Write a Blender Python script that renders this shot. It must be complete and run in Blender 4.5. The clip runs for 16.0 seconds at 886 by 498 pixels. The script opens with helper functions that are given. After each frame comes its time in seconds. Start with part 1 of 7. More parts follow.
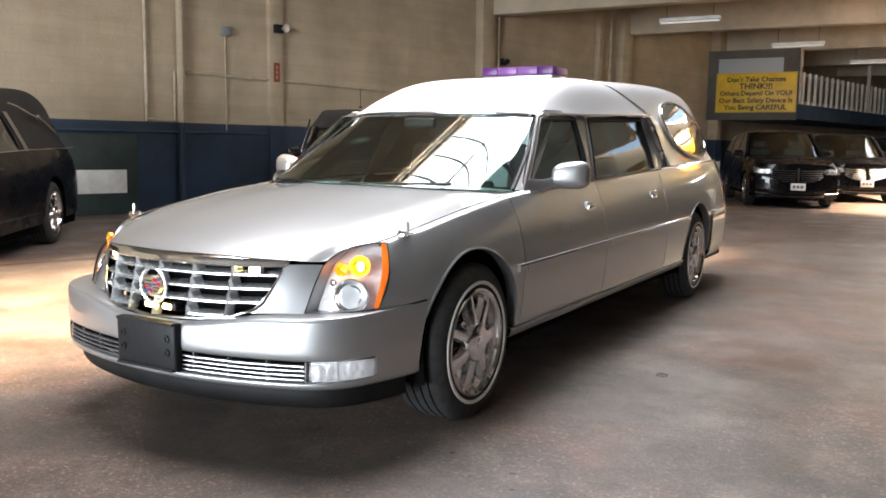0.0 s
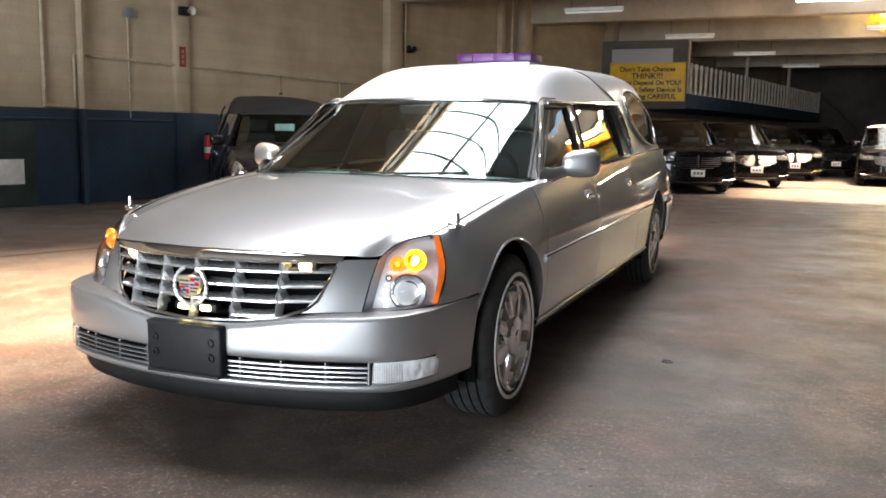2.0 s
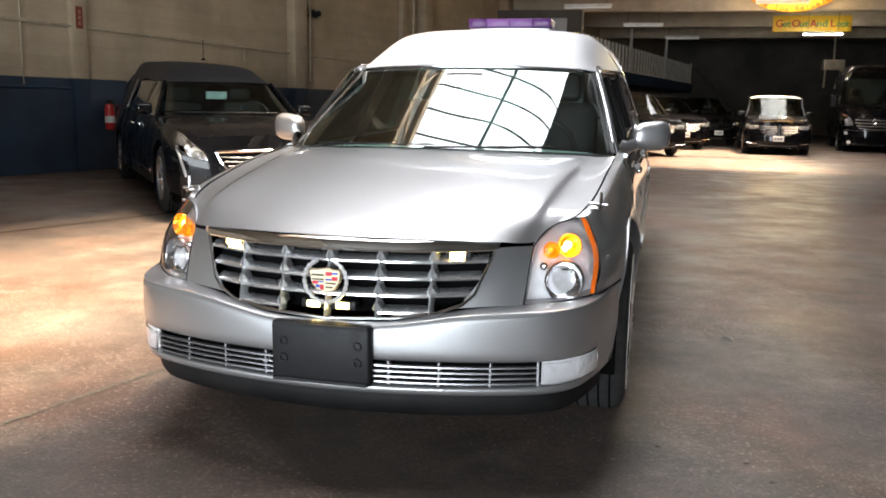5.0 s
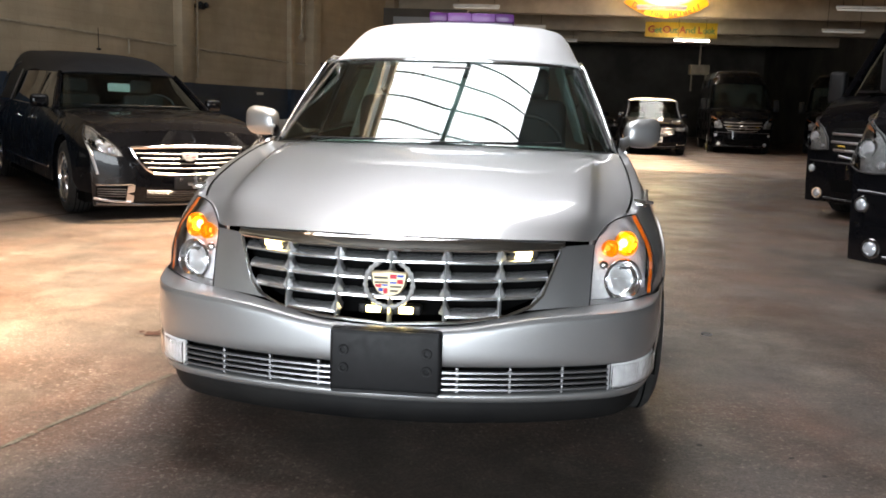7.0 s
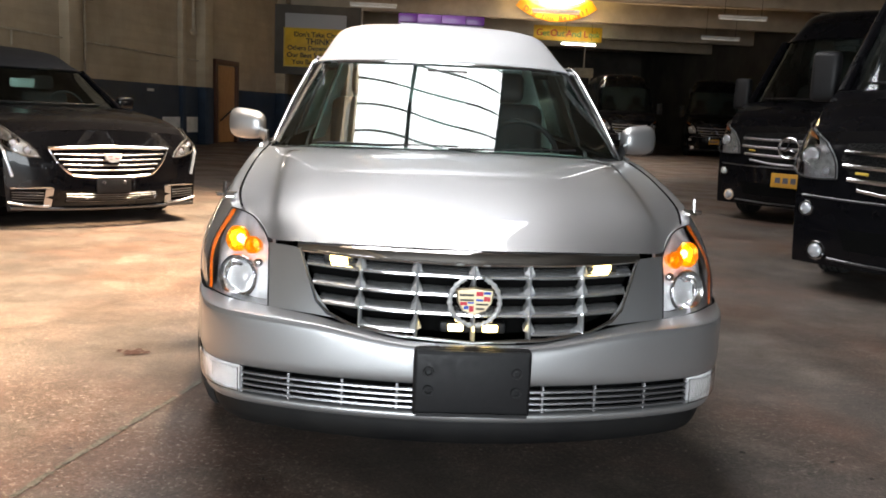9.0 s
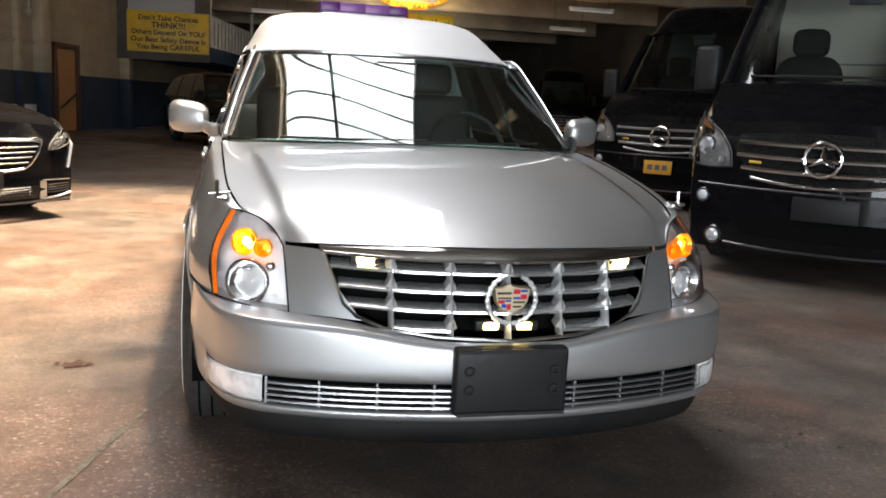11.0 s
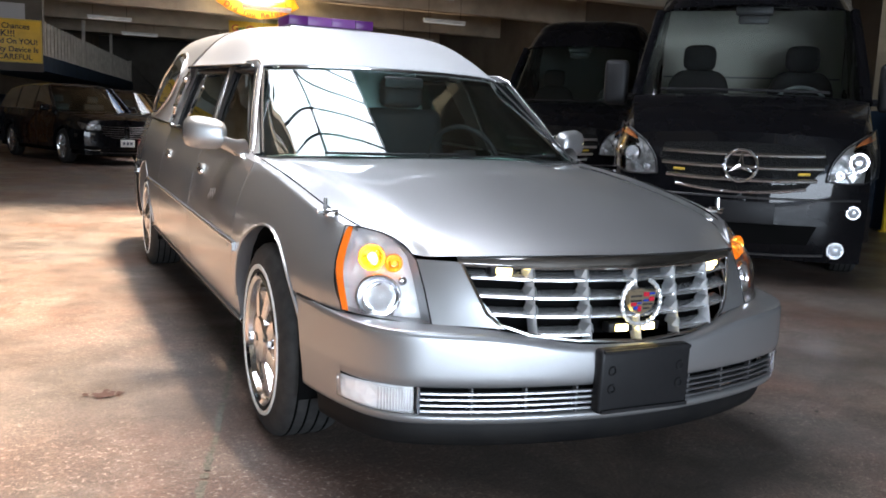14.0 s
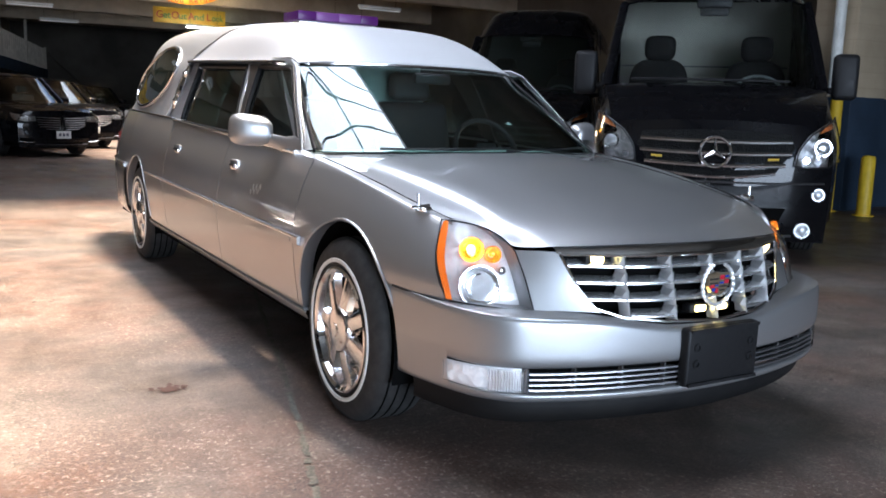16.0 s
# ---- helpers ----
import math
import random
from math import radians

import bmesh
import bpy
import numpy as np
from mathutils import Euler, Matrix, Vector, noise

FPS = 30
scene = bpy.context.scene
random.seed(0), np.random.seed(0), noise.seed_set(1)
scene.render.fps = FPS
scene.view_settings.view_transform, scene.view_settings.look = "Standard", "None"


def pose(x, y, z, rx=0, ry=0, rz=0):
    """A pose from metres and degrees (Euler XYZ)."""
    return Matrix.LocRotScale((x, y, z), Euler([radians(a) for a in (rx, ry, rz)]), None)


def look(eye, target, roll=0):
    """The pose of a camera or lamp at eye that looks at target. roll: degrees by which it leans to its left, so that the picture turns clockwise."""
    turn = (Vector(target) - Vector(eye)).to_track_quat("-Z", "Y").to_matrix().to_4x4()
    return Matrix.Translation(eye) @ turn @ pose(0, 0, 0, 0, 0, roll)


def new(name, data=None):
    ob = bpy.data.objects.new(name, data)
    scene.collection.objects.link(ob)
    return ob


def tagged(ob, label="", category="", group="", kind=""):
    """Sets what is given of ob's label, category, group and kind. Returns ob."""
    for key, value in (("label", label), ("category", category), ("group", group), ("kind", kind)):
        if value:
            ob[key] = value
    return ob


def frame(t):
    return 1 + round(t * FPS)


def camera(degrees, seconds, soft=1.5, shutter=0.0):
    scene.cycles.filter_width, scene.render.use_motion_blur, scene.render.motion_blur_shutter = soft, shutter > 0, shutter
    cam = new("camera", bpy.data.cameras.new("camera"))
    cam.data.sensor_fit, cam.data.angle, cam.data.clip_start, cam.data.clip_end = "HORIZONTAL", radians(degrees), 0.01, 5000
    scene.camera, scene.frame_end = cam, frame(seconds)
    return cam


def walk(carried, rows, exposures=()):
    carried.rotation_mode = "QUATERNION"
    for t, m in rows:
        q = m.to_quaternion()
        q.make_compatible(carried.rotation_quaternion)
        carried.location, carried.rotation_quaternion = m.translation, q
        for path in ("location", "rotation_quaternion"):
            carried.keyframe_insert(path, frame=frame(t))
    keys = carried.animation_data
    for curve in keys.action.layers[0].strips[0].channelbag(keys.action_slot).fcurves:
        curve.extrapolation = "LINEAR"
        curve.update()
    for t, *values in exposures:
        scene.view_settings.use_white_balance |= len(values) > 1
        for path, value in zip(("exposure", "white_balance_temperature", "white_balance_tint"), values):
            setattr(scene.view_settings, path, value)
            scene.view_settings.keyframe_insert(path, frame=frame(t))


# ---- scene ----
cam = camera(54.3, 16.0, 1.75)
PATH = [
    (0, (2.568, -2.172, 1.169), (1.57, -0.455, 0.931), 0.9),
    (0.5, (2.458, -2.164, 1.168), (1.483, -0.435, 0.926), 0.5),
    (1, (2.301, -2.228, 1.163), (1.357, -0.482, 0.918), 1.3),
    (1.5, (2.092, -2.3, 1.164), (1.257, -0.498, 0.924), 1.2),
    (2, (1.938, -2.341, 1.159), (1.186, -0.507, 0.898), 0.9),
    (2.5, (1.764, -2.341, 1.129), (1.042, -0.493, 0.875), 1.2),
    (3, (1.616, -2.351, 1.134), (0.923, -0.496, 0.855), 0.9),
    (3.5, (1.5, -2.336, 1.144), (0.846, -0.471, 0.838), 1.1),
    (3.7, (1.42, -2.34, 1.147), (0.787, -0.467, 0.842), 1.1),
    (5.8, (0.74, -2.305, 1.152), (0.383, -0.366, 0.818), 1.0),
    (6, (0.7, -2.283, 1.145), (0.365, -0.338, 0.818), 1.0),
    (6.5, (0.552, -2.279, 1.122), (0.27, -0.325, 0.805), 1.7),
    (7, (0.349, -2.289, 1.117), (0.182, -0.322, 0.796), 1.9),
    (7.5, (0.192, -2.285, 1.117), (0.103, -0.312, 0.805), 2.3),
    (8, (0.035, -2.232, 1.104), (0.016, -0.257, 0.79), 2.7),
    (8.5, (-0.085, -2.2, 1.12), (-0.038, -0.226, 0.807), 2.6),
    (9, (-0.221, -2.186, 1.123), (-0.108, -0.214, 0.81), 2.6),
    (9.5, (-0.398, -2.187, 1.135), (-0.19, -0.227, 0.797), 2.5),
    (9.7, (-0.449, -2.185, 1.14), (-0.196, -0.23, 0.799), 2.5),
    (11.8, (-0.928, -2.018, 1.113), (-0.36, -0.125, 0.803), 2.1),
    (12, (-0.995, -2.014, 1.111), (-0.4, -0.128, 0.807), 1.8),
    (12.5, (-1.182, -2.026, 1.114), (-0.508, -0.167, 0.814), 2.1),
    (13, (-1.335, -2.036, 1.125), (-0.594, -0.202, 0.83), 2.6),
    (13.5, (-1.436, -1.982, 1.12), (-0.647, -0.166, 0.837), 2.8),
    (14, (-1.552, -1.907, 1.113), (-0.72, -0.111, 0.824), 2.3),
    (14.5, (-1.645, -1.863, 1.121), (-0.787, -0.085, 0.804), 1.6),
    (15, (-1.746, -1.844, 1.121), (-0.864, -0.078, 0.799), 1.2),
    (15.5, (-1.94, -1.833, 1.13), (-0.997, -0.102, 0.794), 1.7),
    (16, (-2.104, -1.815, 1.14), (-1.112, -0.107, 0.824), 1.8),
]
EXPOSURES = [(0, 3.12, 6850, 14), (1.5, 2.86, 6850, 14), (3, 2.63, 6850, 14), (7, 2.36, 6950, 14), (9, 2.21, 7050, 14), (10, 2.15, 7050, 14), (12, 2.28, 6950, 14), (13, 2.36, 6700, 14), (14, 2.30, 6250, 14), (16, 2.16, 5850, 14)]
walk(cam, [(t, look(eye, target, roll)) for t, eye, target, roll in PATH], EXPOSURES)

# ---------------------------------------------------------------- world and light
world = bpy.data.worlds.new("sky")
scene.world = world
world.use_nodes = True
wn = world.node_tree.nodes
sky = wn.new("ShaderNodeTexSky")
sky.sky_type, sky.sun_disc = "NISHITA", False
sky.sun_elevation, sky.sun_rotation = radians(72), radians(76)
world.node_tree.links.new(sky.outputs[0], wn["Background"].inputs[0])
wn["Background"].inputs[1].default_value = 0.05

# building axes: u runs along the block wall, v away from it to the right
WALL_A = Vector((-8.75, 7.5, 0))
U = Vector((0.2375, 0.9714, 0))
V = Vector((0.9714, -0.2375, 0))
BUILD = Matrix.Translation(WALL_A) @ Matrix(((V.x, U.x, 0, 0), (V.y, U.y, 0, 0), (0, 0, 1, 0), (0, 0, 0, 1)))


def bp(v, u, z):
    """A place given along the building's own axes."""
    return BUILD @ Vector((v, u, z))


SKY_V, SKY_U, ROOF_Z = (6.7, 10.3), (-5.5, 3.8), 6.0

sun_data = bpy.data.lights.new("sun", "SUN")
sun_data.energy, sun_data.angle, sun_data.color = 5.4, radians(13), (1.0, 0.79, 0.54)
sun = new("sun", sun_data)
sun.matrix_world = look(bp(8.5 + 1.52, -1, 6), bp(8.5, -2, 0))

lamp_data = bpy.data.lights.new("skylight_daylight", "AREA")
lamp_data.shape, lamp_data.size, lamp_data.size_y = "RECTANGLE", SKY_V[1] - SKY_V[0], SKY_U[1] - SKY_U[0]
lamp_data.energy, lamp_data.color = 166, (0.93, 0.97, 1.0)
lamp_data.spread = radians(172)
sky_lamp = new("skylight_daylight", lamp_data)
sky_lamp.matrix_world = BUILD @ pose((SKY_V[0] + SKY_V[1]) / 2, (SKY_U[0] + SKY_U[1]) / 2, ROOF_Z + 0.75)

# a second roof light over the back bay
BACK_X, BACK_Y, BACK_Z = (2.1, 5.8), (16.4, 25.8), 4.95
back_data = bpy.data.lights.new("back_skylight_daylight", "AREA")
back_data.shape, back_data.size, back_data.size_y = "RECTANGLE", BACK_X[1] - BACK_X[0], BACK_Y[1] - BACK_Y[0]
back_data.energy, back_data.color = 90, (1.0, 0.97, 0.92)
back_data.spread = radians(120)
back_lamp = new("back_skylight_daylight", back_data)
back_lamp.matrix_world = pose(sum(BACK_X) / 2, sum(BACK_Y) / 2, BACK_Z + 0.3)

# the open vehicle door behind the camera
door_data = bpy.data.lights.new("street_door_daylight", "AREA")
door_data.shape, door_data.size, door_data.size_y = "RECTANGLE", 9.2, 3.3
door_data.energy, door_data.color = 390, (0.78, 0.90, 1.0)
door_lamp = new("street_door_daylight", door_data)
door_lamp.matrix_world = look((-1.9, -11.9, 1.75), (-1.9, 0, 1.6))

# ---------------------------------------------------------------- materials
def material(name, color, rough=0.5, metal=0.0, **more):
    """A principled material; more: spec, coat, coat_rough, trans, ior, emit, emit_strength, alpha."""
    m = bpy.data.materials.new(name)
    m.use_nodes = True
    b = m.node_tree.nodes["Principled BSDF"]
    b.inputs["Base Color"].default_value = (*color, 1)
    b.inputs["Roughness"].default_value = rough
    b.inputs["Metallic"].default_value = metal
    for key, socket in (("spec", "Specular IOR Level"), ("coat", "Coat Weight"), ("coat_rough", "Coat Roughness"), ("trans", "Transmission Weight"),
                        ("ior", "IOR"), ("emit_strength", "Emission Strength"), ("alpha", "Alpha")):
        if key in more:
            b.inputs[socket].default_value = more[key]
    if "emit" in more:
        b.inputs["Emission Color"].default_value = (*more["emit"], 1)
    return m


def node(m, kind, **values):
    n = m.node_tree.nodes.new(kind)
    for key, value in values.items():
        n.inputs[key.replace("_", " ")].default_value = value
    return n


def link(m, a, b):
    m.node_tree.links.new(a, b)


def vary(m, scale, low, high, socket="Base Color", detail=6.0, coords="Object", stretch=None, spread=(0.35, 0.65), rough=0.6):
    """Drive a socket by noise between two values or colours. Returns the ramp's colour output."""
    bsdf = m.node_tree.nodes["Principled BSDF"]
    tc = node(m, "ShaderNodeTexCoord")
    src = tc.outputs[coords]
    if stretch:
        mp = node(m, "ShaderNodeMapping")
        mp.inputs["Scale"].default_value = stretch
        link(m, src, mp.inputs[0])
        src = mp.outputs[0]
    nz = node(m, "ShaderNodeTexNoise", Scale=scale, Detail=detail, Roughness=rough)
    link(m, src, nz.inputs["Vector"])
    rp = node(m, "ShaderNodeValToRGB")
    rp.color_ramp.elements[0].position, rp.color_ramp.elements[1].position = spread
    lo = low if isinstance(low, tuple) else (low, low, low)
    hi = high if isinstance(high, tuple) else (high, high, high)
    rp.color_ramp.elements[0].color, rp.color_ramp.elements[1].color = (*lo, 1), (*hi, 1)
    link(m, nz.outputs["Fac"], rp.inputs[0])
    if socket:
        link(m, rp.outputs[0], bsdf.inputs[socket])
    return rp.outputs[0]


def mix(m, fac, a, b, mode="MIX"):
    """Mixes two colours (sockets or tuples) by a factor (socket or number)."""
    n = node(m, "ShaderNodeMix")
    n.data_type, n.blend_type = "RGBA", mode
    for value, index in ((fac, 0), (a, 6), (b, 7)):
        if isinstance(value, (int, float)):
            n.inputs[index].default_value = value
        elif isinstance(value, tuple):
            n.inputs[index].default_value = (*value, 1)
        else:
            link(m, value, n.inputs[index])
    return n.outputs[2]


def bump(m, height, strength=0.3, distance=0.01):
    b = node(m, "ShaderNodeBump", Strength=strength, Distance=distance)
    link(m, height, b.inputs["Height"])
    link(m, b.outputs[0], m.node_tree.nodes["Principled BSDF"].inputs["Normal"])


# silver metallic paint: fine flake under a clear coat
M_SILVER = material("silver_paint", (0.41, 0.415, 0.42), 0.44, 0.82, coat=1.0, coat_rough=0.02)
vary(M_SILVER, 900, (0.37, 0.375, 0.38), (0.45, 0.455, 0.46), detail=2)
M_BLACK = material("black_paint", (0.004, 0.004, 0.005), 0.25, 0.0, coat=0.42, coat_rough=0.02, spec=0.05)
vary(M_BLACK, 3, 0.22, 0.32, "Roughness")
M_CHROME = material("chrome", (0.83, 0.83, 0.84), 0.07, 1.0)
vary(M_CHROME, 40, 0.05, 0.12, "Roughness")
M_SATIN = material("satin_metal", (0.55, 0.55, 0.56), 0.28, 1.0)
M_GRILLE = material("silver_grille_chrome", (0.86, 0.87, 0.88), 0.20, 0.88)
M_UPRIGHT = material("bright_grille_plastic", (0.88, 0.89, 0.90), 0.28, 0.65)
M_DARKBAR = material("dark_chrome_bars", (0.14, 0.14, 0.145), 0.3, 0.9)
M_BARS = material("dull_silver_bars", (0.27, 0.27, 0.28), 0.36, 0.85)
M_GLASS = material("tinted_glass", (0.32, 0.41, 0.39), 0.0, 0.0, trans=1.0, ior=1.45)
M_SIDEGLASS = material("dark_side_glass", (0.20, 0.27, 0.25), 0.0, 0.0, trans=1.0, ior=1.45)
M_WSGLASS = material("windshield_glass", (0.58, 0.74, 0.70), 0.0, 0.0, trans=1.0, ior=1.6)
M_DARKGLASS = material("privacy_glass", (0.012, 0.014, 0.014), 0.03, 0.0, coat=1.0, coat_rough=0.01)
M_LENS = material("clear_lens", (0.97, 0.97, 0.97), 0.02, 0.0, trans=1.0, ior=1.4)
M_RUBBER = material("tyre_rubber", (0.018, 0.018, 0.019), 0.75)
vary(M_RUBBER, 25, (0.012, 0.012, 0.012), (0.028, 0.027, 0.026))
M_WHITEWALL = material("white_sidewall", (0.75, 0.74, 0.70), 0.6)
M_PLASTIC = material("black_plastic", (0.011, 0.011, 0.012), 0.5, spec=0.25)
vary(M_PLASTIC, 60, 0.42, 0.6, "Roughness")
M_DAM = material("matte_black_plastic", (0.008, 0.008, 0.0085), 0.62, spec=0.18)
vary(M_DAM, 5, (0.006, 0.006, 0.0065), (0.012, 0.0115, 0.011))
# near-black that paints the shade in openings, wells, gaps and grooves
M_DARK = material("shade_black", (0.004, 0.004, 0.004), 0.9, spec=0.02)
M_VINYL = material("white_vinyl", (0.50, 0.505, 0.515), 0.42)
bump(M_VINYL, vary(M_VINYL, 500, 0.0, 1.0, None, detail=2), 0.12, 0.002)
M_VINYL_BLACK = material("black_vinyl", (0.012, 0.012, 0.014), 0.6)
bump(M_VINYL_BLACK, vary(M_VINYL_BLACK, 400, 0.0, 1.0, None, detail=2), 0.25, 0.002)
M_SEAT = material("black_seat_fabric", (0.007, 0.007, 0.0075), 0.85, spec=0.12)
bump(M_SEAT, vary(M_SEAT, 600, 0.0, 1.0, None, detail=2), 0.2, 0.001)
M_AMBER = material("amber_plastic", (0.85, 0.16, 0.01), 0.15, coat=0.5)
M_AMBER_LIT = material("amber_bulb_lit", (1.0, 0.35, 0.03), 0.3, emit=(1.0, 0.17, 0.01), emit_strength=0.28)
M_AMBER_BOWL = material("amber_reflector_bowl", (1.0, 0.45, 0.06), 0.18, 1.0, emit=(1.0, 0.22, 0.012), emit_strength=0.16)
bump(M_AMBER_BOWL, vary(M_AMBER_BOWL, 40, 0.0, 1.0, None, detail=1), 0.25, 0.005)
M_AMBER_CORE = material("amber_filament_lit", (1.0, 0.6, 0.1), 0.3, emit=(1.0, 0.52, 0.10), emit_strength=3.5)
M_STROBE = material("strobe_lit", (1.0, 0.95, 0.75), 0.3, emit=(1.0, 0.74, 0.24), emit_strength=2.8)
M_RED = material("red_enamel", (0.50, 0.02, 0.04), 0.2, coat=1.0)
M_BLUE = material("blue_enamel", (0.02, 0.05, 0.35), 0.2, coat=1.0)
M_GOLD = material("gold_metal", (0.50, 0.41, 0.28), 0.32, 0.9)
M_PURPLE = material("purple_lens", (0.085, 0.012, 0.13), 0.32, 0.0, trans=0.25, ior=1.4)
M_CABIN = material("grey_cabin_trim", (0.09, 0.10, 0.10), 0.7)
vary(M_CABIN, 30, (0.035, 0.042, 0.042), (0.06, 0.07, 0.07))
M_DASH = material("grey_green_dashboard", (0.20, 0.28, 0.26), 0.6)
vary(M_DASH, 30, (0.17, 0.24, 0.225), (0.23, 0.31, 0.29))
M_LEATHER = material("grey_leather", (0.17, 0.19, 0.19), 0.5)
vary(M_LEATHER, 12, (0.03, 0.042, 0.042), (0.05, 0.065, 0.065))
M_CURTAIN = material("pale_curtain", (0.58, 0.74, 0.68), 0.85)
M_STEEL = material("polished_steel", (0.6, 0.6, 0.6), 0.2, 1.0)
M_YELLOW = material("yellow_paint", (0.75, 0.50, 0.02), 0.5)
vary(M_YELLOW, 6, (0.62, 0.40, 0.02), (0.82, 0.56, 0.03))
M_SIGN = material("yellow_sign", (0.80, 0.48, 0.02), 0.45)
vary(M_SIGN, 2.5, (0.68, 0.40, 0.02), (0.84, 0.52, 0.03))
M_BANNER = material("orange_yellow_banner", (0.78, 0.36, 0.01), 0.5)
vary(M_BANNER, 2.5, (0.68, 0.30, 0.01), (0.82, 0.40, 0.015))
M_INK = material("black_ink", (0.02, 0.015, 0.012), 0.6)
M_INK_RED = material("red_ink", (0.45, 0.02, 0.01), 0.55)
M_INK_GREEN = material("green_ink", (0.05, 0.22, 0.06), 0.55)
# switched-off tubes get a weak added glow to look brighter
M_TUBE = material("fluorescent_tube_faint_glow", (0.75, 0.75, 0.72), 0.4, emit=(1, 1, 0.95), emit_strength=0.03)
M_TUBE_LIT = material("fluorescent_tube_lit", (1, 1, 1), 0.4, emit=(1.0, 0.94, 0.82), emit_strength=28.0)
M_WOOD = material("orange_wood_door", (0.42, 0.20, 0.07), 0.5)
vary(M_WOOD, 8, (0.34, 0.15, 0.05), (0.50, 0.26, 0.10), stretch=(6, 6, 0.6))
M_RAIL = material("cream_rail_paint", (0.62, 0.58, 0.50), 0.6)
vary(M_RAIL, 4, (0.50, 0.46, 0.40), (0.68, 0.64, 0.56))
M_EXT = material("red_extinguisher", (0.55, 0.02, 0.02), 0.3, coat=0.6)
M_WHITE = material("white_paint", (0.75, 0.75, 0.72), 0.5)
vary(M_WHITE, 5, (0.62, 0.62, 0.58), (0.80, 0.80, 0.77))
M_PIPE = material("painted_pipe", (0.42, 0.35, 0.25), 0.5)
vary(M_PIPE, 6, (0.34, 0.28, 0.20), (0.48, 0.41, 0.30))
M_PLATE = material("number_plate", (0.70, 0.70, 0.68), 0.4)
M_PLATE_YELLOW = material("yellow_plate", (0.60, 0.31, 0.04), 0.4)
M_GREYBAR = material("plate_bars", (0.10, 0.10, 0.13), 0.5)


def wall_paint():
    """Tan paint above, navy below, over coursed blocks, with stains."""
    m = material("block_wall_paint", (0.4, 0.32, 0.22), 0.65)
    tan = vary(m, 0.7, (0.39, 0.312, 0.214), (0.52, 0.42, 0.295), None, detail=8)
    streak = vary(m, 1.4, (0.72, 0.70, 0.66), (1.0, 1.0, 1.0), None, detail=5, stretch=(1, 1.0, 0.14), spread=(0.30, 0.55))
    tan = mix(m, 0.3, tan, streak, "MULTIPLY")
    rows = vary(m, 1.2, (0.86, 0.85, 0.84), (1.03, 1.03, 1.03), None, detail=4, stretch=(0.25, 0.25, 3.5), spread=(0.3, 0.7))
    tan = mix(m, 0.75, tan, rows, "MULTIPLY")
    navy = vary(m, 1.1, (0.011, 0.024, 0.046), (0.024, 0.046, 0.080), None, detail=8)
    scuff = vary(m, 9, 0.0, 1.0, None, detail=9, spread=(0.70, 0.76))
    navy = mix(m, scuff, navy, (0.10, 0.11, 0.12))
    tc = node(m, "ShaderNodeTexCoord")
    sep = node(m, "ShaderNodeSeparateXYZ")
    link(m, tc.outputs["Object"], sep.inputs[0])
    gt = node(m, "ShaderNodeMath")
    gt.operation = "GREATER_THAN"
    gt.inputs[1].default_value = 1.48
    link(m, sep.outputs["Z"], gt.inputs[0])
    col = mix(m, gt.outputs[0], navy, tan)
    link(m, col, m.node_tree.nodes["Principled BSDF"].inputs["Base Color"])
    fine = vary(m, 22, 0.0, 1.0, None, detail=8)
    # block courses under the paint
    flat = node(m, "ShaderNodeCombineXYZ")
    link(m, sep.outputs["Y"], flat.inputs["X"])
    link(m, sep.outputs["Z"], flat.inputs["Y"])
    blocks = node(m, "ShaderNodeTexBrick", Scale=1.0, Mortar_Size=0.007, Mortar_Smooth=0.6, Brick_Width=0.4, Row_Height=0.2)
    blocks.inputs["Color1"].default_value, blocks.inputs["Color2"].default_value = (0.90, 0.90, 0.90, 1), (1.0, 1.0, 1.0, 1)
    blocks.inputs["Mortar"].default_value = (0.80, 0.79, 0.78, 1)
    link(m, flat.outputs[0], blocks.inputs["Vector"])
    col = mix(m, 0.6, col, blocks.outputs["Color"], "MULTIPLY")
    link(m, col, m.node_tree.nodes["Principled BSDF"].inputs["Base Color"])
    relief = mix(m, 0.5, fine, blocks.outputs["Color"])
    bump(m, relief, 0.35, 0.012)
    return m


M_WALL = wall_paint()
M_CONCRETE = material("tan_painted_concrete", (0.45, 0.38, 0.28), 0.7)
bump(M_CONCRETE, vary(M_CONCRETE, 1.1, (0.36, 0.30, 0.22), (0.52, 0.44, 0.33), detail=8), 0.2, 0.01)
# concrete tan toned down, so the deck's shade is in its colour
M_DECK = material("half_shaded_tan_deck", (0.2, 0.17, 0.13), 0.75)
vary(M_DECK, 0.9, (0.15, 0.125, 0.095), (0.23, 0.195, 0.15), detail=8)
# tan darkened to stand in for shade overhead and at the back
M_BACK = material("shade_dark_tan", (0.10, 0.09, 0.075), 0.8)
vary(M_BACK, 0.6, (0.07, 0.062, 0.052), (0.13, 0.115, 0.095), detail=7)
M_MULLION = material("skylight_bars", (0.05, 0.06, 0.06), 0.6)
M_TRUSS = material("tan_truss_paint", (0.38, 0.29, 0.19), 0.6)
vary(M_TRUSS, 5, (0.30, 0.22, 0.14), (0.44, 0.35, 0.24))


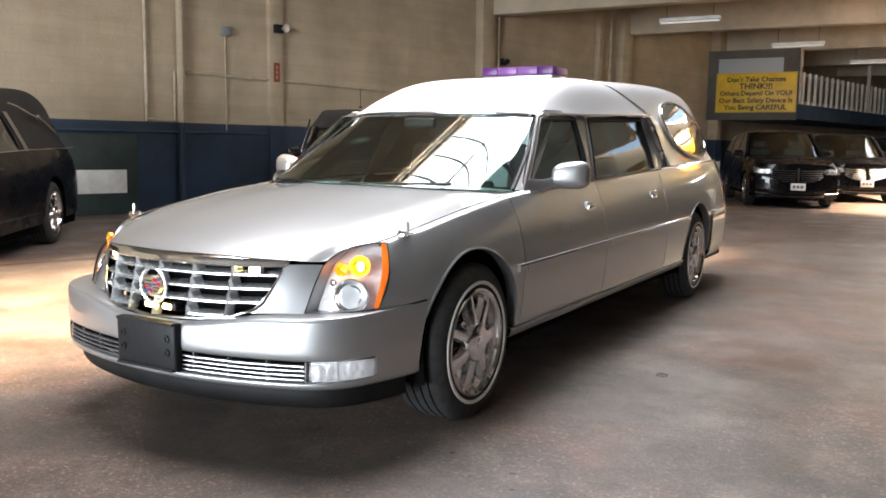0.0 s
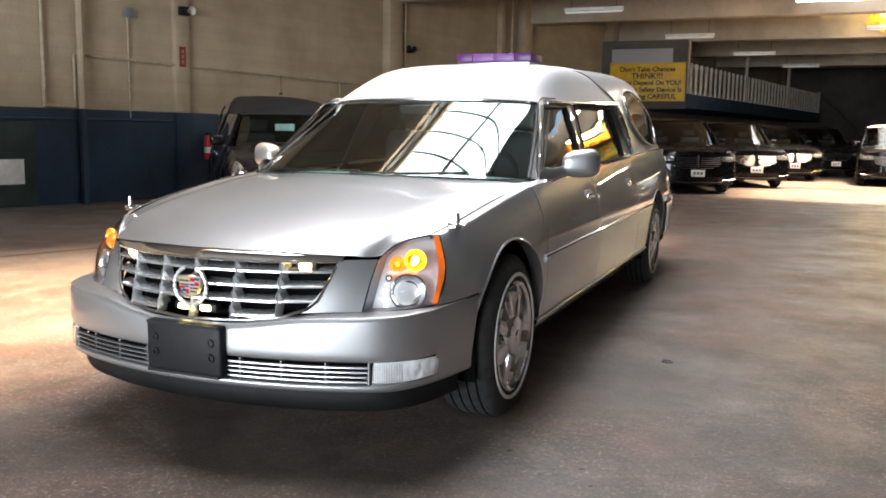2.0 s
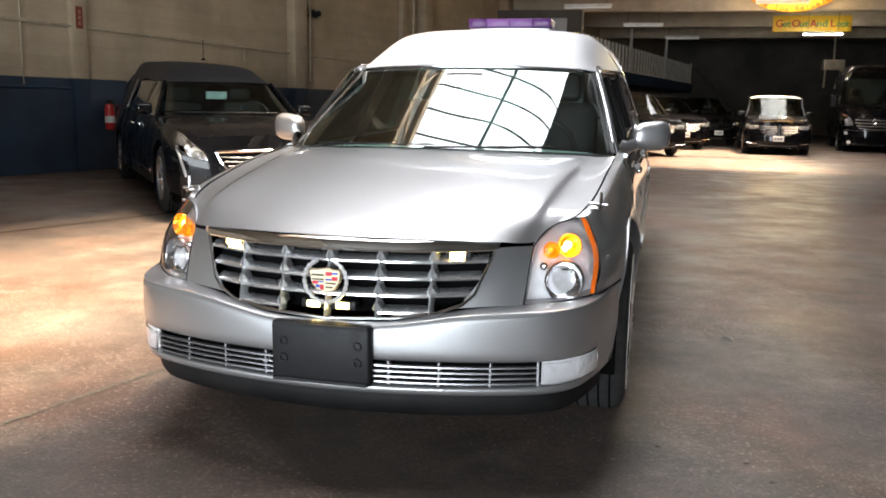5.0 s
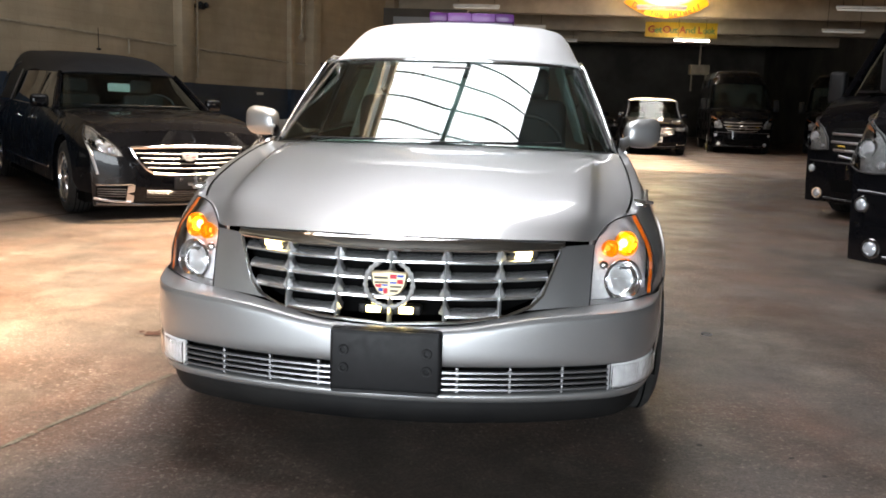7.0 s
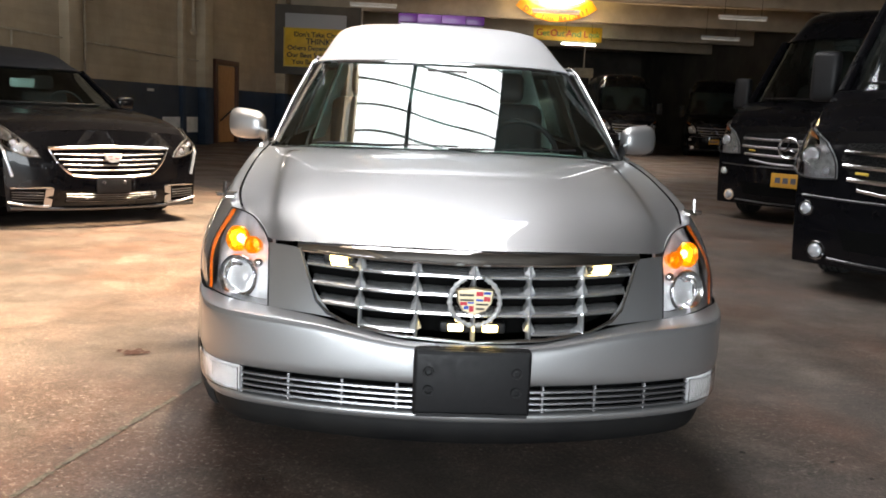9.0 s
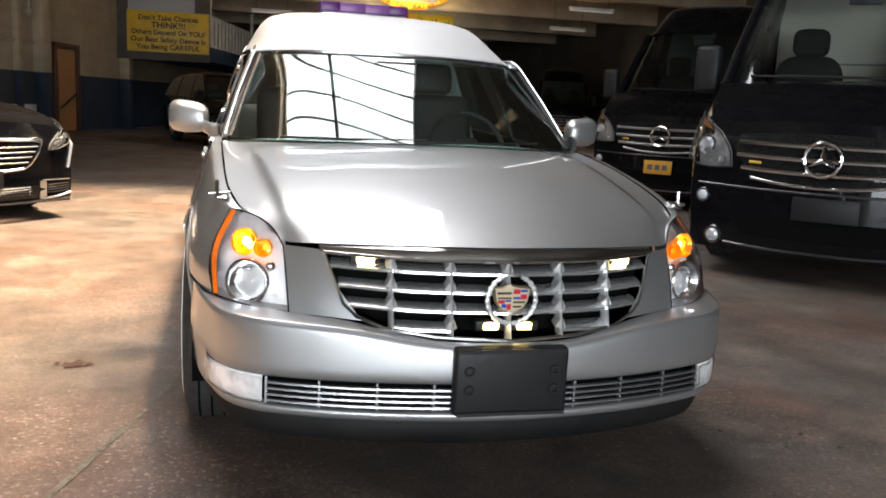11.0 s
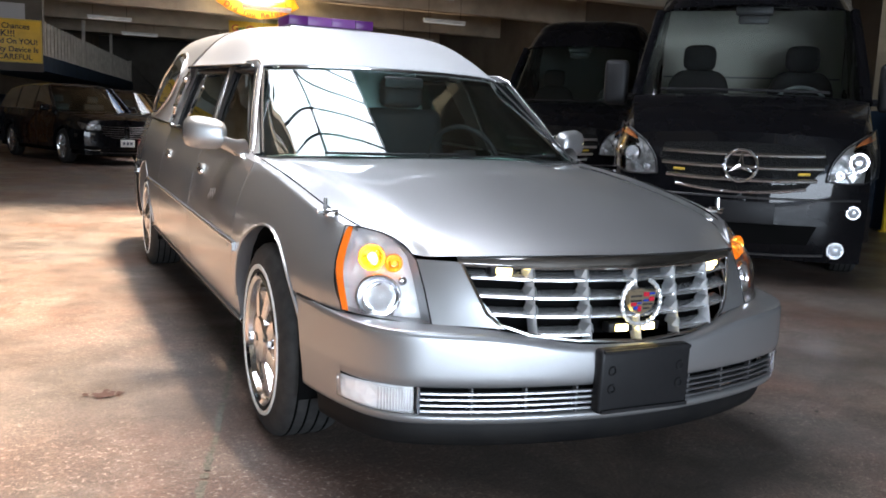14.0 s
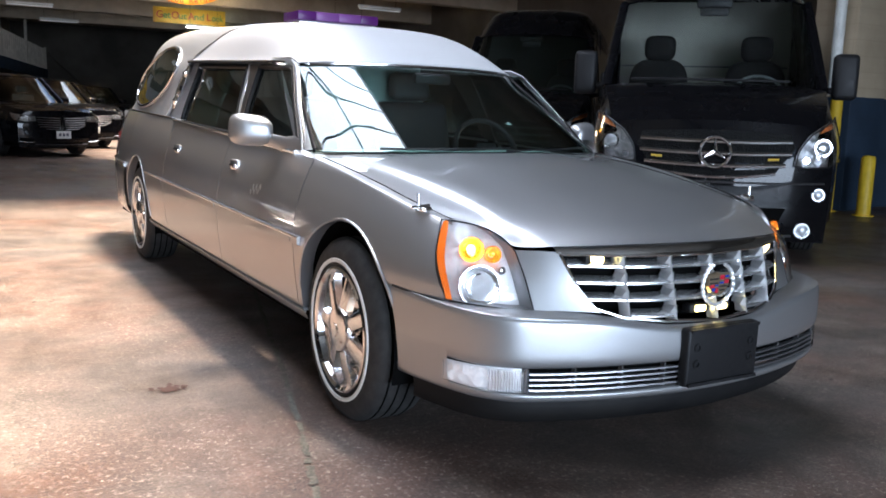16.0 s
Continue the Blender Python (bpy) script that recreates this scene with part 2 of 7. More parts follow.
def floor_paint():
    """Worn grey-red painted concrete: bare patches, stains, pale chips, slight gloss."""
    m = material("worn_concrete_floor", (0.2, 0.17, 0.15), 0.5)
    base = vary(m, 0.35, (0.095, 0.081, 0.073), (0.150, 0.126, 0.112), None, detail=10)
    red = vary(m, 0.8, 0.0, 1.0, None, detail=9, spread=(0.42, 0.60))
    base = mix(m, red, base, (0.128, 0.080, 0.062))
    dark = vary(m, 0.55, 0.0, 1.0, None, detail=9, stretch=(1, 0.6, 1), spread=(0.55, 0.75))
    base = mix(m, dark, base, (0.062, 0.052, 0.047))
    worn = vary(m, 2.1, 0.0, 0.75, None, detail=13, spread=(0.50, 0.68), rough=0.78)
    base = mix(m, worn, base, (0.23, 0.195, 0.165))
    pale = vary(m, 48, 0.0, 1.0, None, detail=8, spread=(0.55, 0.61), rough=0.75)
    where = vary(m, 0.9, 0.22, 1.0, None, detail=6, spread=(0.40, 0.58))
    pale = mix(m, 1.0, pale, where, "MULTIPLY")
    base = mix(m, pale, base, (0.37, 0.325, 0.275))
    spots = vary(m, 14, 0.0, 1.0, None, detail=5, spread=(0.70, 0.725))
    base = mix(m, spots, base, (0.022, 0.019, 0.017))
    pits = vary(m, 48, 0.0, 1.0, None, detail=6, spread=(0.64, 0.70), rough=0.7)
    base = mix(m, pits, base, (0.035, 0.030, 0.027))
    mottle = vary(m, 3.2, (0.64, 0.61, 0.58), (1.30, 1.29, 1.28), None, detail=14, spread=(0.36, 0.66), rough=0.78)
    base = mix(m, 1.0, base, mottle, "MULTIPLY")
    grit = vary(m, 90, (0.50, 0.50, 0.50), (1.52, 1.52, 1.52), None, detail=8, spread=(0.38, 0.63), rough=0.8)
    base = mix(m, 1.0, base, grit, "MULTIPLY")
    link(m, base, m.node_tree.nodes["Principled BSDF"].inputs["Base Color"])
    vary(m, 1.3, 0.30, 0.62, "Roughness", detail=8)
    bump(m, vary(m, 30, 0.0, 1.0, None, detail=12, rough=0.75), 0.22, 0.005)
    return m


M_FLOOR = floor_paint()
M_LINE = material("worn_line_paint", (0.21, 0.19, 0.15), 0.7)
vary(M_LINE, 60, (0.085, 0.076, 0.062), (0.19, 0.18, 0.14), detail=10, spread=(0.42, 0.58), rough=0.8)
M_RUST = material("rust_stain", (0.045, 0.016, 0.009), 0.6)
M_SILVERCAP = material("pale_silver_vinyl", (0.46, 0.465, 0.47), 0.38, 0.35, coat=0.3)
bump(M_SILVERCAP, vary(M_SILVERCAP, 500, 0.0, 1.0, None, detail=2), 0.08, 0.002)
M_PILLAR = material("bronze_grey_pillar", (0.06, 0.055, 0.05), 0.3, 0.4, coat=0.6)
M_OVAL = material("oval_green_glass", (0.012, 0.022, 0.018), 0.03, 0.0, coat=1.0, coat_rough=0.01)
M_TAIL = material("tail_lamp_lens", (0.22, 0.02, 0.02), 0.06, 0.0, coat=1.0, spec=0.8)
M_PURPLE_PALE = material("pale_purple_lens", (0.20, 0.07, 0.27), 0.32, 0.0, trans=0.3, ior=1.4)
M_GLOBE = material("lamp_globe_glass", (0.55, 0.58, 0.62), 0.05, 0.4, coat=1.0)
M_AMBER_DULL = material("amber_lens_off", (0.55, 0.17, 0.05), 0.2, coat=0.6)
M_VANGLASS = material("van_windshield_glass", (0.85, 0.90, 0.88), 0.0, 0.0, trans=1.0, ior=1.3)
M_BULKHEAD = material("pale_bulkhead_trim", (0.215, 0.21, 0.18), 0.8)
M_MESH = material("black_mesh", (0.005, 0.005, 0.005), 0.5, spec=0.15)
bump(M_MESH, vary(M_MESH, 90, 0.0, 1.0, None, detail=0), 0.8, 0.01)
M_SATINBOX = material("grey_metal_box", (0.22, 0.24, 0.25), 0.5, 0.3)
M_GREENBOARD = material("dark_green_board", (0.02, 0.035, 0.032), 0.6)
vary(M_GREENBOARD, 3, (0.014, 0.026, 0.024), (0.03, 0.048, 0.044))
M_DARKWOOD = material("brown_door_frame", (0.09, 0.035, 0.018), 0.5)
M_NAVY = material("navy_paint", (0.03, 0.06, 0.11), 0.6)
vary(M_NAVY, 2, (0.022, 0.045, 0.085), (0.04, 0.075, 0.13))
M_PALEBOARD = material("pale_grey_board", (0.40, 0.41, 0.42), 0.6)
M_GOLDFRAME = material("gold_sign_border", (0.62, 0.42, 0.05), 0.5)
M_DISC = material("lit_disc", (1, 0.9, 0.5), 0.5, emit=(1.0, 0.80, 0.36), emit_strength=12.0)
M_SEAM = material("rusty_steel_edge", (0.05, 0.03, 0.022), 0.6, 0.3)
M_STAIN = material("oil_stain", (0.018, 0.014, 0.012), 0.5)
M_CHIP = material("pale_chip", (0.36, 0.32, 0.28), 0.7)
M_REFLECT = material("lamp_reflector", (0.86, 0.87, 0.88), 0.20, 0.40)
M_LAMPBOWL = material("dull_lamp_reflector", (0.40, 0.41, 0.42), 0.22, 0.55)
bump(M_LAMPBOWL, vary(M_LAMPBOWL, 16, 0.0, 1.0, None, detail=1), 0.5, 0.02)
bump(M_REFLECT, vary(M_REFLECT, 22, 0.0, 1.0, None, detail=1), 0.35, 0.012)

M_OLDRED = material("faded_red_sign", (0.20, 0.035, 0.02), 0.6)
M_DULLRED = material("faded_sign_print", (0.34, 0.16, 0.11), 0.6)

# ---------------------------------------------------------------- mesh tools
def part(name, bm, mat, parent=None, label="", smooth=True):
    """Links a bmesh as one mesh object, under a thing or a part if given."""
    me = bpy.data.meshes.new(name)
    bm.normal_update()
    bm.to_mesh(me)
    bm.free()
    mats = mat if isinstance(mat, (list, tuple)) else [mat]
    for k in mats:
        me.materials.append(k)
    if smooth:
        me.shade_smooth()
        me.set_sharp_from_angle(angle=radians(38))
    ob = new(name, me)
    if parent is not None:
        ob.parent = parent
    if label:
        ob["label"] = label
    return ob


def thing(name, label, category, m=Matrix(), group="", kind=""):
    ob = new(name)
    ob.empty_display_size = 0.1
    ob.matrix_basis = m
    return tagged(ob, label, category, group, kind)


def box(bm, x0, x1, y0, y1, z0, z1, bevel=0.0, m=None, segments=2):
    made = bmesh.ops.create_cube(bm, size=1.0)["verts"]
    for v in made:
        v.co = Vector(((x0 + x1) / 2 + v.co.x * (x1 - x0), (y0 + y1) / 2 + v.co.y * (y1 - y0), (z0 + z1) / 2 + v.co.z * (z1 - z0)))
    if bevel:
        es = list({e for v in made for e in v.link_edges})
        out = bmesh.ops.bevel(bm, geom=es, offset=bevel, segments=segments, affect="EDGES", profile=0.5)
        made = list({v for f in out["faces"] for v in f.verts} | {v for v in made if v.is_valid})
    if m is not None:
        for v in made:
            v.co = m @ v.co
    return made


def tube(bm, pts, r, n=10, cap=True, radii=None):
    """A round bar through points."""
    pts = [Vector(p) for p in pts]
    rings = []
    side = None
    for i, p in enumerate(pts):
        d = (pts[min(i + 1, len(pts) - 1)] - pts[max(i - 1, 0)]).normalized()
        if side is None:
            side = d.orthogonal().normalized()
        side = (side - d * side.dot(d)).normalized()
        other = d.cross(side)
        rr = radii[i] if radii else r
        rings.append([bm.verts.new(p + (side * math.cos(a) + other * math.sin(a)) * rr) for a in [2 * math.pi * k / n for k in range(n)]])
    for a, b in zip(rings, rings[1:]):
        for k in range(n):
            bm.faces.new((a[k], a[(k + 1) % n], b[(k + 1) % n], b[k]))
    if cap:
        bm.faces.new(rings[0][::-1])
        bm.faces.new(rings[-1])


def grid_faces(bm, pts, close_u=False, flip=False):
    """Faces over rows of points. Returns the rows of vertices."""
    vs = [[bm.verts.new(p) for p in row] for row in pts]
    for a, b in zip(vs, vs[1:]):
        n = len(a)
        for k in range(n if close_u else n - 1):
            q = (a[k], a[(k + 1) % n], b[(k + 1) % n], b[k])
            bm.faces.new(q[::-1] if flip else q)
    return vs


def spline(points, count):
    """Points along a smooth curve through the given ones (Catmull-Rom, arrays of any depth)."""
    P = np.array(points, float)
    P = np.concatenate([[2 * P[0] - P[1]], P, [2 * P[-1] - P[-2]]])
    out = []
    for s in np.linspace(0, len(P) - 3 - 1e-9, count):
        i = int(s)
        f = s - i
        a, b, c, d = P[i], P[i + 1], P[i + 2], P[i + 3]
        out.append(0.5 * (2 * b + (c - a) * f + (2 * a - 5 * b + 4 * c - d) * f * f + (3 * b - a - 3 * c + d) * f ** 3))
    return np.array(out)


def patch(bm, ctrl, nu, nv, mirror=False, flip=False):
    """A smooth sheet through rows of control points; mirror: the rows go from the middle (x = 0) outwards and are reflected."""
    C = np.array(ctrl, float)
    if mirror:
        left = C[:, :0:-1, :].copy()
        left[:, :, 0] *= -1
        C = np.concatenate([left, C], axis=1)
    rows = spline(C, nv)
    rows = np.array([spline(r, nu) for r in rows])
    return grid_faces(bm, [[Vector(p) for p in r] for r in rows], flip=flip)


def table(x, xs, ys):
    return float(np.interp(x, xs, ys))


def smooth_table(xs, ys):
    """A smooth curve through the points, as a function."""
    xs, ys = np.array(xs, float), np.array(ys, float)
    fine = np.linspace(0, len(xs) - 1, 40 * len(xs))
    sx, sy = spline(np.stack([xs, ys], 1), len(fine)).T
    sx = np.maximum.accumulate(sx)
    return lambda x: float(np.interp(x, sx, sy))


def thicken(bm, depth):
    """Gives a sheet a thickness inwards."""
    bmesh.ops.recalc_face_normals(bm, faces=bm.faces)
    bmesh.ops.solidify(bm, geom=list(bm.faces), thickness=depth)


def lathe(bm, profile, n=32, m=None):
    """Turns a profile of (radius, height along local x) round the x axis."""
    rows = []
    for r, h in profile:
        row = []
        for k in range(n):
            a = 2 * math.pi * k / n
            p = Vector((h, r * math.cos(a), r * math.sin(a)))
            row.append(m @ p if m is not None else p)
        rows.append(row)
    return grid_faces(bm, rows, close_u=True)


def lettering(name, text, size, mat, m, parent, thick=0.004, align="CENTER", width=None, shear=0.0):
    """Writing as a mesh of its own under a sign."""
    cu = bpy.data.curves.new(name, "FONT")
    cu.body, cu.size, cu.extrude, cu.align_x, cu.align_y, cu.shear = text, size, thick, align, "CENTER", shear
    cu.offset = size * 0.018
    tmp = bpy.data.objects.new(name, cu)
    scene.collection.objects.link(tmp)
    bpy.context.view_layer.update()
    me = bpy.data.meshes.new_from_object(tmp.evaluated_get(bpy.context.evaluated_depsgraph_get()))
    bpy.data.objects.remove(tmp)
    if width:
        xs = [v.co.x for v in me.vertices]
        k = width / (max(xs) - min(xs))
        for v in me.vertices:
            v.co.x *= k
    me.materials.clear()
    me.materials.append(mat)
    ob = new(name, me)
    ob.parent = parent
    ob.matrix_basis = m
    return ob

# ---------------------------------------------------------------- the garage
def slab(name, mat, v0, v1, u0, u1, z0, z1, label, category, bevel=0.0, m=BUILD):
    bm = bmesh.new()
    box(bm, v0, v1, u0, u1, z0, z1, bevel)
    ob = part(name, bm, mat, None, "", smooth=bevel > 0)
    ob.matrix_basis = m
    return tagged(ob, label, category, kind="structure")


bm = bmesh.new()
box(bm, -14, 22, -16, 49, -0.2, 0.0)
floor = tagged(part("floor", bm, M_FLOOR, smooth=False), "worn grey and red painted concrete garage floor", "floor", kind="structure")

slab("wall_left", M_WALL, -0.4, 0.0, -20, 43, 0, 6.4, "tan and navy painted block wall with pipes", "wall")
slab("wall_ledge", M_WALL, 0.002, 0.05, -20, 15.0, 0, 1.475, "navy painted lower part of the block wall", "wall", 0.01)
I = Matrix()
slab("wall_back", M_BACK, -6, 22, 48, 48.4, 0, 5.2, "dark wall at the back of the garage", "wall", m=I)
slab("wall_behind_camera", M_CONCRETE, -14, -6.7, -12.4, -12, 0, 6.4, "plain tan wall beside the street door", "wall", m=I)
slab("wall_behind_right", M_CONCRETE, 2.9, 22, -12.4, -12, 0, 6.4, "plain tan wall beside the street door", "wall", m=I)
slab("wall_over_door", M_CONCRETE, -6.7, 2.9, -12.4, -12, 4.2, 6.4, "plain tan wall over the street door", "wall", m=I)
slab("wall_right", M_BACK, 13.6, 14.0, -12, 48, 0, 6.4, "wall behind the parked vans, its tan darkened as shade", "wall", m=I)

# high front bay: roof with a long skylight
vs, us = SKY_V, SKY_U
slab("ceiling", M_DECK, -0.4, vs[0], -20, 11.8, ROOF_Z, ROOF_Z + 0.25, "roof deck, its tan darkened as shade", "ceiling")
# these deck pieces take the darker tan, with shade put into the colour
slab("ceiling_right", M_BACK, vs[1], 30, -20, 11.8, ROOF_Z, ROOF_Z + 0.25, "roof deck, its tan darkened as shade", "ceiling")
slab("ceiling_near", M_BACK, vs[0], vs[1], -20, us[0], ROOF_Z, ROOF_Z + 0.25, "roof deck, its tan darkened as shade", "ceiling")
slab("ceiling_far", M_BACK, vs[0], vs[1], us[1], 11.8, ROOF_Z, ROOF_Z + 0.25, "roof deck, its tan darkened as shade", "ceiling")
slab("ceiling_corner", M_BACK, 5.5, 14, 11.5, 15.5, ROOF_Z + .26, ROOF_Z + .5, "roof deck, its tan darkened as shade", "ceiling", m=Matrix())
# low rear bays
for k, (x0, x1, y0, y1) in enumerate(((-9, BACK_X[0], 15.4, 48), (BACK_X[1], 22, 15.4, 48), (BACK_X[0], BACK_X[1], 15.4, BACK_Y[0]), (BACK_X[0], BACK_X[1], BACK_Y[1], 48))):
    slab("ceiling_low_%d" % (k + 1), M_CONCRETE, x0, x1, y0, y1, BACK_Z, BACK_Z + .25, "tan painted ceiling of the low bays", "ceiling", m=I)
slab("wall_over_beam", M_CONCRETE, -9, 22, 15.35, 15.65, 5.15, 6.3, "tan wall above the first beam", "wall", m=I)
for k, (y, z) in enumerate(((15.6, 4.11), (21.1, 4.24), (26.6, 4.24), (32.0, 4.24), (36.6, 4.2))):
    ob = slab("beam_%d" % (k + 1), M_CONCRETE, -9 + k * 1.2, 22, y, y + 0.4, z, 4.97, "tan painted concrete ceiling beam", "beam", 0.015, m=I)

# skylight bars
skylight = thing("skylight", "long glazed roof light with dark bars", "skylight", BUILD, kind="structure")
bm = bmesh.new()
for x in (vs[0], vs[1]):
    box(bm, x - 0.06, x + 0.06, us[0], us[1], ROOF_Z + 0.02, ROOF_Z + 0.5)
for y in (us[0], us[1]):
    box(bm, vs[0], vs[1], y - 0.06, y + 0.06, ROOF_Z + 0.02, ROOF_Z + 0.5)
part("frame", bm, M_MULLION, skylight, smooth=False)
n = 24
for k in range(1, n):
    y = us[0] + (us[1] - us[0]) * k / n
    bm = bmesh.new()
    tube(bm, [(vs[0] + (vs[1] - vs[0]) * f, y, ROOF_Z + 0.25 + 0.25 * math.sin(math.pi * f)) for f in np.linspace(0, 1, 13)], 0.015, 6)
    part("bar", bm, M_MULLION, skylight)
bm = bmesh.new()
mid = (vs[0] + vs[1]) / 2
box(bm, mid - 0.04, mid + 0.04, us[0], us[1], ROOF_Z + 0.46, ROOF_Z + 0.54)
part("ridge_bar", bm, M_MULLION, skylight, smooth=False)

# truss beside the skylight
truss = thing("roof_truss", "tan painted steel truss beside the skylight", "truss", BUILD, kind="structure")
for z in (5.25, 5.9):
    bm = bmesh.new()
    box(bm, vs[0] + 0.32, vs[0] + 0.47, -19, 8.2, z - 0.07, z + 0.07)
    part("chord", bm, M_TRUSS, truss, smooth=False)
for k in range(18):
    bm = bmesh.new()
    y = -18.5 + k * 1.5
    tube(bm, [(vs[0] + 0.40, y, 5.25), (vs[0] + 0.40, y + 0.75, 5.9), (vs[0] + 0.40, y + 1.5, 5.25)], 0.04, 6)
    part("brace", bm, M_TRUSS, truss)

# ---------------------------------------------------------------- the silver hearse (nose towards -y, middle on x = 0)
HOOD = [
    [(0, .135, .754), (.25, .168, .752), (.49, .268, .741), (.592, .362, .735), (.650, .452, .785)],
    [(0, .30, .806), (.25, .33, .806), (.50, .42, .803), (.62, .49, .801), (.700, .555, .801)],
    [(0, .60, .872), (.27, .62, .872), (.53, .68, .862), (.655, .74, .849), (.742, .78, .845)],
    [(0, 1.00, .935), (.28, 1.03, .934), (.55, 1.10, .921), (.68, 1.14, .906), (.762, 1.17, .907)],
    [(0, 1.30, .968), (.28, 1.33, .966), (.56, 1.44, .953), (.69, 1.52, .944), (.775, 1.58, .947)],
]
WINDSHIELD = [
    [(0, 1.26, .975), (.30, 1.29, .972), (.55, 1.40, .965), (.70, 1.55, .958), (.757, 1.63, .955)],
    [(0, 1.66, 1.168), (.27, 1.68, 1.166), (.50, 1.76, 1.158), (.64, 1.88, 1.15), (.692, 1.94, 1.146)],
    [(0, 2.05, 1.357), (.24, 2.065, 1.356), (.44, 2.12, 1.352), (.57, 2.19, 1.346), (.618, 2.24, 1.34)],
]
CAP_FRONT = [
    [(0, 2.03, 1.362), (.24, 2.045, 1.361), (.44, 2.10, 1.357), (.57, 2.17, 1.352), (.64, 2.24, 1.345)],
    [(0, 2.22, 1.462), (.235, 2.235, 1.460), (.435, 2.285, 1.452), (.562, 2.35, 1.428), (.656, 2.42, 1.35)],
    [(0, 2.58, 1.570), (.25, 2.59, 1.568), (.45, 2.62, 1.553), (.57, 2.66, 1.508), (.665, 2.68, 1.358)],
    [(0, 3.0, 1.616), (.27, 3.0, 1.612), (.475, 3.0, 1.592), (.582, 3.0, 1.54), (.674, 3.05, 1.372)],
    [(0, 3.42, 1.635), (.27, 3.42, 1.63), (.47, 3.43, 1.605), (.585, 3.55, 1.55), (.68, 3.97, 1.404)],
]
CAP_REAR = [
    [(0, 3.43, 1.637), (.27, 3.43, 1.626), (.47, 3.44, 1.607), (.588, 3.56, 1.55), (.683, 3.98, 1.404), (.745, 4.09, 1.20), (.80, 4.20, 1.03)],
    [(0, 4.2, 1.67), (.27, 4.2, 1.665), (.48, 4.2, 1.64), (.60, 4.25, 1.56), (.69, 4.42, 1.37), (.75, 4.54, 1.19), (.80, 4.62, 1.04)],
    [(0, 5.0, 1.69), (.27, 5.0, 1.685), (.48, 5.0, 1.655), (.60, 5.0, 1.56), (.685, 5.05, 1.36), (.745, 5.1, 1.18), (.79, 5.15, 1.055)],
    [(0, 5.5, 1.66), (.27, 5.5, 1.655), (.46, 5.48, 1.62), (.575, 5.47, 1.53), (.66, 5.5, 1.34), (.72, 5.52, 1.17), (.765, 5.55, 1.07)],
    [(0, 5.88, 1.48), (.26, 5.88, 1.475), (.44, 5.85, 1.44), (.54, 5.82, 1.36), (.62, 5.82, 1.22), (.67, 5.83, 1.13), (.71, 5.84, 1.075)],
    [(0, 6.12, 1.09), (.26, 6.12, 1.09), (.42, 6.09, 1.088), (.53, 6.06, 1.085), (.60, 6.02, 1.082), (.64, 6.0, 1.08), (.67, 5.98, 1.078)],
]
HEADLIGHT = [
    [(.576, .257, .551), (.635, .287, .552), (.692, .330, .556), (.747, .388, .561), (.783, .435, .566)],
    [(.582, .300, .640), (.635, .325, .660), (.687, .366, .672), (.747, .424, .680), (.786, .494, .685)],
    [(.588, .350, .718), (.612, .393, .757), (.648, .448, .783), (.693, .507, .794), (.735, .558, .797)],
]
HUB_Y, HUB_Z, TYRE_R = (1.03, 4.73), 0.338, 0.340
# edge of the bonnet, and the sharp shoulder of the wing outside it
edge_x = smooth_table([.44, .56, .65, .78, 1.0, 1.17, 1.45, 1.6], [.665, .703, .726, .744, .757, .764, .772, .777])
edge_z = smooth_table([.44, .56, .65, .78, .95, 1.17, 1.45, 1.6], [.768, .801, .822, .846, .875, .907, .939, .948])
crease_x = smooth_table([.40, .56, .65, .78, 1.0, 1.17, 1.45, 1.6], [.690, .737, .766, .784, .797, .803, .813, .816])
crease_z = smooth_table([.40, .56, .65, .78, .95, 1.17, 1.45, 1.6], [.750, .795, .815, .839, .867, .899, .933, .942])
side_w = smooth_table([.40, .437, .50, .58, .66, .75, .90, 1.2, 1.5, 3.0, 4.7, 5.4, 5.8, 6.05, 6.2], [.768, .784, .808, .833, .853, .868, .884, .897, .904, .908, .907, .893, .855, .79, .70])


def belt(y):
    return table(y, [1.4, 2.7, 3.7, 5.5, 6.2], [.935, .985, 1.02, 1.062, 1.065])


def side_top(y):
    """Where the side of the body ends above: the wing's shoulder, then the belt line."""
    if y < 1.45:
        return crease_x(y), crease_z(y)
    f = min(1.0, (y - 1.45) / .2)
    narrow = table(y, [5.0, 5.6, 5.95, 6.2], [0, .035, .09, .16])
    return crease_x(1.45) + f * (.815 - crease_x(1.45)) - narrow, crease_z(1.45) + f * (belt(1.65) - crease_z(1.45)) if y < 1.65 else belt(y)


def side_x(y, z):
    w = side_w(y)
    xt, zt = side_top(y)
    if z < .6:
        return w - .048 * ((.6 - z) / .36) ** 1.6
    return w - (w - xt) * max(0.0, (z - .6) / (zt - .6)) ** table(y, [.6, 1.2, 1.6], [2.0, 2.1, 2.0])


def arch(y):
    """The lower edge of the side at y: the sill, or the wheel arch."""
    low = .335
    for cy, r, cz in ((1.02, .388, .35), (4.70, .392, .36)):
        if abs(y - cy) < r:
            low = max(low, cz + math.sqrt(r * r - (y - cy) ** 2))
    if y < .72:
        low = max(low, table(y, [.43, .66], [.560, .576]))
    return low


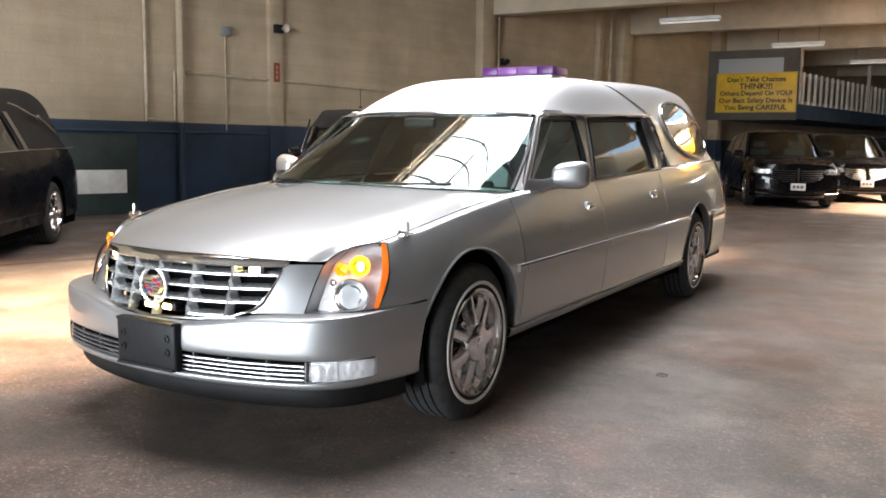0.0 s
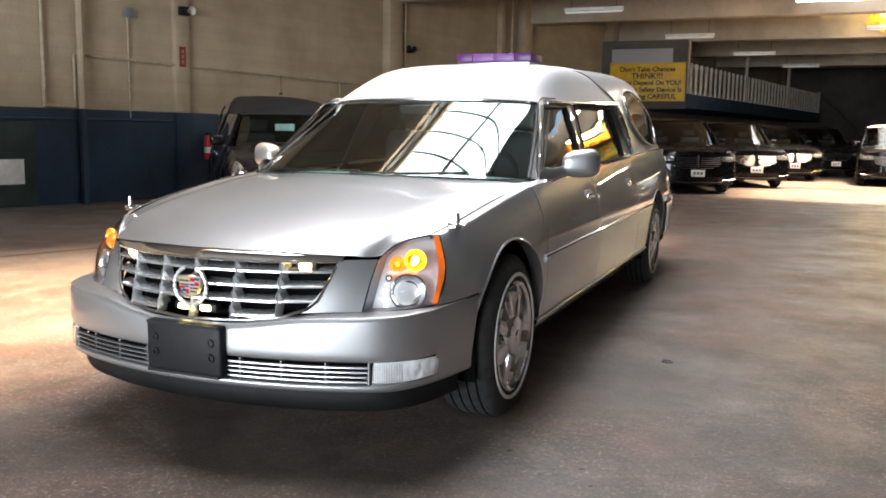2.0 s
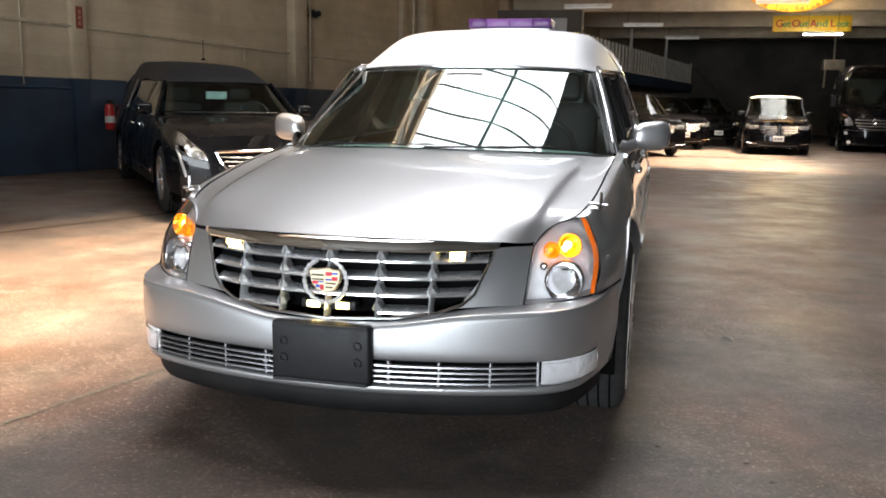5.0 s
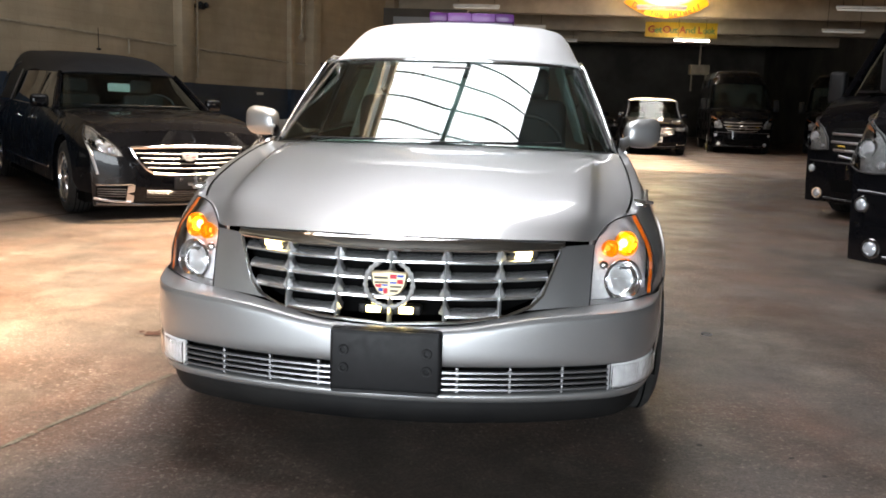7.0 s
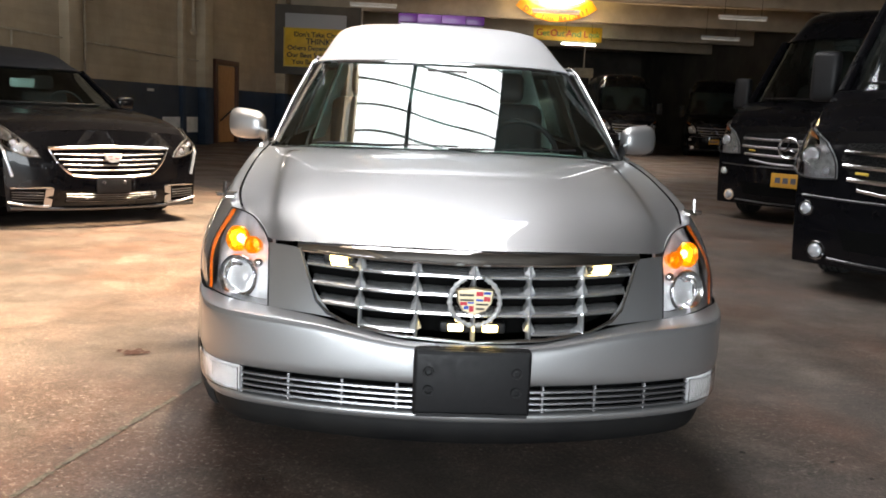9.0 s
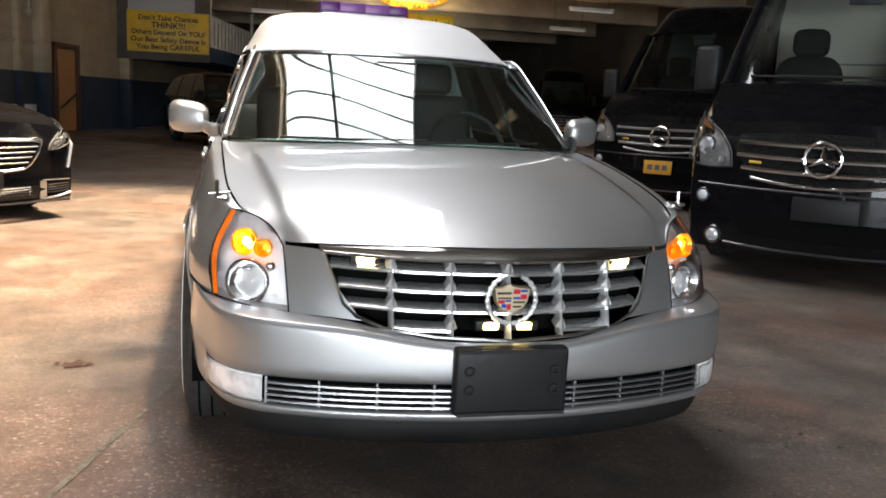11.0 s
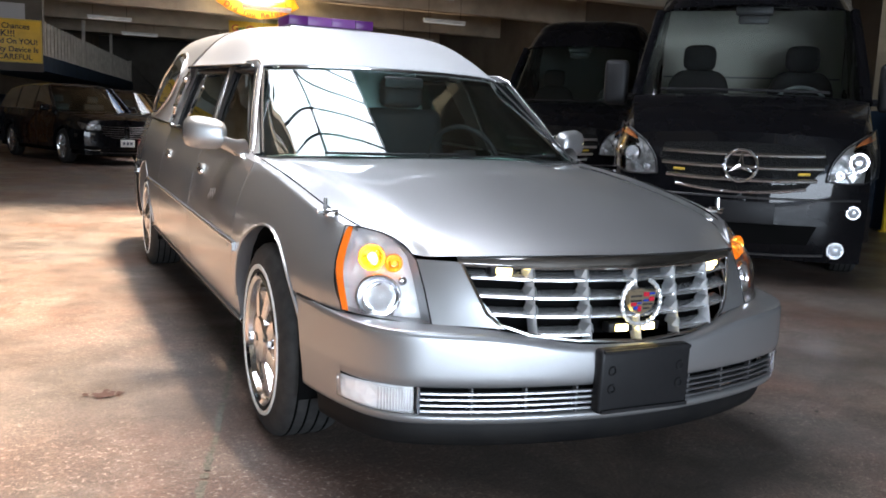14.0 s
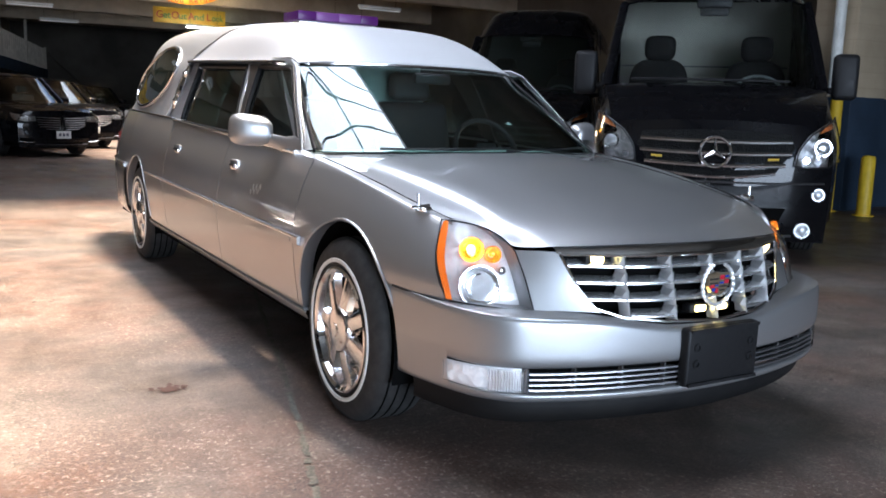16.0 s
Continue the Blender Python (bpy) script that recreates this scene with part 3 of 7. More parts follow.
def side_panel(name, y0, y1, s, parent, rows=16):
    ys = set(np.linspace(y0, y1, int((y1 - y0) / .05) + 2))
    for cy, r in ((1.02, .388), (4.70, .392)):
        for a in np.linspace(0, math.pi, 33):
            y = cy - r * math.cos(a) * .9999
            if y0 < y < y1:
                ys.add(y)
    bm = bmesh.new()
    cols = []
    for y in sorted(ys):
        lo, hi = arch(y), side_top(y)[1]
        cols.append([Vector((s * side_x(y, z), y, z)) for z in (lo + (hi - lo) * f for f in np.linspace(0, 1, rows))])
    vs = grid_faces(bm, cols)
    # turned-in returns at the lower edge and both ends give the sheet its thickness
    def lip(line, d):
        other = [bm.verts.new(v.co + Vector(d)) for v in line]
        for k in range(len(line) - 1):
            bm.faces.new((line[k], line[k + 1], other[k + 1], other[k]))
    lip([c[0] for c in vs], (-s * .05, 0, .004))
    lip(vs[0], (-s * .03, .003, 0))
    lip(vs[-1], (-s * .03, -.003, 0))
    bmesh.ops.recalc_face_normals(bm, faces=bm.faces)
    return part(name, bm, M_SILVER, parent)


def wing_panel(s, parent):
    """The front wing: starts along the headlight's outer edge and has a narrow ledge beside the bonnet."""
    bm = bmesh.new()
    cols = []
    for yb in np.concatenate([np.linspace(.427, .62, 12), [1.02 - .3879 * math.cos(a) for a in np.linspace(.06, math.pi - .06, 35)], [1.415, 1.43, 1.452]]):
        col = []
        for f in np.linspace(0, 1, 18):
            y = yb + .121 * f ** .9 * max(0.0, 1 - (yb - .427) / .42)
            lo, hi = arch(y), side_top(y)[1]
            z = lo + (hi - lo) * f
            col.append(Vector((s * side_x(y, z), y, z)))
        x, z = edge_x(y) + .003, edge_z(y) - .001
        cx, cz = crease_x(y), crease_z(y)
        col.append(Vector((s * (cx - .005), y, cz + .0025)))
        col.append(Vector((s * (cx * .5 + x * .5), y, cz * .45 + z * .55)))
        col.append(Vector((s * x, y, z)))
        col.append(Vector((s * (x - .004), y, z - .02)))
        cols.append(col)
    vs = grid_faces(bm, cols)
    low = [c[0] for c in vs]
    other = [bm.verts.new(v.co + Vector((-s * .05, 0, .004))) for v in low]
    for k in range(len(low) - 1):
        bm.faces.new((low[k], low[k + 1], other[k + 1], other[k]))
    bmesh.ops.recalc_face_normals(bm, faces=bm.faces)
    return part("front_fender", bm, M_SILVER, parent)


def mirror_rows(rows, s):
    return [[(s * x, y, z) for x, y, z in r] for r in rows]


def torus(bm, r, t, m, n=28, k=8):
    rows = []
    for i in range(n + 1):
        a = 2 * math.pi * i / n
        rows.append([m @ Vector(((r + t * math.cos(b)) * math.cos(a), (r + t * math.cos(b)) * math.sin(a), t * math.sin(b))) for b in [2 * math.pi * j / k for j in range(k)]])
    grid_faces(bm, rows, close_u=True)


def ball(bm, c, r, scale=(1, 1, 1), u=16, v=10):
    made = bmesh.ops.create_uvsphere(bm, u_segments=u, v_segments=v, radius=r)["verts"]
    for p in made:
        p.co = Vector((c[0] + p.co.x * scale[0], c[1] + p.co.y * scale[1], c[2] + p.co.z * scale[2]))
    return made


def wheel(parent, s, x_face, y, z, r=.34, white=True, spokes=7, rim_mat=None, width=.23, rim=.222):
    """A wheel whose outer face looks along s * x."""
    rim_mat = rim_mat or M_CHROME
    m = pose(s * x_face, y, z) @ Matrix.Diagonal((s, 1, 1, 1))
    bm = bmesh.new()
    w = width
    lathe(bm, [(rim - .01, -.03), (rim + .006, -.008), (rim + .02, -.002), (rim + .05, .004), (r - .045, .0), (r - .018, -.014), (r - .004, -.03), (r, -.05), (r, -w + .05), (r - .01, -w + .02), (r - .05, -w), (rim, -w + .01)], 48, m)
    tyre = part("tyre", bm, M_RUBBER, parent)
    for k in range(4):
        bm = bmesh.new()
        x = -.055 - k * .04
        lathe(bm, [(r - .006, x), (r + .0012, x + .001), (r + .0012, x + .008), (r - .006, x + .009)], 48, m)
        part("tread_groove", bm, M_DARK, tyre)
    if white:
        bm = bmesh.new()
        lathe(bm, [(rim + .026, .002), (rim + .028, .0065), (rim + .040, .0068), (rim + .042, .002)], 48, m)
        part("whitewall", bm, M_WHITEWALL, tyre, "thin white sidewall stripe")
    bm = bmesh.new()
    lathe(bm, [(rim + .008, -.012), (rim + .010, .002), (rim + .002, .006), (rim - .012, -.002), (rim - .018, -.02), (rim - .03, -.06), (.10, -.075), (.02, -.075)], 40, m)
    rim_ob = part("rim", bm, rim_mat, parent)
    bm = bmesh.new()
    n = spokes
    for k in range(n):
        a0 = 2 * math.pi * k / n
        rows = []
        for rr, half, x in ((.055, .030, .0), (.10, .034, -.004), (.16, .036, -.012), (rim - .012, .041, -.020)):
            row = []
            for t, dx in ((-1.0, -.03), (-.82, -.003), (0, .004), (.82, -.003), (1.0, -.03)):
                p = Vector((x + dx, rr, t * half))
                p = Matrix.Rotation(a0, 3, "X") @ p
                row.append(m @ p)
            rows.append(row)
        grid_faces(bm, rows)
    bmesh.ops.recalc_face_normals(bm, faces=bm.faces)
    part("spokes", bm, rim_mat, rim_ob)
    bm = bmesh.new()
    lathe(bm, [(.088, -.03), (.086, -.002), (.078, .008), (.05, .014), (.026, .016), (.024, .020), (.003, .021), (.0005, .021)], 28, m)
    part("hub_cap", bm, rim_mat, rim_ob)
    return tyre


def sheet(name, ctrl, mat, parent, nu=24, nv=16, mirror=False, label="", depth=0.0):
    bm = bmesh.new()
    patch(bm, ctrl, nu, nv, mirror)
    if depth:
        thicken(bm, depth)
    else:
        bmesh.ops.recalc_face_normals(bm, faces=bm.faces)
    return part(name, bm, mat, parent, label)


def strip(bm, pts, w_dir, width, out, thick, close=False):
    """A flat moulding along points: width along w_dir, thick along out."""
    w, o = Vector(w_dir) * width / 2, Vector(out) * thick
    rows = []
    for p in pts:
        p = Vector(p)
        rows.append([p - w, p - w * .8 + o, p + w * .8 + o, p + w])
    grid_faces(bm, rows)


hearse = thing("hearse", "silver hearse with white vinyl roof parked on the floor", "hearse")

# bonnet, doors and wings
bonnet = sheet("hood", HOOD, M_SILVER, hearse, 97, 33, True)
for v in bonnet.data.vertices:
    # a raised crease along each side of the bonnet
    d = abs(v.co.x) - np.interp(v.co.y, [.3, .45, 1.5], [.535, .575, .665])
    v.co.z += .008 * math.exp(-(d / (.018 if d > 0 else .13)) ** 2) * np.interp(v.co.y, [.3, .5, 1.3, 1.45], [0, 1, 1, .3])
for s in (1, -1):
    wing_panel(s, hearse)
    side_panel("front_door", 1.458, 2.562, s, hearse)
    side_panel("rear_door", 2.568, 3.80, s, hearse)
    side_panel("rear_quarter", 3.806, 6.2, s, hearse)
    # inner body, seen as the dark line between the panels
    bm = bmesh.new()
    cols = []
    for y in np.linspace(1.42, 4.28, 40):
        cols.append([Vector((s * (side_x(y, z) - .012), y, z)) for z in np.linspace(.34, side_top(y)[1] - .01, 10)])
    grid_faces(bm, cols)
    part("inner_side", bm, M_DARK, hearse)
    # sill
    bm = bmesh.new()
    rows = []
    for y in np.linspace(1.36, 4.34, 24):
        rows.append([Vector((s * .85, y, .342)), Vector((s * .880, y, .337)), Vector((s * .884, y, .328)), Vector((s * .872, y, .30)), Vector((s * .82, y, .268))])
    grid_faces(bm, rows)
    part("sill", bm, M_SILVER, hearse)
    bm = bmesh.new()
    tube(bm, [(s * .886, y, .334) for y in np.linspace(1.37, 4.33, 20)], .004, 6)
    part("sill_trim", bm, M_SATIN, hearse)
    # wheel wells
    for cy in HUB_Y:
        bm = bmesh.new()
        rows = [[Vector((s * x, cy - .39 * math.cos(a), .345 + .39 * math.sin(a))) for a in np.linspace(-.3, math.pi + .3, 22)] for x in (.85, .55)]
        grid_faces(bm, rows)
        part("wheel_well", bm, M_DARK, hearse)
        bm = bmesh.new()
        acy, ar, acz = (1.02, .392, .35) if cy < 2 else (4.70, .396, .36)
        pts = [(acy - ar * math.cos(a), acz + ar * math.sin(a)) for a in np.linspace(.0, math.pi, 36)]
        pts = [(s * (side_x(y, z) + .001), y, z) for y, z in pts if z > .34 and (cy > 2 or z > .40)]
        tube(bm, pts, .0055, 6)
        part("arch_flare", bm, M_SILVER, hearse)
    # rub strip along the side
    for a, b, name in ((1.375, 1.452, "rub_strip"), (1.462, 2.558, "rub_strip"), (2.572, 3.796, "rub_strip"), (3.81, 4.33, "rub_strip"), (5.12, 6.1, "rub_strip")):
        bm = bmesh.new()
        z0 = lambda y: .618 + (y - 1.5) * .012
        pts = [(s * (side_x(y, z0(y)) + .0), y, z0(y)) for y in np.linspace(a, b, 16)]
        strip(bm, pts, (0, 0, 1), .036, (s, 0, 0), .014)
        for p in (pts[0], pts[-1]):
            w, o = Vector((0, 0, .018)), Vector((s * .014, 0, 0))
            p = Vector(p)
            bm.faces.new([bm.verts.new(c) for c in (p - w, p - w * .8 + o, p + w * .8 + o, p + w)])
        st = part(name, bm, M_SILVER, hearse)
        bm = bmesh.new()
        tube(bm, [(x + s * .012, y, z + .012) for x, y, z in pts], .005, 6)
        part("chrome_line", bm, M_CHROME, st)
    # dark gap along the bonnet's edge
    bm = bmesh.new()
    tube(bm, [(s * (edge_x(y) + .003), y, edge_z(y) - .001) for y in np.linspace(.56, 1.5, 30)], .0026, 6)
    part("hood_gap", bm, M_DARK, hearse)
    # small thin satin strokes on the door
    bm = bmesh.new()
    for k in range(3):
        y0 = 1.92 + k * .045
        line = [(y0, .768 - k * .004), (y0 + .012, .79 - k * .004), (y0 + .022, .762 - k * .004), (y0 + .03, .745 - k * .004), (y0 + .042, .765 - k * .004)]
        tube(bm, [(s * (side_x(y, z) + .001), y, z) for y, z in line], .0016, 6)
    part("door_strokes", bm, M_SATIN, hearse)
    # belt moulding
    bm = bmesh.new()
    tube(bm, [(s * (side_top(y)[0] + .004), y, side_top(y)[1] + .002) for y in np.linspace(1.66, 3.86, 24)], .008, 6)
    part("belt_moulding", bm, M_CHROME, hearse)
    # door handles
    for y, z in ((2.36, .842), (3.53, .858)):
        x = side_x(y, z)
        bm = bmesh.new()
        m = pose(s * (x - .004), y, z, 0, s * 9, 0)
        box(bm, -.010, .010, -.062, .062, -.034, .034, .009, m)
        h = part("door_handle", bm, M_SILVER, hearse)
        bm = bmesh.new()
        box(bm, s * .002 - .012, s * .002 + .012, -.05, .05, -.020, .010, .008, m @ pose(s * .008, 0, .004))
        part("grip", bm, M_CHROME, h, "chrome door grip")
    # mirrors
    bm = bmesh.new()
    for v in ball(bm, (0, 0, 0), 1.0, (1, 1, 1), 32, 20):
        p = Vector([math.copysign(abs(c) ** .62, c) for c in v.co])
        front = max(0.0, -p.y)
        v.co = Vector((.925 + .088 * p.x * (1 - .06 * front), 1.93 + .062 * p.y + .028 * p.x, 1.030 + (.069 * p.z) * (1 - .22 * front)))
        v.co.z += .010 * p.x * max(0.0, p.z)
        v.co.x *= s
    bmesh.ops.recalc_face_normals(bm, faces=bm.faces)
    mir = part("wing_mirror", bm, M_SILVER, hearse)
    bm = bmesh.new()
    rows = []
    for (x, y, z), h, d in (((.800, 1.735, .965), .050, .085), ((.815, 1.79, .972), .036, .060), ((.838, 1.85, .984), .029, .040), ((.868, 1.90, 1.000), .030, .036)):
        rows.append([Vector((s * (x + .006 * math.cos(a)), y + d * math.cos(a), z + h * math.sin(a))) for a in np.linspace(0, 2 * math.pi, 17)[:-1]])
    grid_faces(bm, rows, close_u=True)
    bmesh.ops.recalc_face_normals(bm, faces=bm.faces)
    part("mirror_arm", bm, M_SILVER, mir)
    bm = bmesh.new()
    box(bm, -.066, .066, -.003, .003, -.045, .045, .012, pose(s * .927, 1.991, 1.032, 0, 0, s * 17))
    part("mirror_glass", bm, M_CHROME, mir)
    # flag holders on the wings
    bm = bmesh.new()
    box(bm, -.018, .018, -.03, .03, .0, .014, .004, pose(s * .757, .64, .816, 0, s * 8, 0))
    tube(bm, [(s * .735, .64, .833), (s * .80, .64, .827)], .006, 8)
    tube(bm, [(s * .775, .64, .818), (s * .775, .64, .872)], .006, 8)
    part("flag_holder", bm, M_CHROME, hearse, "small chrome flag holder")

# front bumper
BX = [0, .20, .42, .60, .70, .765, .808, .836, .852]
BY = [.048, .060, .100, .158, .213, .296, .420, .54, .64]
BT = [.503, .508, .540, .550, .553, .556, .560, .567, .576]
BF = [.070, .092, .182, .272, .340, .412, .470, .585, .69]   # the face above the bumper, to which its top runs back
plan_y = smooth_table(BX, BY)


def wheel_cut(x, y, z):
    """Pulls the last columns of the bumper back to the round of the wheel arch."""
    if x < .825:
        return (x, y, z)
    end = 1.02 - math.sqrt(max(0.0, .394 ** 2 - (z - .35) ** 2))
    return (x, y + (end - .64) * (x - .825) / .027, z)


up = [[wheel_cut(x, max(y + .02, f), t + .003) for x, y, t, f in zip(BX, BY, BT, BF)],
      [wheel_cut(x, y + .020, t) for x, y, t in zip(BX, BY, BT)],
      [wheel_cut(x, y + .006, t - .009) for x, y, t in zip(BX, BY, BT)],
      [wheel_cut(x, y, t - .030) for x, y, t in zip(BX, BY, BT)],
      [wheel_cut(x, y - .002, .437) for x, y in zip(BX, BY)],
      [wheel_cut(x * .996, y + .001, .408) for x, y in zip(BX, BY)],
      [wheel_cut(x * .993, y + .010, .395) for x, y in zip(BX, BY)],
      [wheel_cut(x * .988, y + .034, .390) for x, y in zip(BX, BY)]]
bumper = sheet("front_bumper", up, M_SILVER, hearse, 81, 36, True)
lo = [[wheel_cut(x * .985, y + .034, .320) for x, y in zip(BX, BY)], [wheel_cut(x * .985, y + .008, .315) for x, y in zip(BX, BY)], [wheel_cut(x * .983, y + .004, .303) for x, y in zip(BX, BY)],
      [wheel_cut(x * .978, y + .014, .289) for x, y in zip(BX, BY)], [wheel_cut(x * .97, y + .045, .281) for x, y in zip(BX, BY)]]
sheet("lower_bumper", lo, M_SILVER, hearse, 65, 14, True)
lip = [[(x * .965, y + .050, .285) for x, y in zip(BX[:-1], BY)], [(x * .96, y + .046, .245) for x, y in zip(BX[:-1], BY)], [(x * .95, y + .066, .210) for x, y in zip(BX[:-1], BY)], [(x * .94, y + .088, .200) for x, y in zip(BX[:-1], BY)]]
sheet("air_dam", lip, M_DAM, hearse, 65, 7, True, "black plastic air dam")
# black sheet put in for the shade inside the bumper intake
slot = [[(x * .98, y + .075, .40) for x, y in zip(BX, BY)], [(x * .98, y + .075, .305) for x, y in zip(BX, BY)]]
sheet("intake_shade", slot, M_DARK, hearse, 49, 4, True)
for k in range(4):
    z = .329 + .0165 * k
    bm = bmesh.new()
    pts = [(x, plan_y(abs(x)) + .016, z) for x in np.linspace(-.637, .637, 41)]
    strip(bm, pts, (0, .25, .97), .0068, (0, -1, 0), .012)
    part("intake_bar", bm, M_BARS, hearse, "thin bright intake bar")
for x in (-.637, -.50, -.35, -.20, .20, .35, .50, .637):
    bm = bmesh.new()
    box(bm, x - .003, x + .003, plan_y(abs(x)) + .012, plan_y(abs(x)) + .03, .318, .392)
    part("intake_divider", bm, M_BARS, hearse, smooth=False)
for s in (1, -1):
    xs = [.648, .70, .75, .782, .802]
    fz = [0, .30, .62, .85, 1.0]
    rows = [[(s * x, plan_y(x) + o + .004 * f, (.354 + h * (1 - .12 * f ** 3))) for x, f in zip(xs, fz)] for h, o in ((.036, .007), (.026, .001), (-.026, .001), (-.036, .007))]
    fog = sheet("turn_lamp", rows, M_LENS, hearse, 20, 8, False, "clear ribbed turn signal lens", .003)
    fog.visible_shadow = False
    rows = [[(x - s * .002, y + .025, z) for x, y, z in r] for r in rows]
    sheet("reflector", rows, M_REFLECT, fog, 20, 8)
    bm = bmesh.new()
    for k in range(13):
        x = .652 + k * .0065
        box(bm, s * x - .0012, s * x + .0012, plan_y(x) + .010, plan_y(x) + .016, .324, .384)
    part("ribs", bm, M_LENS, fog, smooth=False)
    # outer end of the bumper, round to the wheel
    xs = [.800, .818, .836, .852]
    rows = [[wheel_cut(x * (1 - .0155 * (.425 - z) / .12), plan_y(x) - .001, z) for x in xs] for z in (.425, .40, .36, .32, .302)]
    sheet("bumper_end", mirror_rows(rows, s), M_SILVER, hearse, 14, 8)
# dark line and bright moulding between bumper and wing
for s in (1, -1):
    bm = bmesh.new()
    tube(bm, [(s * (side_x(y, arch(y)) + .001), y, arch(y) - .004) for y in np.linspace(.44, .66, 10)], .004, 6)
    part("bumper_moulding", bm, M_PLASTIC, hearse)

# plate bracket
bm = bmesh.new()
box(bm, -.158, .158, -.012, .03, .316, .504, .012, segments=3)
for v in bm.verts:
    v.co.y += (v.co.z - .42) * -.02 + .035
br = part("plate_bracket", bm, M_PLASTIC, hearse, "empty black plastic number plate bracket")
for x in (-.118, .118):
    for z in (.390, .442):
        bm = bmesh.new()
        torus(bm, .011, .004, pose(x, .022, z, 90, 0, 0), 14, 6)
        part("screw_boss", bm, M_PLASTIC, br)
for z in (.325, .4965):
    bm = bmesh.new()
    box(bm, -.15, .15, .016, .024, z - .005, z + .005)
    part("bracket_rim", bm, M_PLASTIC, br, smooth=False)

# grille
plan_g = smooth_table([0, .25, .42, .489, .56], [.085, .125, .20, .238, .285])


def grille_y(x, z):
    return plan_g(abs(x)) + .25 * (z - .60)


def grille_half(z):
    return table(z, [.513, .518, .532, .556, .582, .718], [0.0, .20, .33, .40, .432, .484])


def grille_low(x):
    return table(abs(x), [0, .20, .33, .40, .432, .484], [.514, .519, .533, .557, .583, .716])


BARS = (.686, .636, .586, .536)
grille = part("grille", bmesh.new(), M_DARK, hearse, "bright egg-crate grille over a black sheet painted as shade")
# curved black sheet paints the shade behind the grille bars
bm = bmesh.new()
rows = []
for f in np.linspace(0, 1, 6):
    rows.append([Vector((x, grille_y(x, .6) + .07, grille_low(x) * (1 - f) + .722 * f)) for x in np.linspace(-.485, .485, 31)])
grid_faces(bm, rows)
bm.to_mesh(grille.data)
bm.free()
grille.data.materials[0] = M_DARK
BAR_RUNS = [(z, -grille_half(z - .006) + .004, grille_half(z - .006) - .004) for z in BARS[:3]]
h = grille_half(BARS[3] - .006) - .004
for z, x0, x1 in BAR_RUNS + [(BARS[3], -h, -.155), (BARS[3], .155, h)]:
    bm = bmesh.new()
    rows = []
    for x in np.linspace(x0, x1, 33):
        y = grille_y(x, z)
        rows.append([Vector((x, y + .046, z + .014)), Vector((x, y + .022, z + .011)), Vector((x, y + .006, z + .005)), Vector((x, y - .002, z + .000)), Vector((x, y - .003, z - .005)), Vector((x, y + .002, z - .0085)), Vector((x, y + .045, z - .005))])
    grid_faces(bm, rows)
    bmesh.ops.recalc_face_normals(bm, faces=bm.faces)
    part("grille_bar", bm, M_GRILLE, grille)
for x in (-.31, -.155, 0, .155, .31):
    bm = bmesh.new()
    rows = []
    for z in np.linspace(grille_low(x), .722, 12):
        y = grille_y(x, z)
        rows.append([Vector((x - .0055, y + .036, z)), Vector((x - .004, y - .002, z)), Vector((x, y - .009, z)), Vector((x + .004, y - .002, z)), Vector((x + .0055, y + .036, z))])
    grid_faces(bm, rows)
    # bars flare up into the uprights
    for z in BARS:
        if z < grille_low(x) + .012 or (z < .56 and abs(x) < .1):
            continue
        y = grille_y(x, z)
        for s in (1, -1):
            web = [bm.verts.new(c) for c in ((x + s * .016, y + .007, z + .0055), (x + s * .004, y - .003, z + .030), (x + s * .003, y - .008, z + .003), (x + s * .013, y + .045, z + .012), (x + s * .005, y + .045, z + .028))]
            bm.faces.new((web[0], web[1], web[2]))
            bm.faces.new((web[0], web[3], web[4], web[1]))
    bmesh.ops.recalc_face_normals(bm, faces=bm.faces)
    part("grille_upright", bm, M_UPRIGHT, grille)
bm = bmesh.new()
line = [(x, .718) for x in np.linspace(-.484, .484, 21)] + [(s2 * h, z) for s2, h, z in [(1, .470, .68), (1, .452, .635), (1, .433, .586), (1, .402, .558), (1, .33, .534), (1, .20, .520), (1, 0, .514)]]
line += [(-x, z) for x, z in reversed(line[21:-1])]
pts = [(x, grille_y(x, z) - .004, z) for x, z in line]
tube(bm, pts + pts[:1], .0055, 8, cap=False)
part("grille_surround", bm, M_CHROME, grille)
bm = bmesh.new()
rows = []
for x in np.linspace(-.496, .496, 31):
    y, up_z = grille_y(x, .722), .009 * (1 - (x / .5) ** 2)
    rows.append([Vector((x, y + .006, .717)), Vector((x, y - .008, .720)), Vector((x, y - .004, .730 + up_z * .6)), Vector((x, y + .010, .741 + up_z)), Vector((x, y + .028, .744 + up_z))])
grid_faces(bm, rows)
bmesh.ops.recalc_face_normals(bm, faces=bm.faces)
part("hood_trim", bm, M_CHROME, hearse, "chrome strip above the grille")
# strobes behind the bars
for x, z in ((-.047, .547), (.047, .547), (-.375, .705), (.375, .705)):
    y = grille_y(x, z) + .022
    bm = bmesh.new()
    box(bm, x - .042, x + .042, y - .008, y + .03, z - .014, z + .014, .005)
    st = part("strobe", bm, M_PLASTIC, grille, "small black strobe light, lit")
    bm = bmesh.new()
    w = .021 if z < .6 else .024
    box(bm, x - w, x + w, y - .016, y - .004, z - .010, z + .010, .004)
    part("strobe_lens", bm, M_STROBE, st)

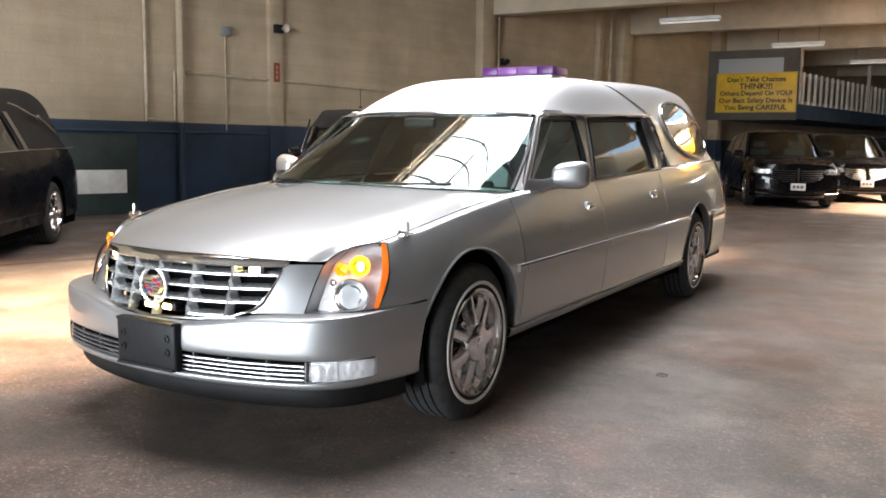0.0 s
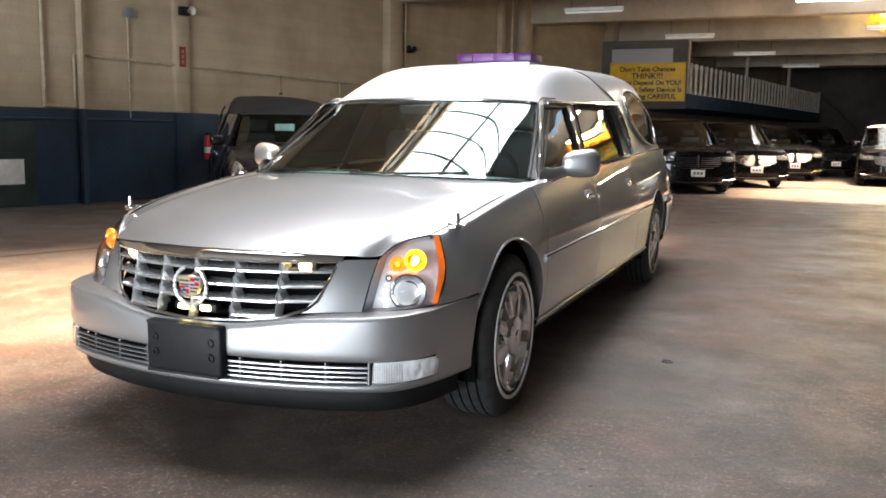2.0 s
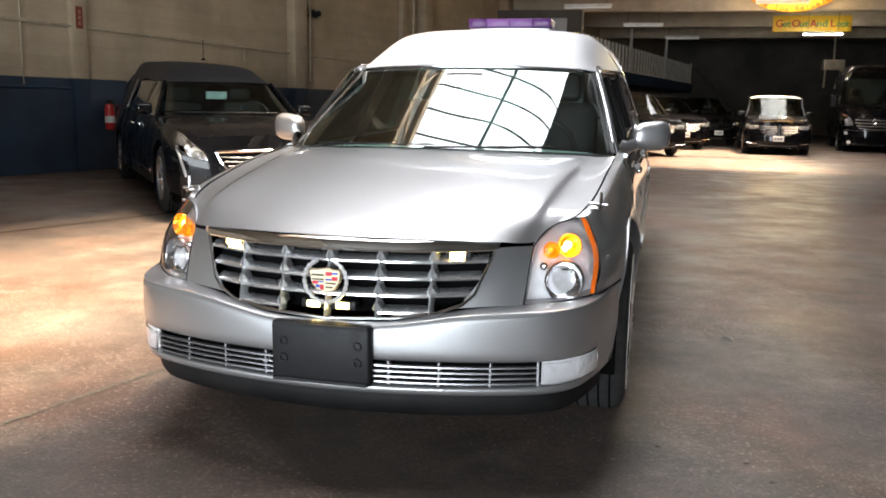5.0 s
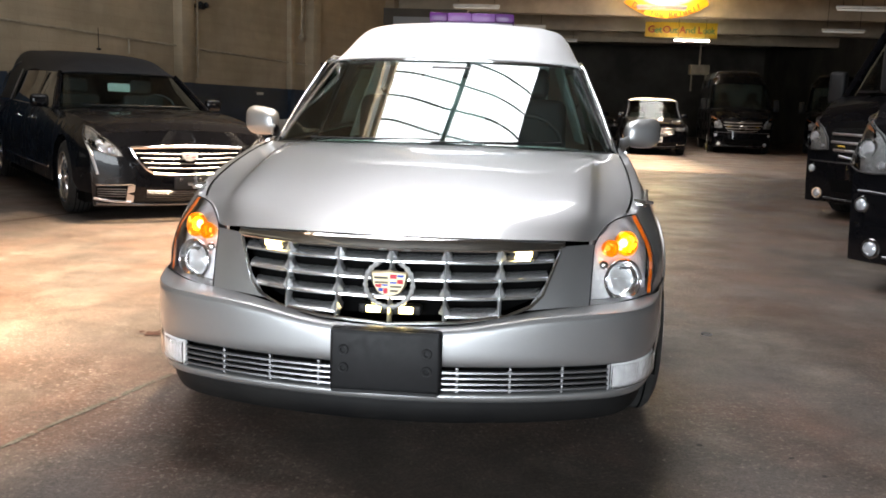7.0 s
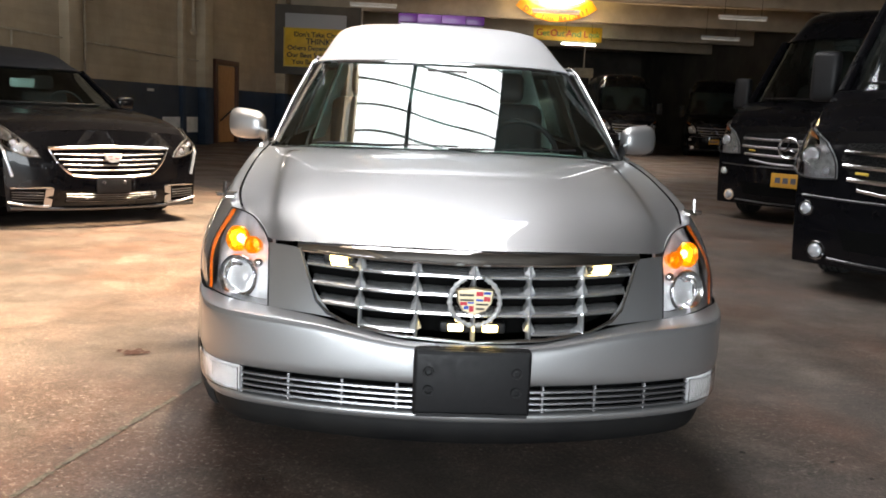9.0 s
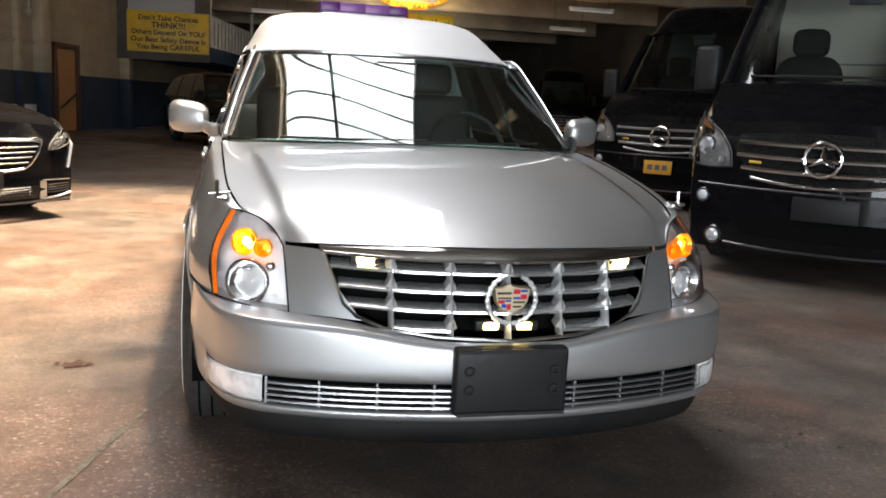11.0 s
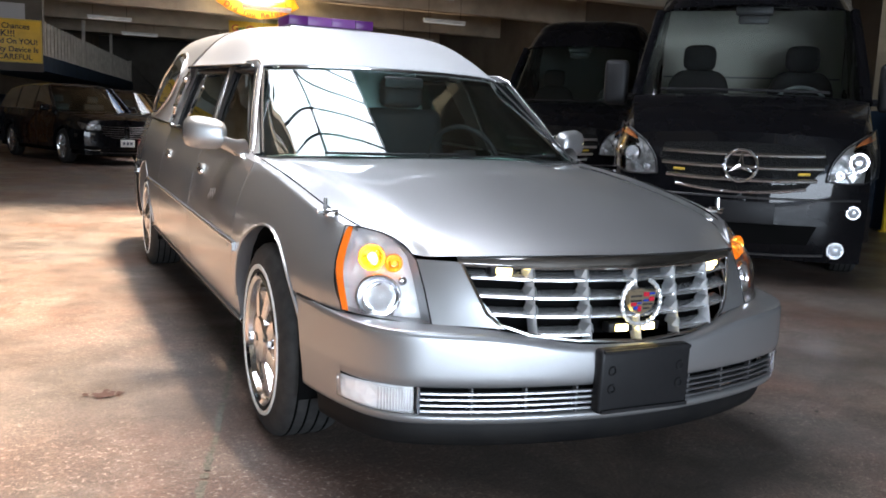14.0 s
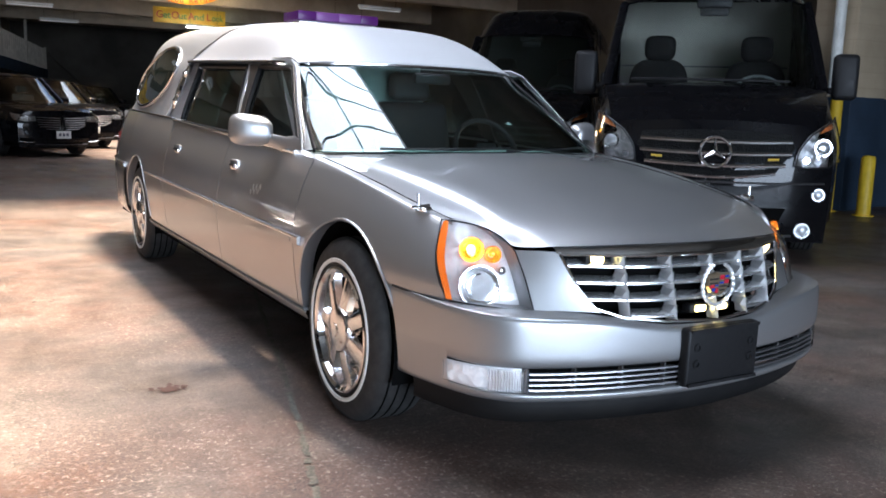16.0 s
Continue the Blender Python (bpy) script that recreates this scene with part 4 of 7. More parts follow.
# crest in a wreath
crest = part("crest_emblem", bmesh.new(), M_GOLD, grille, "shield emblem in a chrome wreath")
bm = bmesh.new()
outline = [(-.053, .033), (-.02, .035), (0, .039), (.02, .035), (.053, .033), (.048, -.004), (.032, -.027), (0, -.039), (-.032, -.027), (-.048, -.004)]
cy = grille_y(0, .626) - .026
ring = [bm.verts.new((x * .9, cy, .626 + z * .9)) for x, z in outline]
back = [bm.verts.new((x, cy + .012, .626 + z)) for x, z in outline]
bm.faces.new(ring)
for k in range(len(ring)):
    bm.faces.new((ring[k], ring[(k + 1) % len(ring)], back[(k + 1) % len(ring)], back[k]))
bmesh.ops.recalc_face_normals(bm, faces=bm.faces)
bm.to_mesh(crest.data)
bm.free()
for x0, x1, z0, z1, mat in ((-.038, -.002, .014, .021, M_INK), (-.037, -.002, .001, .007, M_INK), (.002, .020, .015, .029, M_RED), (.020, .038, .020, .028, M_BLUE),
                            (.002, .020, .001, .008, M_BLUE), (.020, .037, .001, .015, M_RED), (-.036, -.018, -.011, .0, M_RED), (-.018, -.002, -.006, .0, M_BLUE),
                            (-.027, -.014, -.022, -.011, M_BLUE), (-.014, -.002, -.028, -.011, M_RED), (.002, .033, -.010, -.004, M_INK), (.002, .024, -.022, -.016, M_INK)):
    bm = bmesh.new()
    box(bm, x0 * 1.12 + .0006, x1 * 1.12 - .0006, cy - .002, cy + .002, .626 + z0 + .0006, .626 + z1 - .0006)
    part("crest_bar", bm, mat, crest, smooth=False)
for s in (1, -1):
    bm = bmesh.new()
    pts = [(s * .067 * math.sin(a), cy + .004, .626 - .066 * math.cos(a)) for a in np.linspace(.05, 2.75, 44)]
    tube(bm, pts, .006, 8, radii=[.0048 + .0032 * math.sin(k * .75) ** 2 for k in range(44)])
    part("wreath", bm, M_UPRIGHT, crest)

# panels between grille and headlights
for s in (1, -1):
    rows = [[(.385, .172, .545), (.49, .212, .550), (.574, .255, .551)], [(.448, .215, .63), (.52, .258, .637), (.581, .299, .640)], [(.484, .258, .724), (.54, .305, .724), (.590, .352, .722)]]
    sheet("header_panel", mirror_rows(rows, s), M_SILVER, hearse, 12, 12)
    # headlights
    C = np.array(HEADLIGHT)
    C[:, :, 0] *= s
    lens = sheet("headlight", C, M_LENS, hearse, 22, 18, False, "clear headlight with amber lamp lit", .004)
    lens.visible_shadow = False
    D = C.copy()
    D[:, :, 1] += .075
    D[:, :, 0] *= .985
    sheet("reflector_housing", D, M_REFLECT, lens, 22, 18)
    edge = np.concatenate([spline(C[0], 12), spline(C[:, -1], 10)[1:], spline(C[2], 12)[::-1][1:], spline(C[:, 0], 10)[::-1][1:]])
    bm = bmesh.new()
    grid_faces(bm, [[Vector(p) for p in edge], [Vector(p) + Vector((0, .075, 0)) for p in edge]])
    part("housing_wall", bm, M_BARS, lens)
    bm = bmesh.new()
    tube(bm, [tuple(p) for p in edge], .0024, 6)
    part("lens_trim", bm, M_PLASTIC, lens)
    A = C[:, 3:, :].copy()
    A[:, :, 1] += .006
    A[:, :, 0] -= s * .003
    sheet("side_marker", [[tuple(r[0] * .40 + r[1] * .60), tuple(r[0] * .03 + r[1] * .97)] for r in A], M_AMBER, lens, 4, 12, False, "amber side marker")
    for c, r, lit in (((.692, .440, .716), .036, True), ((.640, .398, .704), .024, True), ((.684, .398, .607), .056, False)):
        c = (s * c[0], c[1], c[2])
        m = Matrix.Translation(c) @ Vector((s * .42, -.9, .08)).to_track_quat("Z", "Y").to_matrix().to_4x4()
        bm = bmesh.new()
        rows = []
        for rr, h in ((r * 1.12, .0), (r * 1.08, .012), (r, .008), (r * .8, -.018), (r * .4, -.035), (.004, -.038)):
            rows.append([m @ Vector((rr * math.cos(a), rr * math.sin(a), h)) for a in np.linspace(0, 2 * math.pi, 25)[:-1]])
        grid_faces(bm, rows, close_u=True)
        if not lit and r > .03:
            torus(bm, r * 1.14, .0035, m @ pose(0, 0, .006), 26, 6)
        bowl = part("lamp_bowl", bm, M_CHROME if not lit else M_AMBER_BOWL, lens)
        bm = bmesh.new()
        made = ball(bm, (0, 0, 0), r * (.72 if not lit else .40), (1, 1, .55), 20, 12)
        for v in made:
            v.co = m @ (v.co + Vector((0, 0, -.004 if not lit else -.012)))
        part("lamp_globe", bm, M_LENS if not lit else (M_AMBER_CORE if r > .03 else M_AMBER_LIT), lens)
    bm = bmesh.new()
    ball(bm, (s * .622, .37, .655), .014, (1, .6, 1), 14, 8)
    part("small_bulb", bm, M_CHROME, lens)

# windshield, pillars, scuttle and wipers
windshield = sheet("windshield", WINDSHIELD, M_WSGLASS, hearse, 41, 25, True, "sloping tinted windshield reflecting the skylight", .005)
windshield.visible_shadow = False
for s in (1, -1):
    e = spline(np.array(WINDSHIELD)[:, -1], 14)
    bm = bmesh.new()
    rows = []
    for k, p in enumerate(e):
        f = k / 13
        x, y, z = p
        rows.append([Vector((s * (x - .018), y - .012, z + .003)), Vector((s * (x + .004), y + .015, z + .005)), Vector((s * (x + .020 - .008 * f), y + .07, z - .001)), Vector((s * (x + .026), y + .10, z - .012))])
    grid_faces(bm, rows)
    bmesh.ops.recalc_face_normals(bm, faces=bm.faces)
    part("front_pillar", bm, M_SILVER, hearse)
    bm = bmesh.new()
    tube(bm, [(s * (x - .012), y - .004, z + .004) for x, y, z in e], .010, 6)
    part("windshield_seal", bm, M_PLASTIC, hearse)
    # wing top behind the bonnet
    rows = [[(s * .773, 1.44, .938), (s * .812, 1.45, .933)], [(s * .779, 1.60, .953), (s * .816, 1.62, .944)], [(s * .79, 1.70, .966), (s * .822, 1.70, .948)]]
    sheet("wing_corner", rows, M_SILVER, hearse, 5, 8)
scuttle = [[(x, y - .005, z - .012) for x, y, z in HOOD[-1]], [(x, y + .03, z - .006) for x, y, z in WINDSHIELD[0]]]
sheet("scuttle", scuttle, M_PLASTIC, hearse, 33, 4, True, "black plastic scuttle below the windshield")
for x0, x1, y0 in ((-.55, .02, 1.39), (-.02, .52, 1.27)):
    bm = bmesh.new()
    pts = []
    for f in np.linspace(0, 1, 14):
        x = x0 + (x1 - x0) * f
        y = np.interp(abs(x), [0, .3, .55, .7], [1.26, 1.29, 1.40, 1.55]) + .03 + .03 * f
        pts.append((x, y - .03, .978 + .010 * f))
    tube(bm, pts, .005, 6)
    part("wiper", bm, M_PLASTIC, hearse)

# white front roof cap and silver-white rear cap
sheet("roof_cap", CAP_FRONT, M_VINYL, hearse, 49, 33, True, "white vinyl raised roof cap", .012)
sheet("rear_roof_cap", CAP_REAR, M_SILVERCAP, hearse, 61, 41, True, "pale silver rear roof cap", .012)
bm = bmesh.new()
pts = spline(np.array(CAP_FRONT)[-1], 20)
pts = [(-x, y + .004, z + .002) for x, y, z in pts[:0:-1]] + [(x, y + .004, z + .002) for x, y, z in pts]
tube(bm, pts, .005, 6)
part("cap_seam", bm, M_SATIN, hearse)
bm = bmesh.new()
tube(bm, [(x, y - .01, z - .004) for x, y, z in spline(np.array([(-a, b, c) for a, b, c in WINDSHIELD[-1][:0:-1]] + WINDSHIELD[-1]), 31)], .010, 6)
part("header_moulding", bm, M_CHROME, hearse)


def glass_x(z):
    return table(z, [.93, 1.02, 1.15, 1.36, 1.42], [.803, .772, .728, .642, .634])


for s in (1, -1):
    # drip rail over the windows
    e = spline(np.array([(.645, 2.26, 1.342), (.660, 2.45, 1.352), (.672, 2.9, 1.366), (.682, 3.5, 1.387), (.690, 3.97, 1.400)]), 24)
    bm = bmesh.new()
    tube(bm, [(s * x, y, z) for x, y, z in e], .011, 6)
    part("drip_rail", bm, M_CHROME, hearse)
    # panes
    def quad(corners, name, mat, out=0.0, depth=.004, label=""):
        (ya, za), (yb, zb), (yc, zc), (yd, zd) = corners
        rows = []
        for f in np.linspace(0, 1, 6):
            row = []
            for g in np.linspace(0, 1, 6):
                y = (ya + (yd - ya) * g) * (1 - f) + (yb + (yc - yb) * g) * f
                z = (za + (zd - za) * g) * (1 - f) + (zb + (zc - zb) * g) * f
                row.append((s * (glass_x(z) + out - max(0.0, 2.3 - y) * .03), y, z))
            rows.append(row)
        return sheet(name, rows, mat, hearse, 8, 8, False, label, depth)
    quad(((1.68, .945), (2.14, 1.335), (2.66, 1.352), (2.57, .977)), "front_window", M_SIDEGLASS, -.01)
    quad(((2.64, .985), (2.84, 1.355), (3.92, 1.392), (3.88, 1.022)), "rear_window", M_SIDEGLASS, -.01)
    quad(((2.54, .97), (2.63, 1.35), (2.86, 1.357), (2.67, .985)), "centre_pillar", M_PILLAR, -.002, .02)
    quad(((3.86, 1.015), (3.90, 1.39), (4.06, 1.405), (4.24, 1.025)), "rear_pillar", M_SILVERCAP, -.001, .02)
    # painted frames round the two side windows
    for loop in ([(1.70, .95), (1.95, 1.168), (2.12, 1.312), (2.22, 1.340), (2.42, 1.345), (2.64, 1.350), (2.56, .978), (2.1, .965)],
                 [(2.66, .988), (2.75, 1.17), (2.85, 1.354), (3.4, 1.373), (3.885, 1.389), (3.865, 1.022), (3.2, 1.003)]):
        ring = []
        for (y0, z0_), (y1, z1_) in zip(loop, loop[1:] + loop[:1]):
            ring += [Vector((y0 + (y1 - y0) * f, z0_ + (z1_ - z0_) * f)) for f in np.linspace(0, 1, 7)[:-1]]
        mid_p = sum(ring, Vector((0, 0))) / len(ring)
        rows = []
        for k, p in enumerate(ring):
            d = (ring[(k + 1) % len(ring)] - ring[k - 1]).normalized()
            nrm = Vector((d.y, -d.x))
            nrm = nrm if nrm.dot(p - mid_p) > 0 else -nrm
            row = []
            for off, out in ((.0, -.016), (.002, .003), (.020, .005), (.028, -.004)):
                q = p + nrm * off
                row.append(Vector((s * (glass_x(q.y) + out - max(0.0, 2.3 - q.x) * .03), q.x, q.y)))
            rows.append(row)
        bm = bmesh.new()
        grid_faces(bm, rows + rows[:1])
        bmesh.ops.recalc_face_normals(bm, faces=bm.faces)
        part("window_frame", bm, M_SILVER, hearse)
        bm = bmesh.new()
        tube(bm, [tuple(r[3]) for r in rows + rows[:1]], .0035, 6, cap=False)
        part("frame_edge", bm, M_CHROME, hearse)
    # black seals and bright edges round the panes
    for loop in ([(1.72, .95), (2.14, 1.318), (2.63, 1.335), (2.55, .978)], [(2.66, .988), (2.84, 1.34), (3.89, 1.376), (3.86, 1.022)]):
        line = []
        for (y0, z0_), (y1, z1_) in zip(loop, loop[1:] + loop[:1]):
            line += [(y0 + (y1 - y0) * f, z0_ + (z1_ - z0_) * f) for f in np.linspace(0, 1, 9)[:-1]]
        line.append(line[0])
        bm = bmesh.new()
        tube(bm, [(s * (glass_x(z) - .002 - max(0.0, 2.3 - y) * .03), y, z) for y, z in line], .013, 6, cap=False)
        part("window_seal", bm, M_PLASTIC, hearse)
    # landau bar
    bm = bmesh.new()
    pts = [(s * (glass_x(z) + .034 + .012 * math.sin(6 * (z - 1.15))), 3.985 + .22 * (1.37 - z), z) for z in np.linspace(1.10, 1.375, 18)]
    tube(bm, pts, .012, 8, radii=[.010 + .014 * math.sin(math.pi * k / 17) + (.010 if k in (3, 14) else 0) for k in range(18)])
    part("landau_bar", bm, M_CHROME, hearse, "chrome landau bar on the rear pillar")
    # oval window in the rear cap
    def cap_x(y, z):
        base = table(z, [1.03, 1.19, 1.37, 1.545, 1.60], [.80, .748, .686, .598, .52])
        return base - table(y, [4.4, 5.05, 5.5, 5.85], [-.004, .002, .028, .085])
    def oval(r, a):
        p, q = .60 * r * math.cos(a), .200 * r * math.sin(a)
        return 4.88 + p * .996 + q * .09, 1.318 - p * .09 + q * .996
    bm = bmesh.new()
    rows = []
    for r in (.02, .35, .65, .85, 1.0):
        rows.append([Vector((s * (cap_x(*oval(r, a)) + .016), *oval(r, a))) for a in np.linspace(0, 2 * math.pi, 49)[:-1]])
    grid_faces(bm, rows, close_u=True)
    bmesh.ops.recalc_face_normals(bm, faces=bm.faces)
    ov = part("oval_window", bm, M_OVAL, hearse, "dark green oval rear window")
    for r, t, mat in ((1.0, .011, M_CHROME), (1.07, .006, M_SILVERCAP)):
        bm = bmesh.new()
        tube(bm, [(s * (cap_x(*oval(r, a)) + .014), *oval(r, a)) for a in np.linspace(0, 2 * math.pi, 57)], t, 8, cap=False)
        part("oval_frame", bm, mat, ov)
    # rear shoulder between belt and cap, tail lamp
    bm = bmesh.new()
    rows = []
    for y in np.linspace(3.70, 6.05, 26):
        xt, zt = side_top(y)
        xi = table(y, [3.7, 4.55, 5.15, 5.55, 5.84, 5.98, 6.1], [.80, .80, .79, .765, .71, .67, .62])
        rows.append([Vector((s * xt, y, zt)), Vector((s * (xt * .6 + xi * .4), y, zt + .010)), Vector((s * (xi - .02), y, zt + .014))])
    grid_faces(bm, rows)
    part("shoulder", bm, M_SILVER, hearse)
    bm = bmesh.new()
    tube(bm, [(s * (table(y, [3.7, 4.55, 5.15, 5.55, 5.84], [.805, .808, .798, .772, .715])), y, side_top(y)[1] + .012) for y in np.linspace(3.92, 5.84, 20)], .007, 6)
    part("cap_moulding", bm, M_CHROME, hearse)
    rows = [[(s * (side_x(y, z) + .006), y, z) for y in np.linspace(5.62, 6.12, 6)] for z in (.70, .76, .83, .88)]
    rows[3] = [(x, y + .05, z) for x, y, z in rows[3]]
    sheet("tail_lamp", rows, M_TAIL, hearse, 12, 8, False, "red and clear tail lamp")
    rows = [[(s * (side_w(y) + o), y, z) for y in np.linspace(5.10, 6.19, 9)] for z, o in ((.645, .0), (.63, .012), (.58, .016), (.45, .012), (.34, -.002), (.28, -.04))]
    sheet("rear_bumper", rows, M_SILVER, hearse, 16, 8)

# tail end
rows = [[(x, 6.22 - .10 * (x / .72) ** 2, z) for x in (0, .3, .55, .72)] for z in (.36, .6, .85, 1.06)]
sheet("tailgate", rows, M_SILVER, hearse, 20, 10, True)
bm = bmesh.new()
box(bm, -.78, .78, .75, 6.0, .22, .30)
part("underbody", bm, M_DARK, hearse, smooth=False)
bm = bmesh.new()
box(bm, -.55, .55, .62, 1.30, .30, .70)
part("engine_block", bm, M_DARK, hearse, smooth=False)

for s in (1, -1):
    for y in HUB_Y:
        wh = part("wheel", bmesh.new(), M_RUBBER, hearse)
        wheel(wh, s, .882, y, HUB_Z, TYRE_R)

# cabin
cab = part("dashboard", bmesh.new(), M_DASH, hearse)
bm = bmesh.new()
patch(bm, [[(0, 1.32, .93), (.35, 1.36, .93), (.62, 1.55, .92), (.72, 1.62, .91)], [(0, 1.62, .95), (.35, 1.64, .955), (.62, 1.74, .945), (.74, 1.8, .93)],
           [(0, 1.85, .92), (.35, 1.86, .93), (.62, 1.9, .92), (.76, 1.93, .90)], [(0, 1.9, .72), (.35, 1.9, .72), (.62, 1.92, .72), (.78, 1.95, .72)]], 25, 14, True)
bm.to_mesh(cab.data)
bm.free()
for p in cab.data.polygons:
    p.use_smooth = True
bm = bmesh.new()
sm = pose(.37, 2.02, .93, 62, 0, 0)
torus(bm, .185, .014, sm, 32, 8)
box(bm, -.18, .18, -.02, .02, -.015, .01, .006, sm)
box(bm, -.06, .06, -.07, .05, -.02, .018, .012, sm)
part("steering_wheel", bm, M_PLASTIC, hearse)
for s in (1, -1):
    seat = part("front_seat", bmesh.new(), M_VINYL_BLACK, hearse)
    bm = bmesh.new()
    box(bm, s * .37 - .25, s * .37 + .25, 2.28, 2.78, .48, .66, .05, segments=3)
    part("cushion", bm, M_VINYL_BLACK, seat)
    bm = bmesh.new()
    box(bm, -.24, .24, -.07, .07, 0, .60, .06, pose(s * .37, 2.76, .60, -14, 0, 0), 3)
    part("seat_back", bm, M_VINYL_BLACK, seat)
    bm = bmesh.new()
    box(bm, -.13, .13, -.045, .045, 0, .17, .04, pose(s * .37, 2.91, 1.19, -8, 0, 0), 3)
    part("headrest", bm, M_VINYL_BLACK, seat)
bm = bmesh.new()
box(bm, -.72, .72, 1.5, 5.5, .40, .44)
box(bm, -.50, .50, 3.02, 3.05, .44, 1.50)
part("cabin_floor", bm, M_DASH, hearse, smooth=False)
for s in (1, -1):
    bm = bmesh.new()
    rows = []
    for k in range(41):
        y = 3.26 + k * .016
        o = .014 * math.sin(k * 1.25)
        rows.append([Vector((s * (glass_x(z) - .06 + o), y + (.05 * (z - 1.0) if k > 20 else 0), z)) for z in (.92, 1.1, 1.25, 1.40)])
    grid_faces(bm, rows)
    part("curtain", bm, M_CURTAIN, hearse, "pale pleated curtain")
bm = bmesh.new()
box(bm, -.10, .10, 1.93, 1.97, 1.262, 1.318, .015, pose(0, 0.02, 0))
part("rear_view_mirror", bm, M_PLASTIC, hearse)

# light bar on the roof
bar = part("light_bar", bmesh.new(), M_PLASTIC, hearse, "purple emergency light bar on the roof")
bm = bmesh.new()
box(bm, -.235, .265, 3.18, 3.42, 1.626, 1.646, .006)
box(bm, -.19, -.13, 3.23, 3.37, 1.605, 1.640)
box(bm, .16, .22, 3.23, 3.37, 1.605, 1.640)
part("bar_base", bm, M_SATIN, bar)
for x0, x1, mat in ((-.245, -.132, M_PURPLE), (-.131, .0145, M_PURPLE_PALE), (.0155, .161, M_PURPLE_PALE), (.162, .275, M_PURPLE)):
    bm = bmesh.new()
    box(bm, x0, x1, 3.17, 3.43, 1.647, 1.700, .004)
    part("bar_lens", bm, mat, bar)

# ---------------------------------------------------------------- other parked vehicles
class Shell:
    """The lower body of a vehicle, nose at y = 0 towards -y; half-widths and heights along y."""

    def __init__(self, ys, w, x, z, wheels, wheel_r, sill, mid, nose, end, low=.22):
        self.w, self.x, self.z = smooth_table(ys, w), smooth_table(ys, x), smooth_table(ys, z)
        self.y0, self.y1, self.wheels, self.r, self.sill, self.mid, self.nose, self.low = ys[0], end, wheels, wheel_r, sill, mid, nose, low

    def side(self, y, z):
        w, xt, zt = self.w(y), self.x(y), self.z(y)
        if z < self.mid:
            return w - .035 * ((self.mid - z) / self.mid) ** 2
        return w - (w - xt) * ((z - self.mid) / max(.05, zt - self.mid)) ** 2.2

    def arch(self, y):
        lo = self.sill
        for cy in self.wheels:
            r = self.r * 1.17
            if abs(y - cy) < r:
                lo = max(lo, self.r + math.sqrt(r * r - (y - cy) ** 2))
        return lo

    def front_y(self, x, z):
        """The face of the nose."""
        f = min(1.0, abs(x) / self.side(self.y0, z))
        zt = self.z(self.y0)
        lean = table(z, [self.low, self.low + .12, zt * .7, zt], [.55, 1.0, .95, .70])
        return self.y0 - self.nose * (1 - f ** 2.4) * lean

    def skin(self, x, z, out=0.0):
        """The point of the nose or corner at half-width x and height z, moved out along the surface's turn."""
        lim = self.side(self.y0, z)
        if x <= lim:
            y = self.front_y(x, z)
        else:
            a, b = self.y0, 1.6
            for _ in range(24):
                c = (a + b) / 2
                a, b = (c, b) if self.side(c, z) < x else (a, c)
            y = a
        f = min(1.0, x / lim) ** 3
        return (x + out * f * .8, y - out * (1 - f * .5), z)

    def build(self, parent, mat, name="body"):
        bm = bmesh.new()
        ys = set(np.linspace(self.y0, self.y1, 40))
        for cy in self.wheels:
            for a in np.linspace(0, math.pi, 21):
                ys.add(min(self.y1, max(self.y0, cy - self.r * 1.1699 * math.cos(a))))
        ys = sorted(ys)
        for s in (1, -1):
            cols = []
            for y in ys:
                lo, hi = self.arch(y), self.z(y)
                col = [Vector((s * (self.side(y, lo) - .06), y, lo + .01))]
                col += [Vector((s * self.side(y, z), y, z)) for z in (lo + (hi - lo) * f for f in np.linspace(0, 1, 10))]
                col += [Vector((s * self.x(y) * f, y, self.z(y) + .035 * (1 - f * f))) for f in (.93, .8, .6, .3, 0)]
                cols.append(col)
            grid_faces(bm, cols)
        zt = self.z(self.y0)
        rows = []
        for z in np.linspace(self.low, zt, 12):
            rows.append([Vector((f * self.side(self.y0, z), self.front_y(f * self.side(self.y0, z), z), z + .035 * (1 - f * f) * max(0, (z - zt + .1) / .1))) for f in np.linspace(-1, 1, 25)])
        grid_faces(bm, rows)
        rows = []
        for z in np.linspace(self.sill, self.z(self.y1), 6):
            rows.append([Vector((f * self.side(self.y1, z), self.y1 + .05 * (1 - f * f), z)) for f in np.linspace(-1, 1, 9)])
        grid_faces(bm, rows)
        bmesh.ops.remove_doubles(bm, verts=bm.verts, dist=.0005)
        bmesh.ops.recalc_face_normals(bm, faces=bm.faces)
        body = part(name, bm, mat, parent)
        for s in (1, -1):
            for cy in self.wheels:
                bm = bmesh.new()
                r = self.r * 1.18
                grid_faces(bm, [[Vector((s * x, cy - r * math.cos(a), self.r + r * math.sin(a))) for a in np.linspace(-.3, math.pi + .3, 18)] for x in (self.side(cy, self.r * 2) - .05, self.side(cy, self.r * 2) - .35)])
                part("wheel_well", bm, M_DARK, body)
        bm = bmesh.new()
        box(bm, -self.w(self.y1 / 2) + .1, self.w(self.y1 / 2) - .1, self.y0 + .25, self.y1 - .1, self.low + .01, self.sill + .06)
        part("underbody", bm, M_DARK, body, smooth=False)
        return body

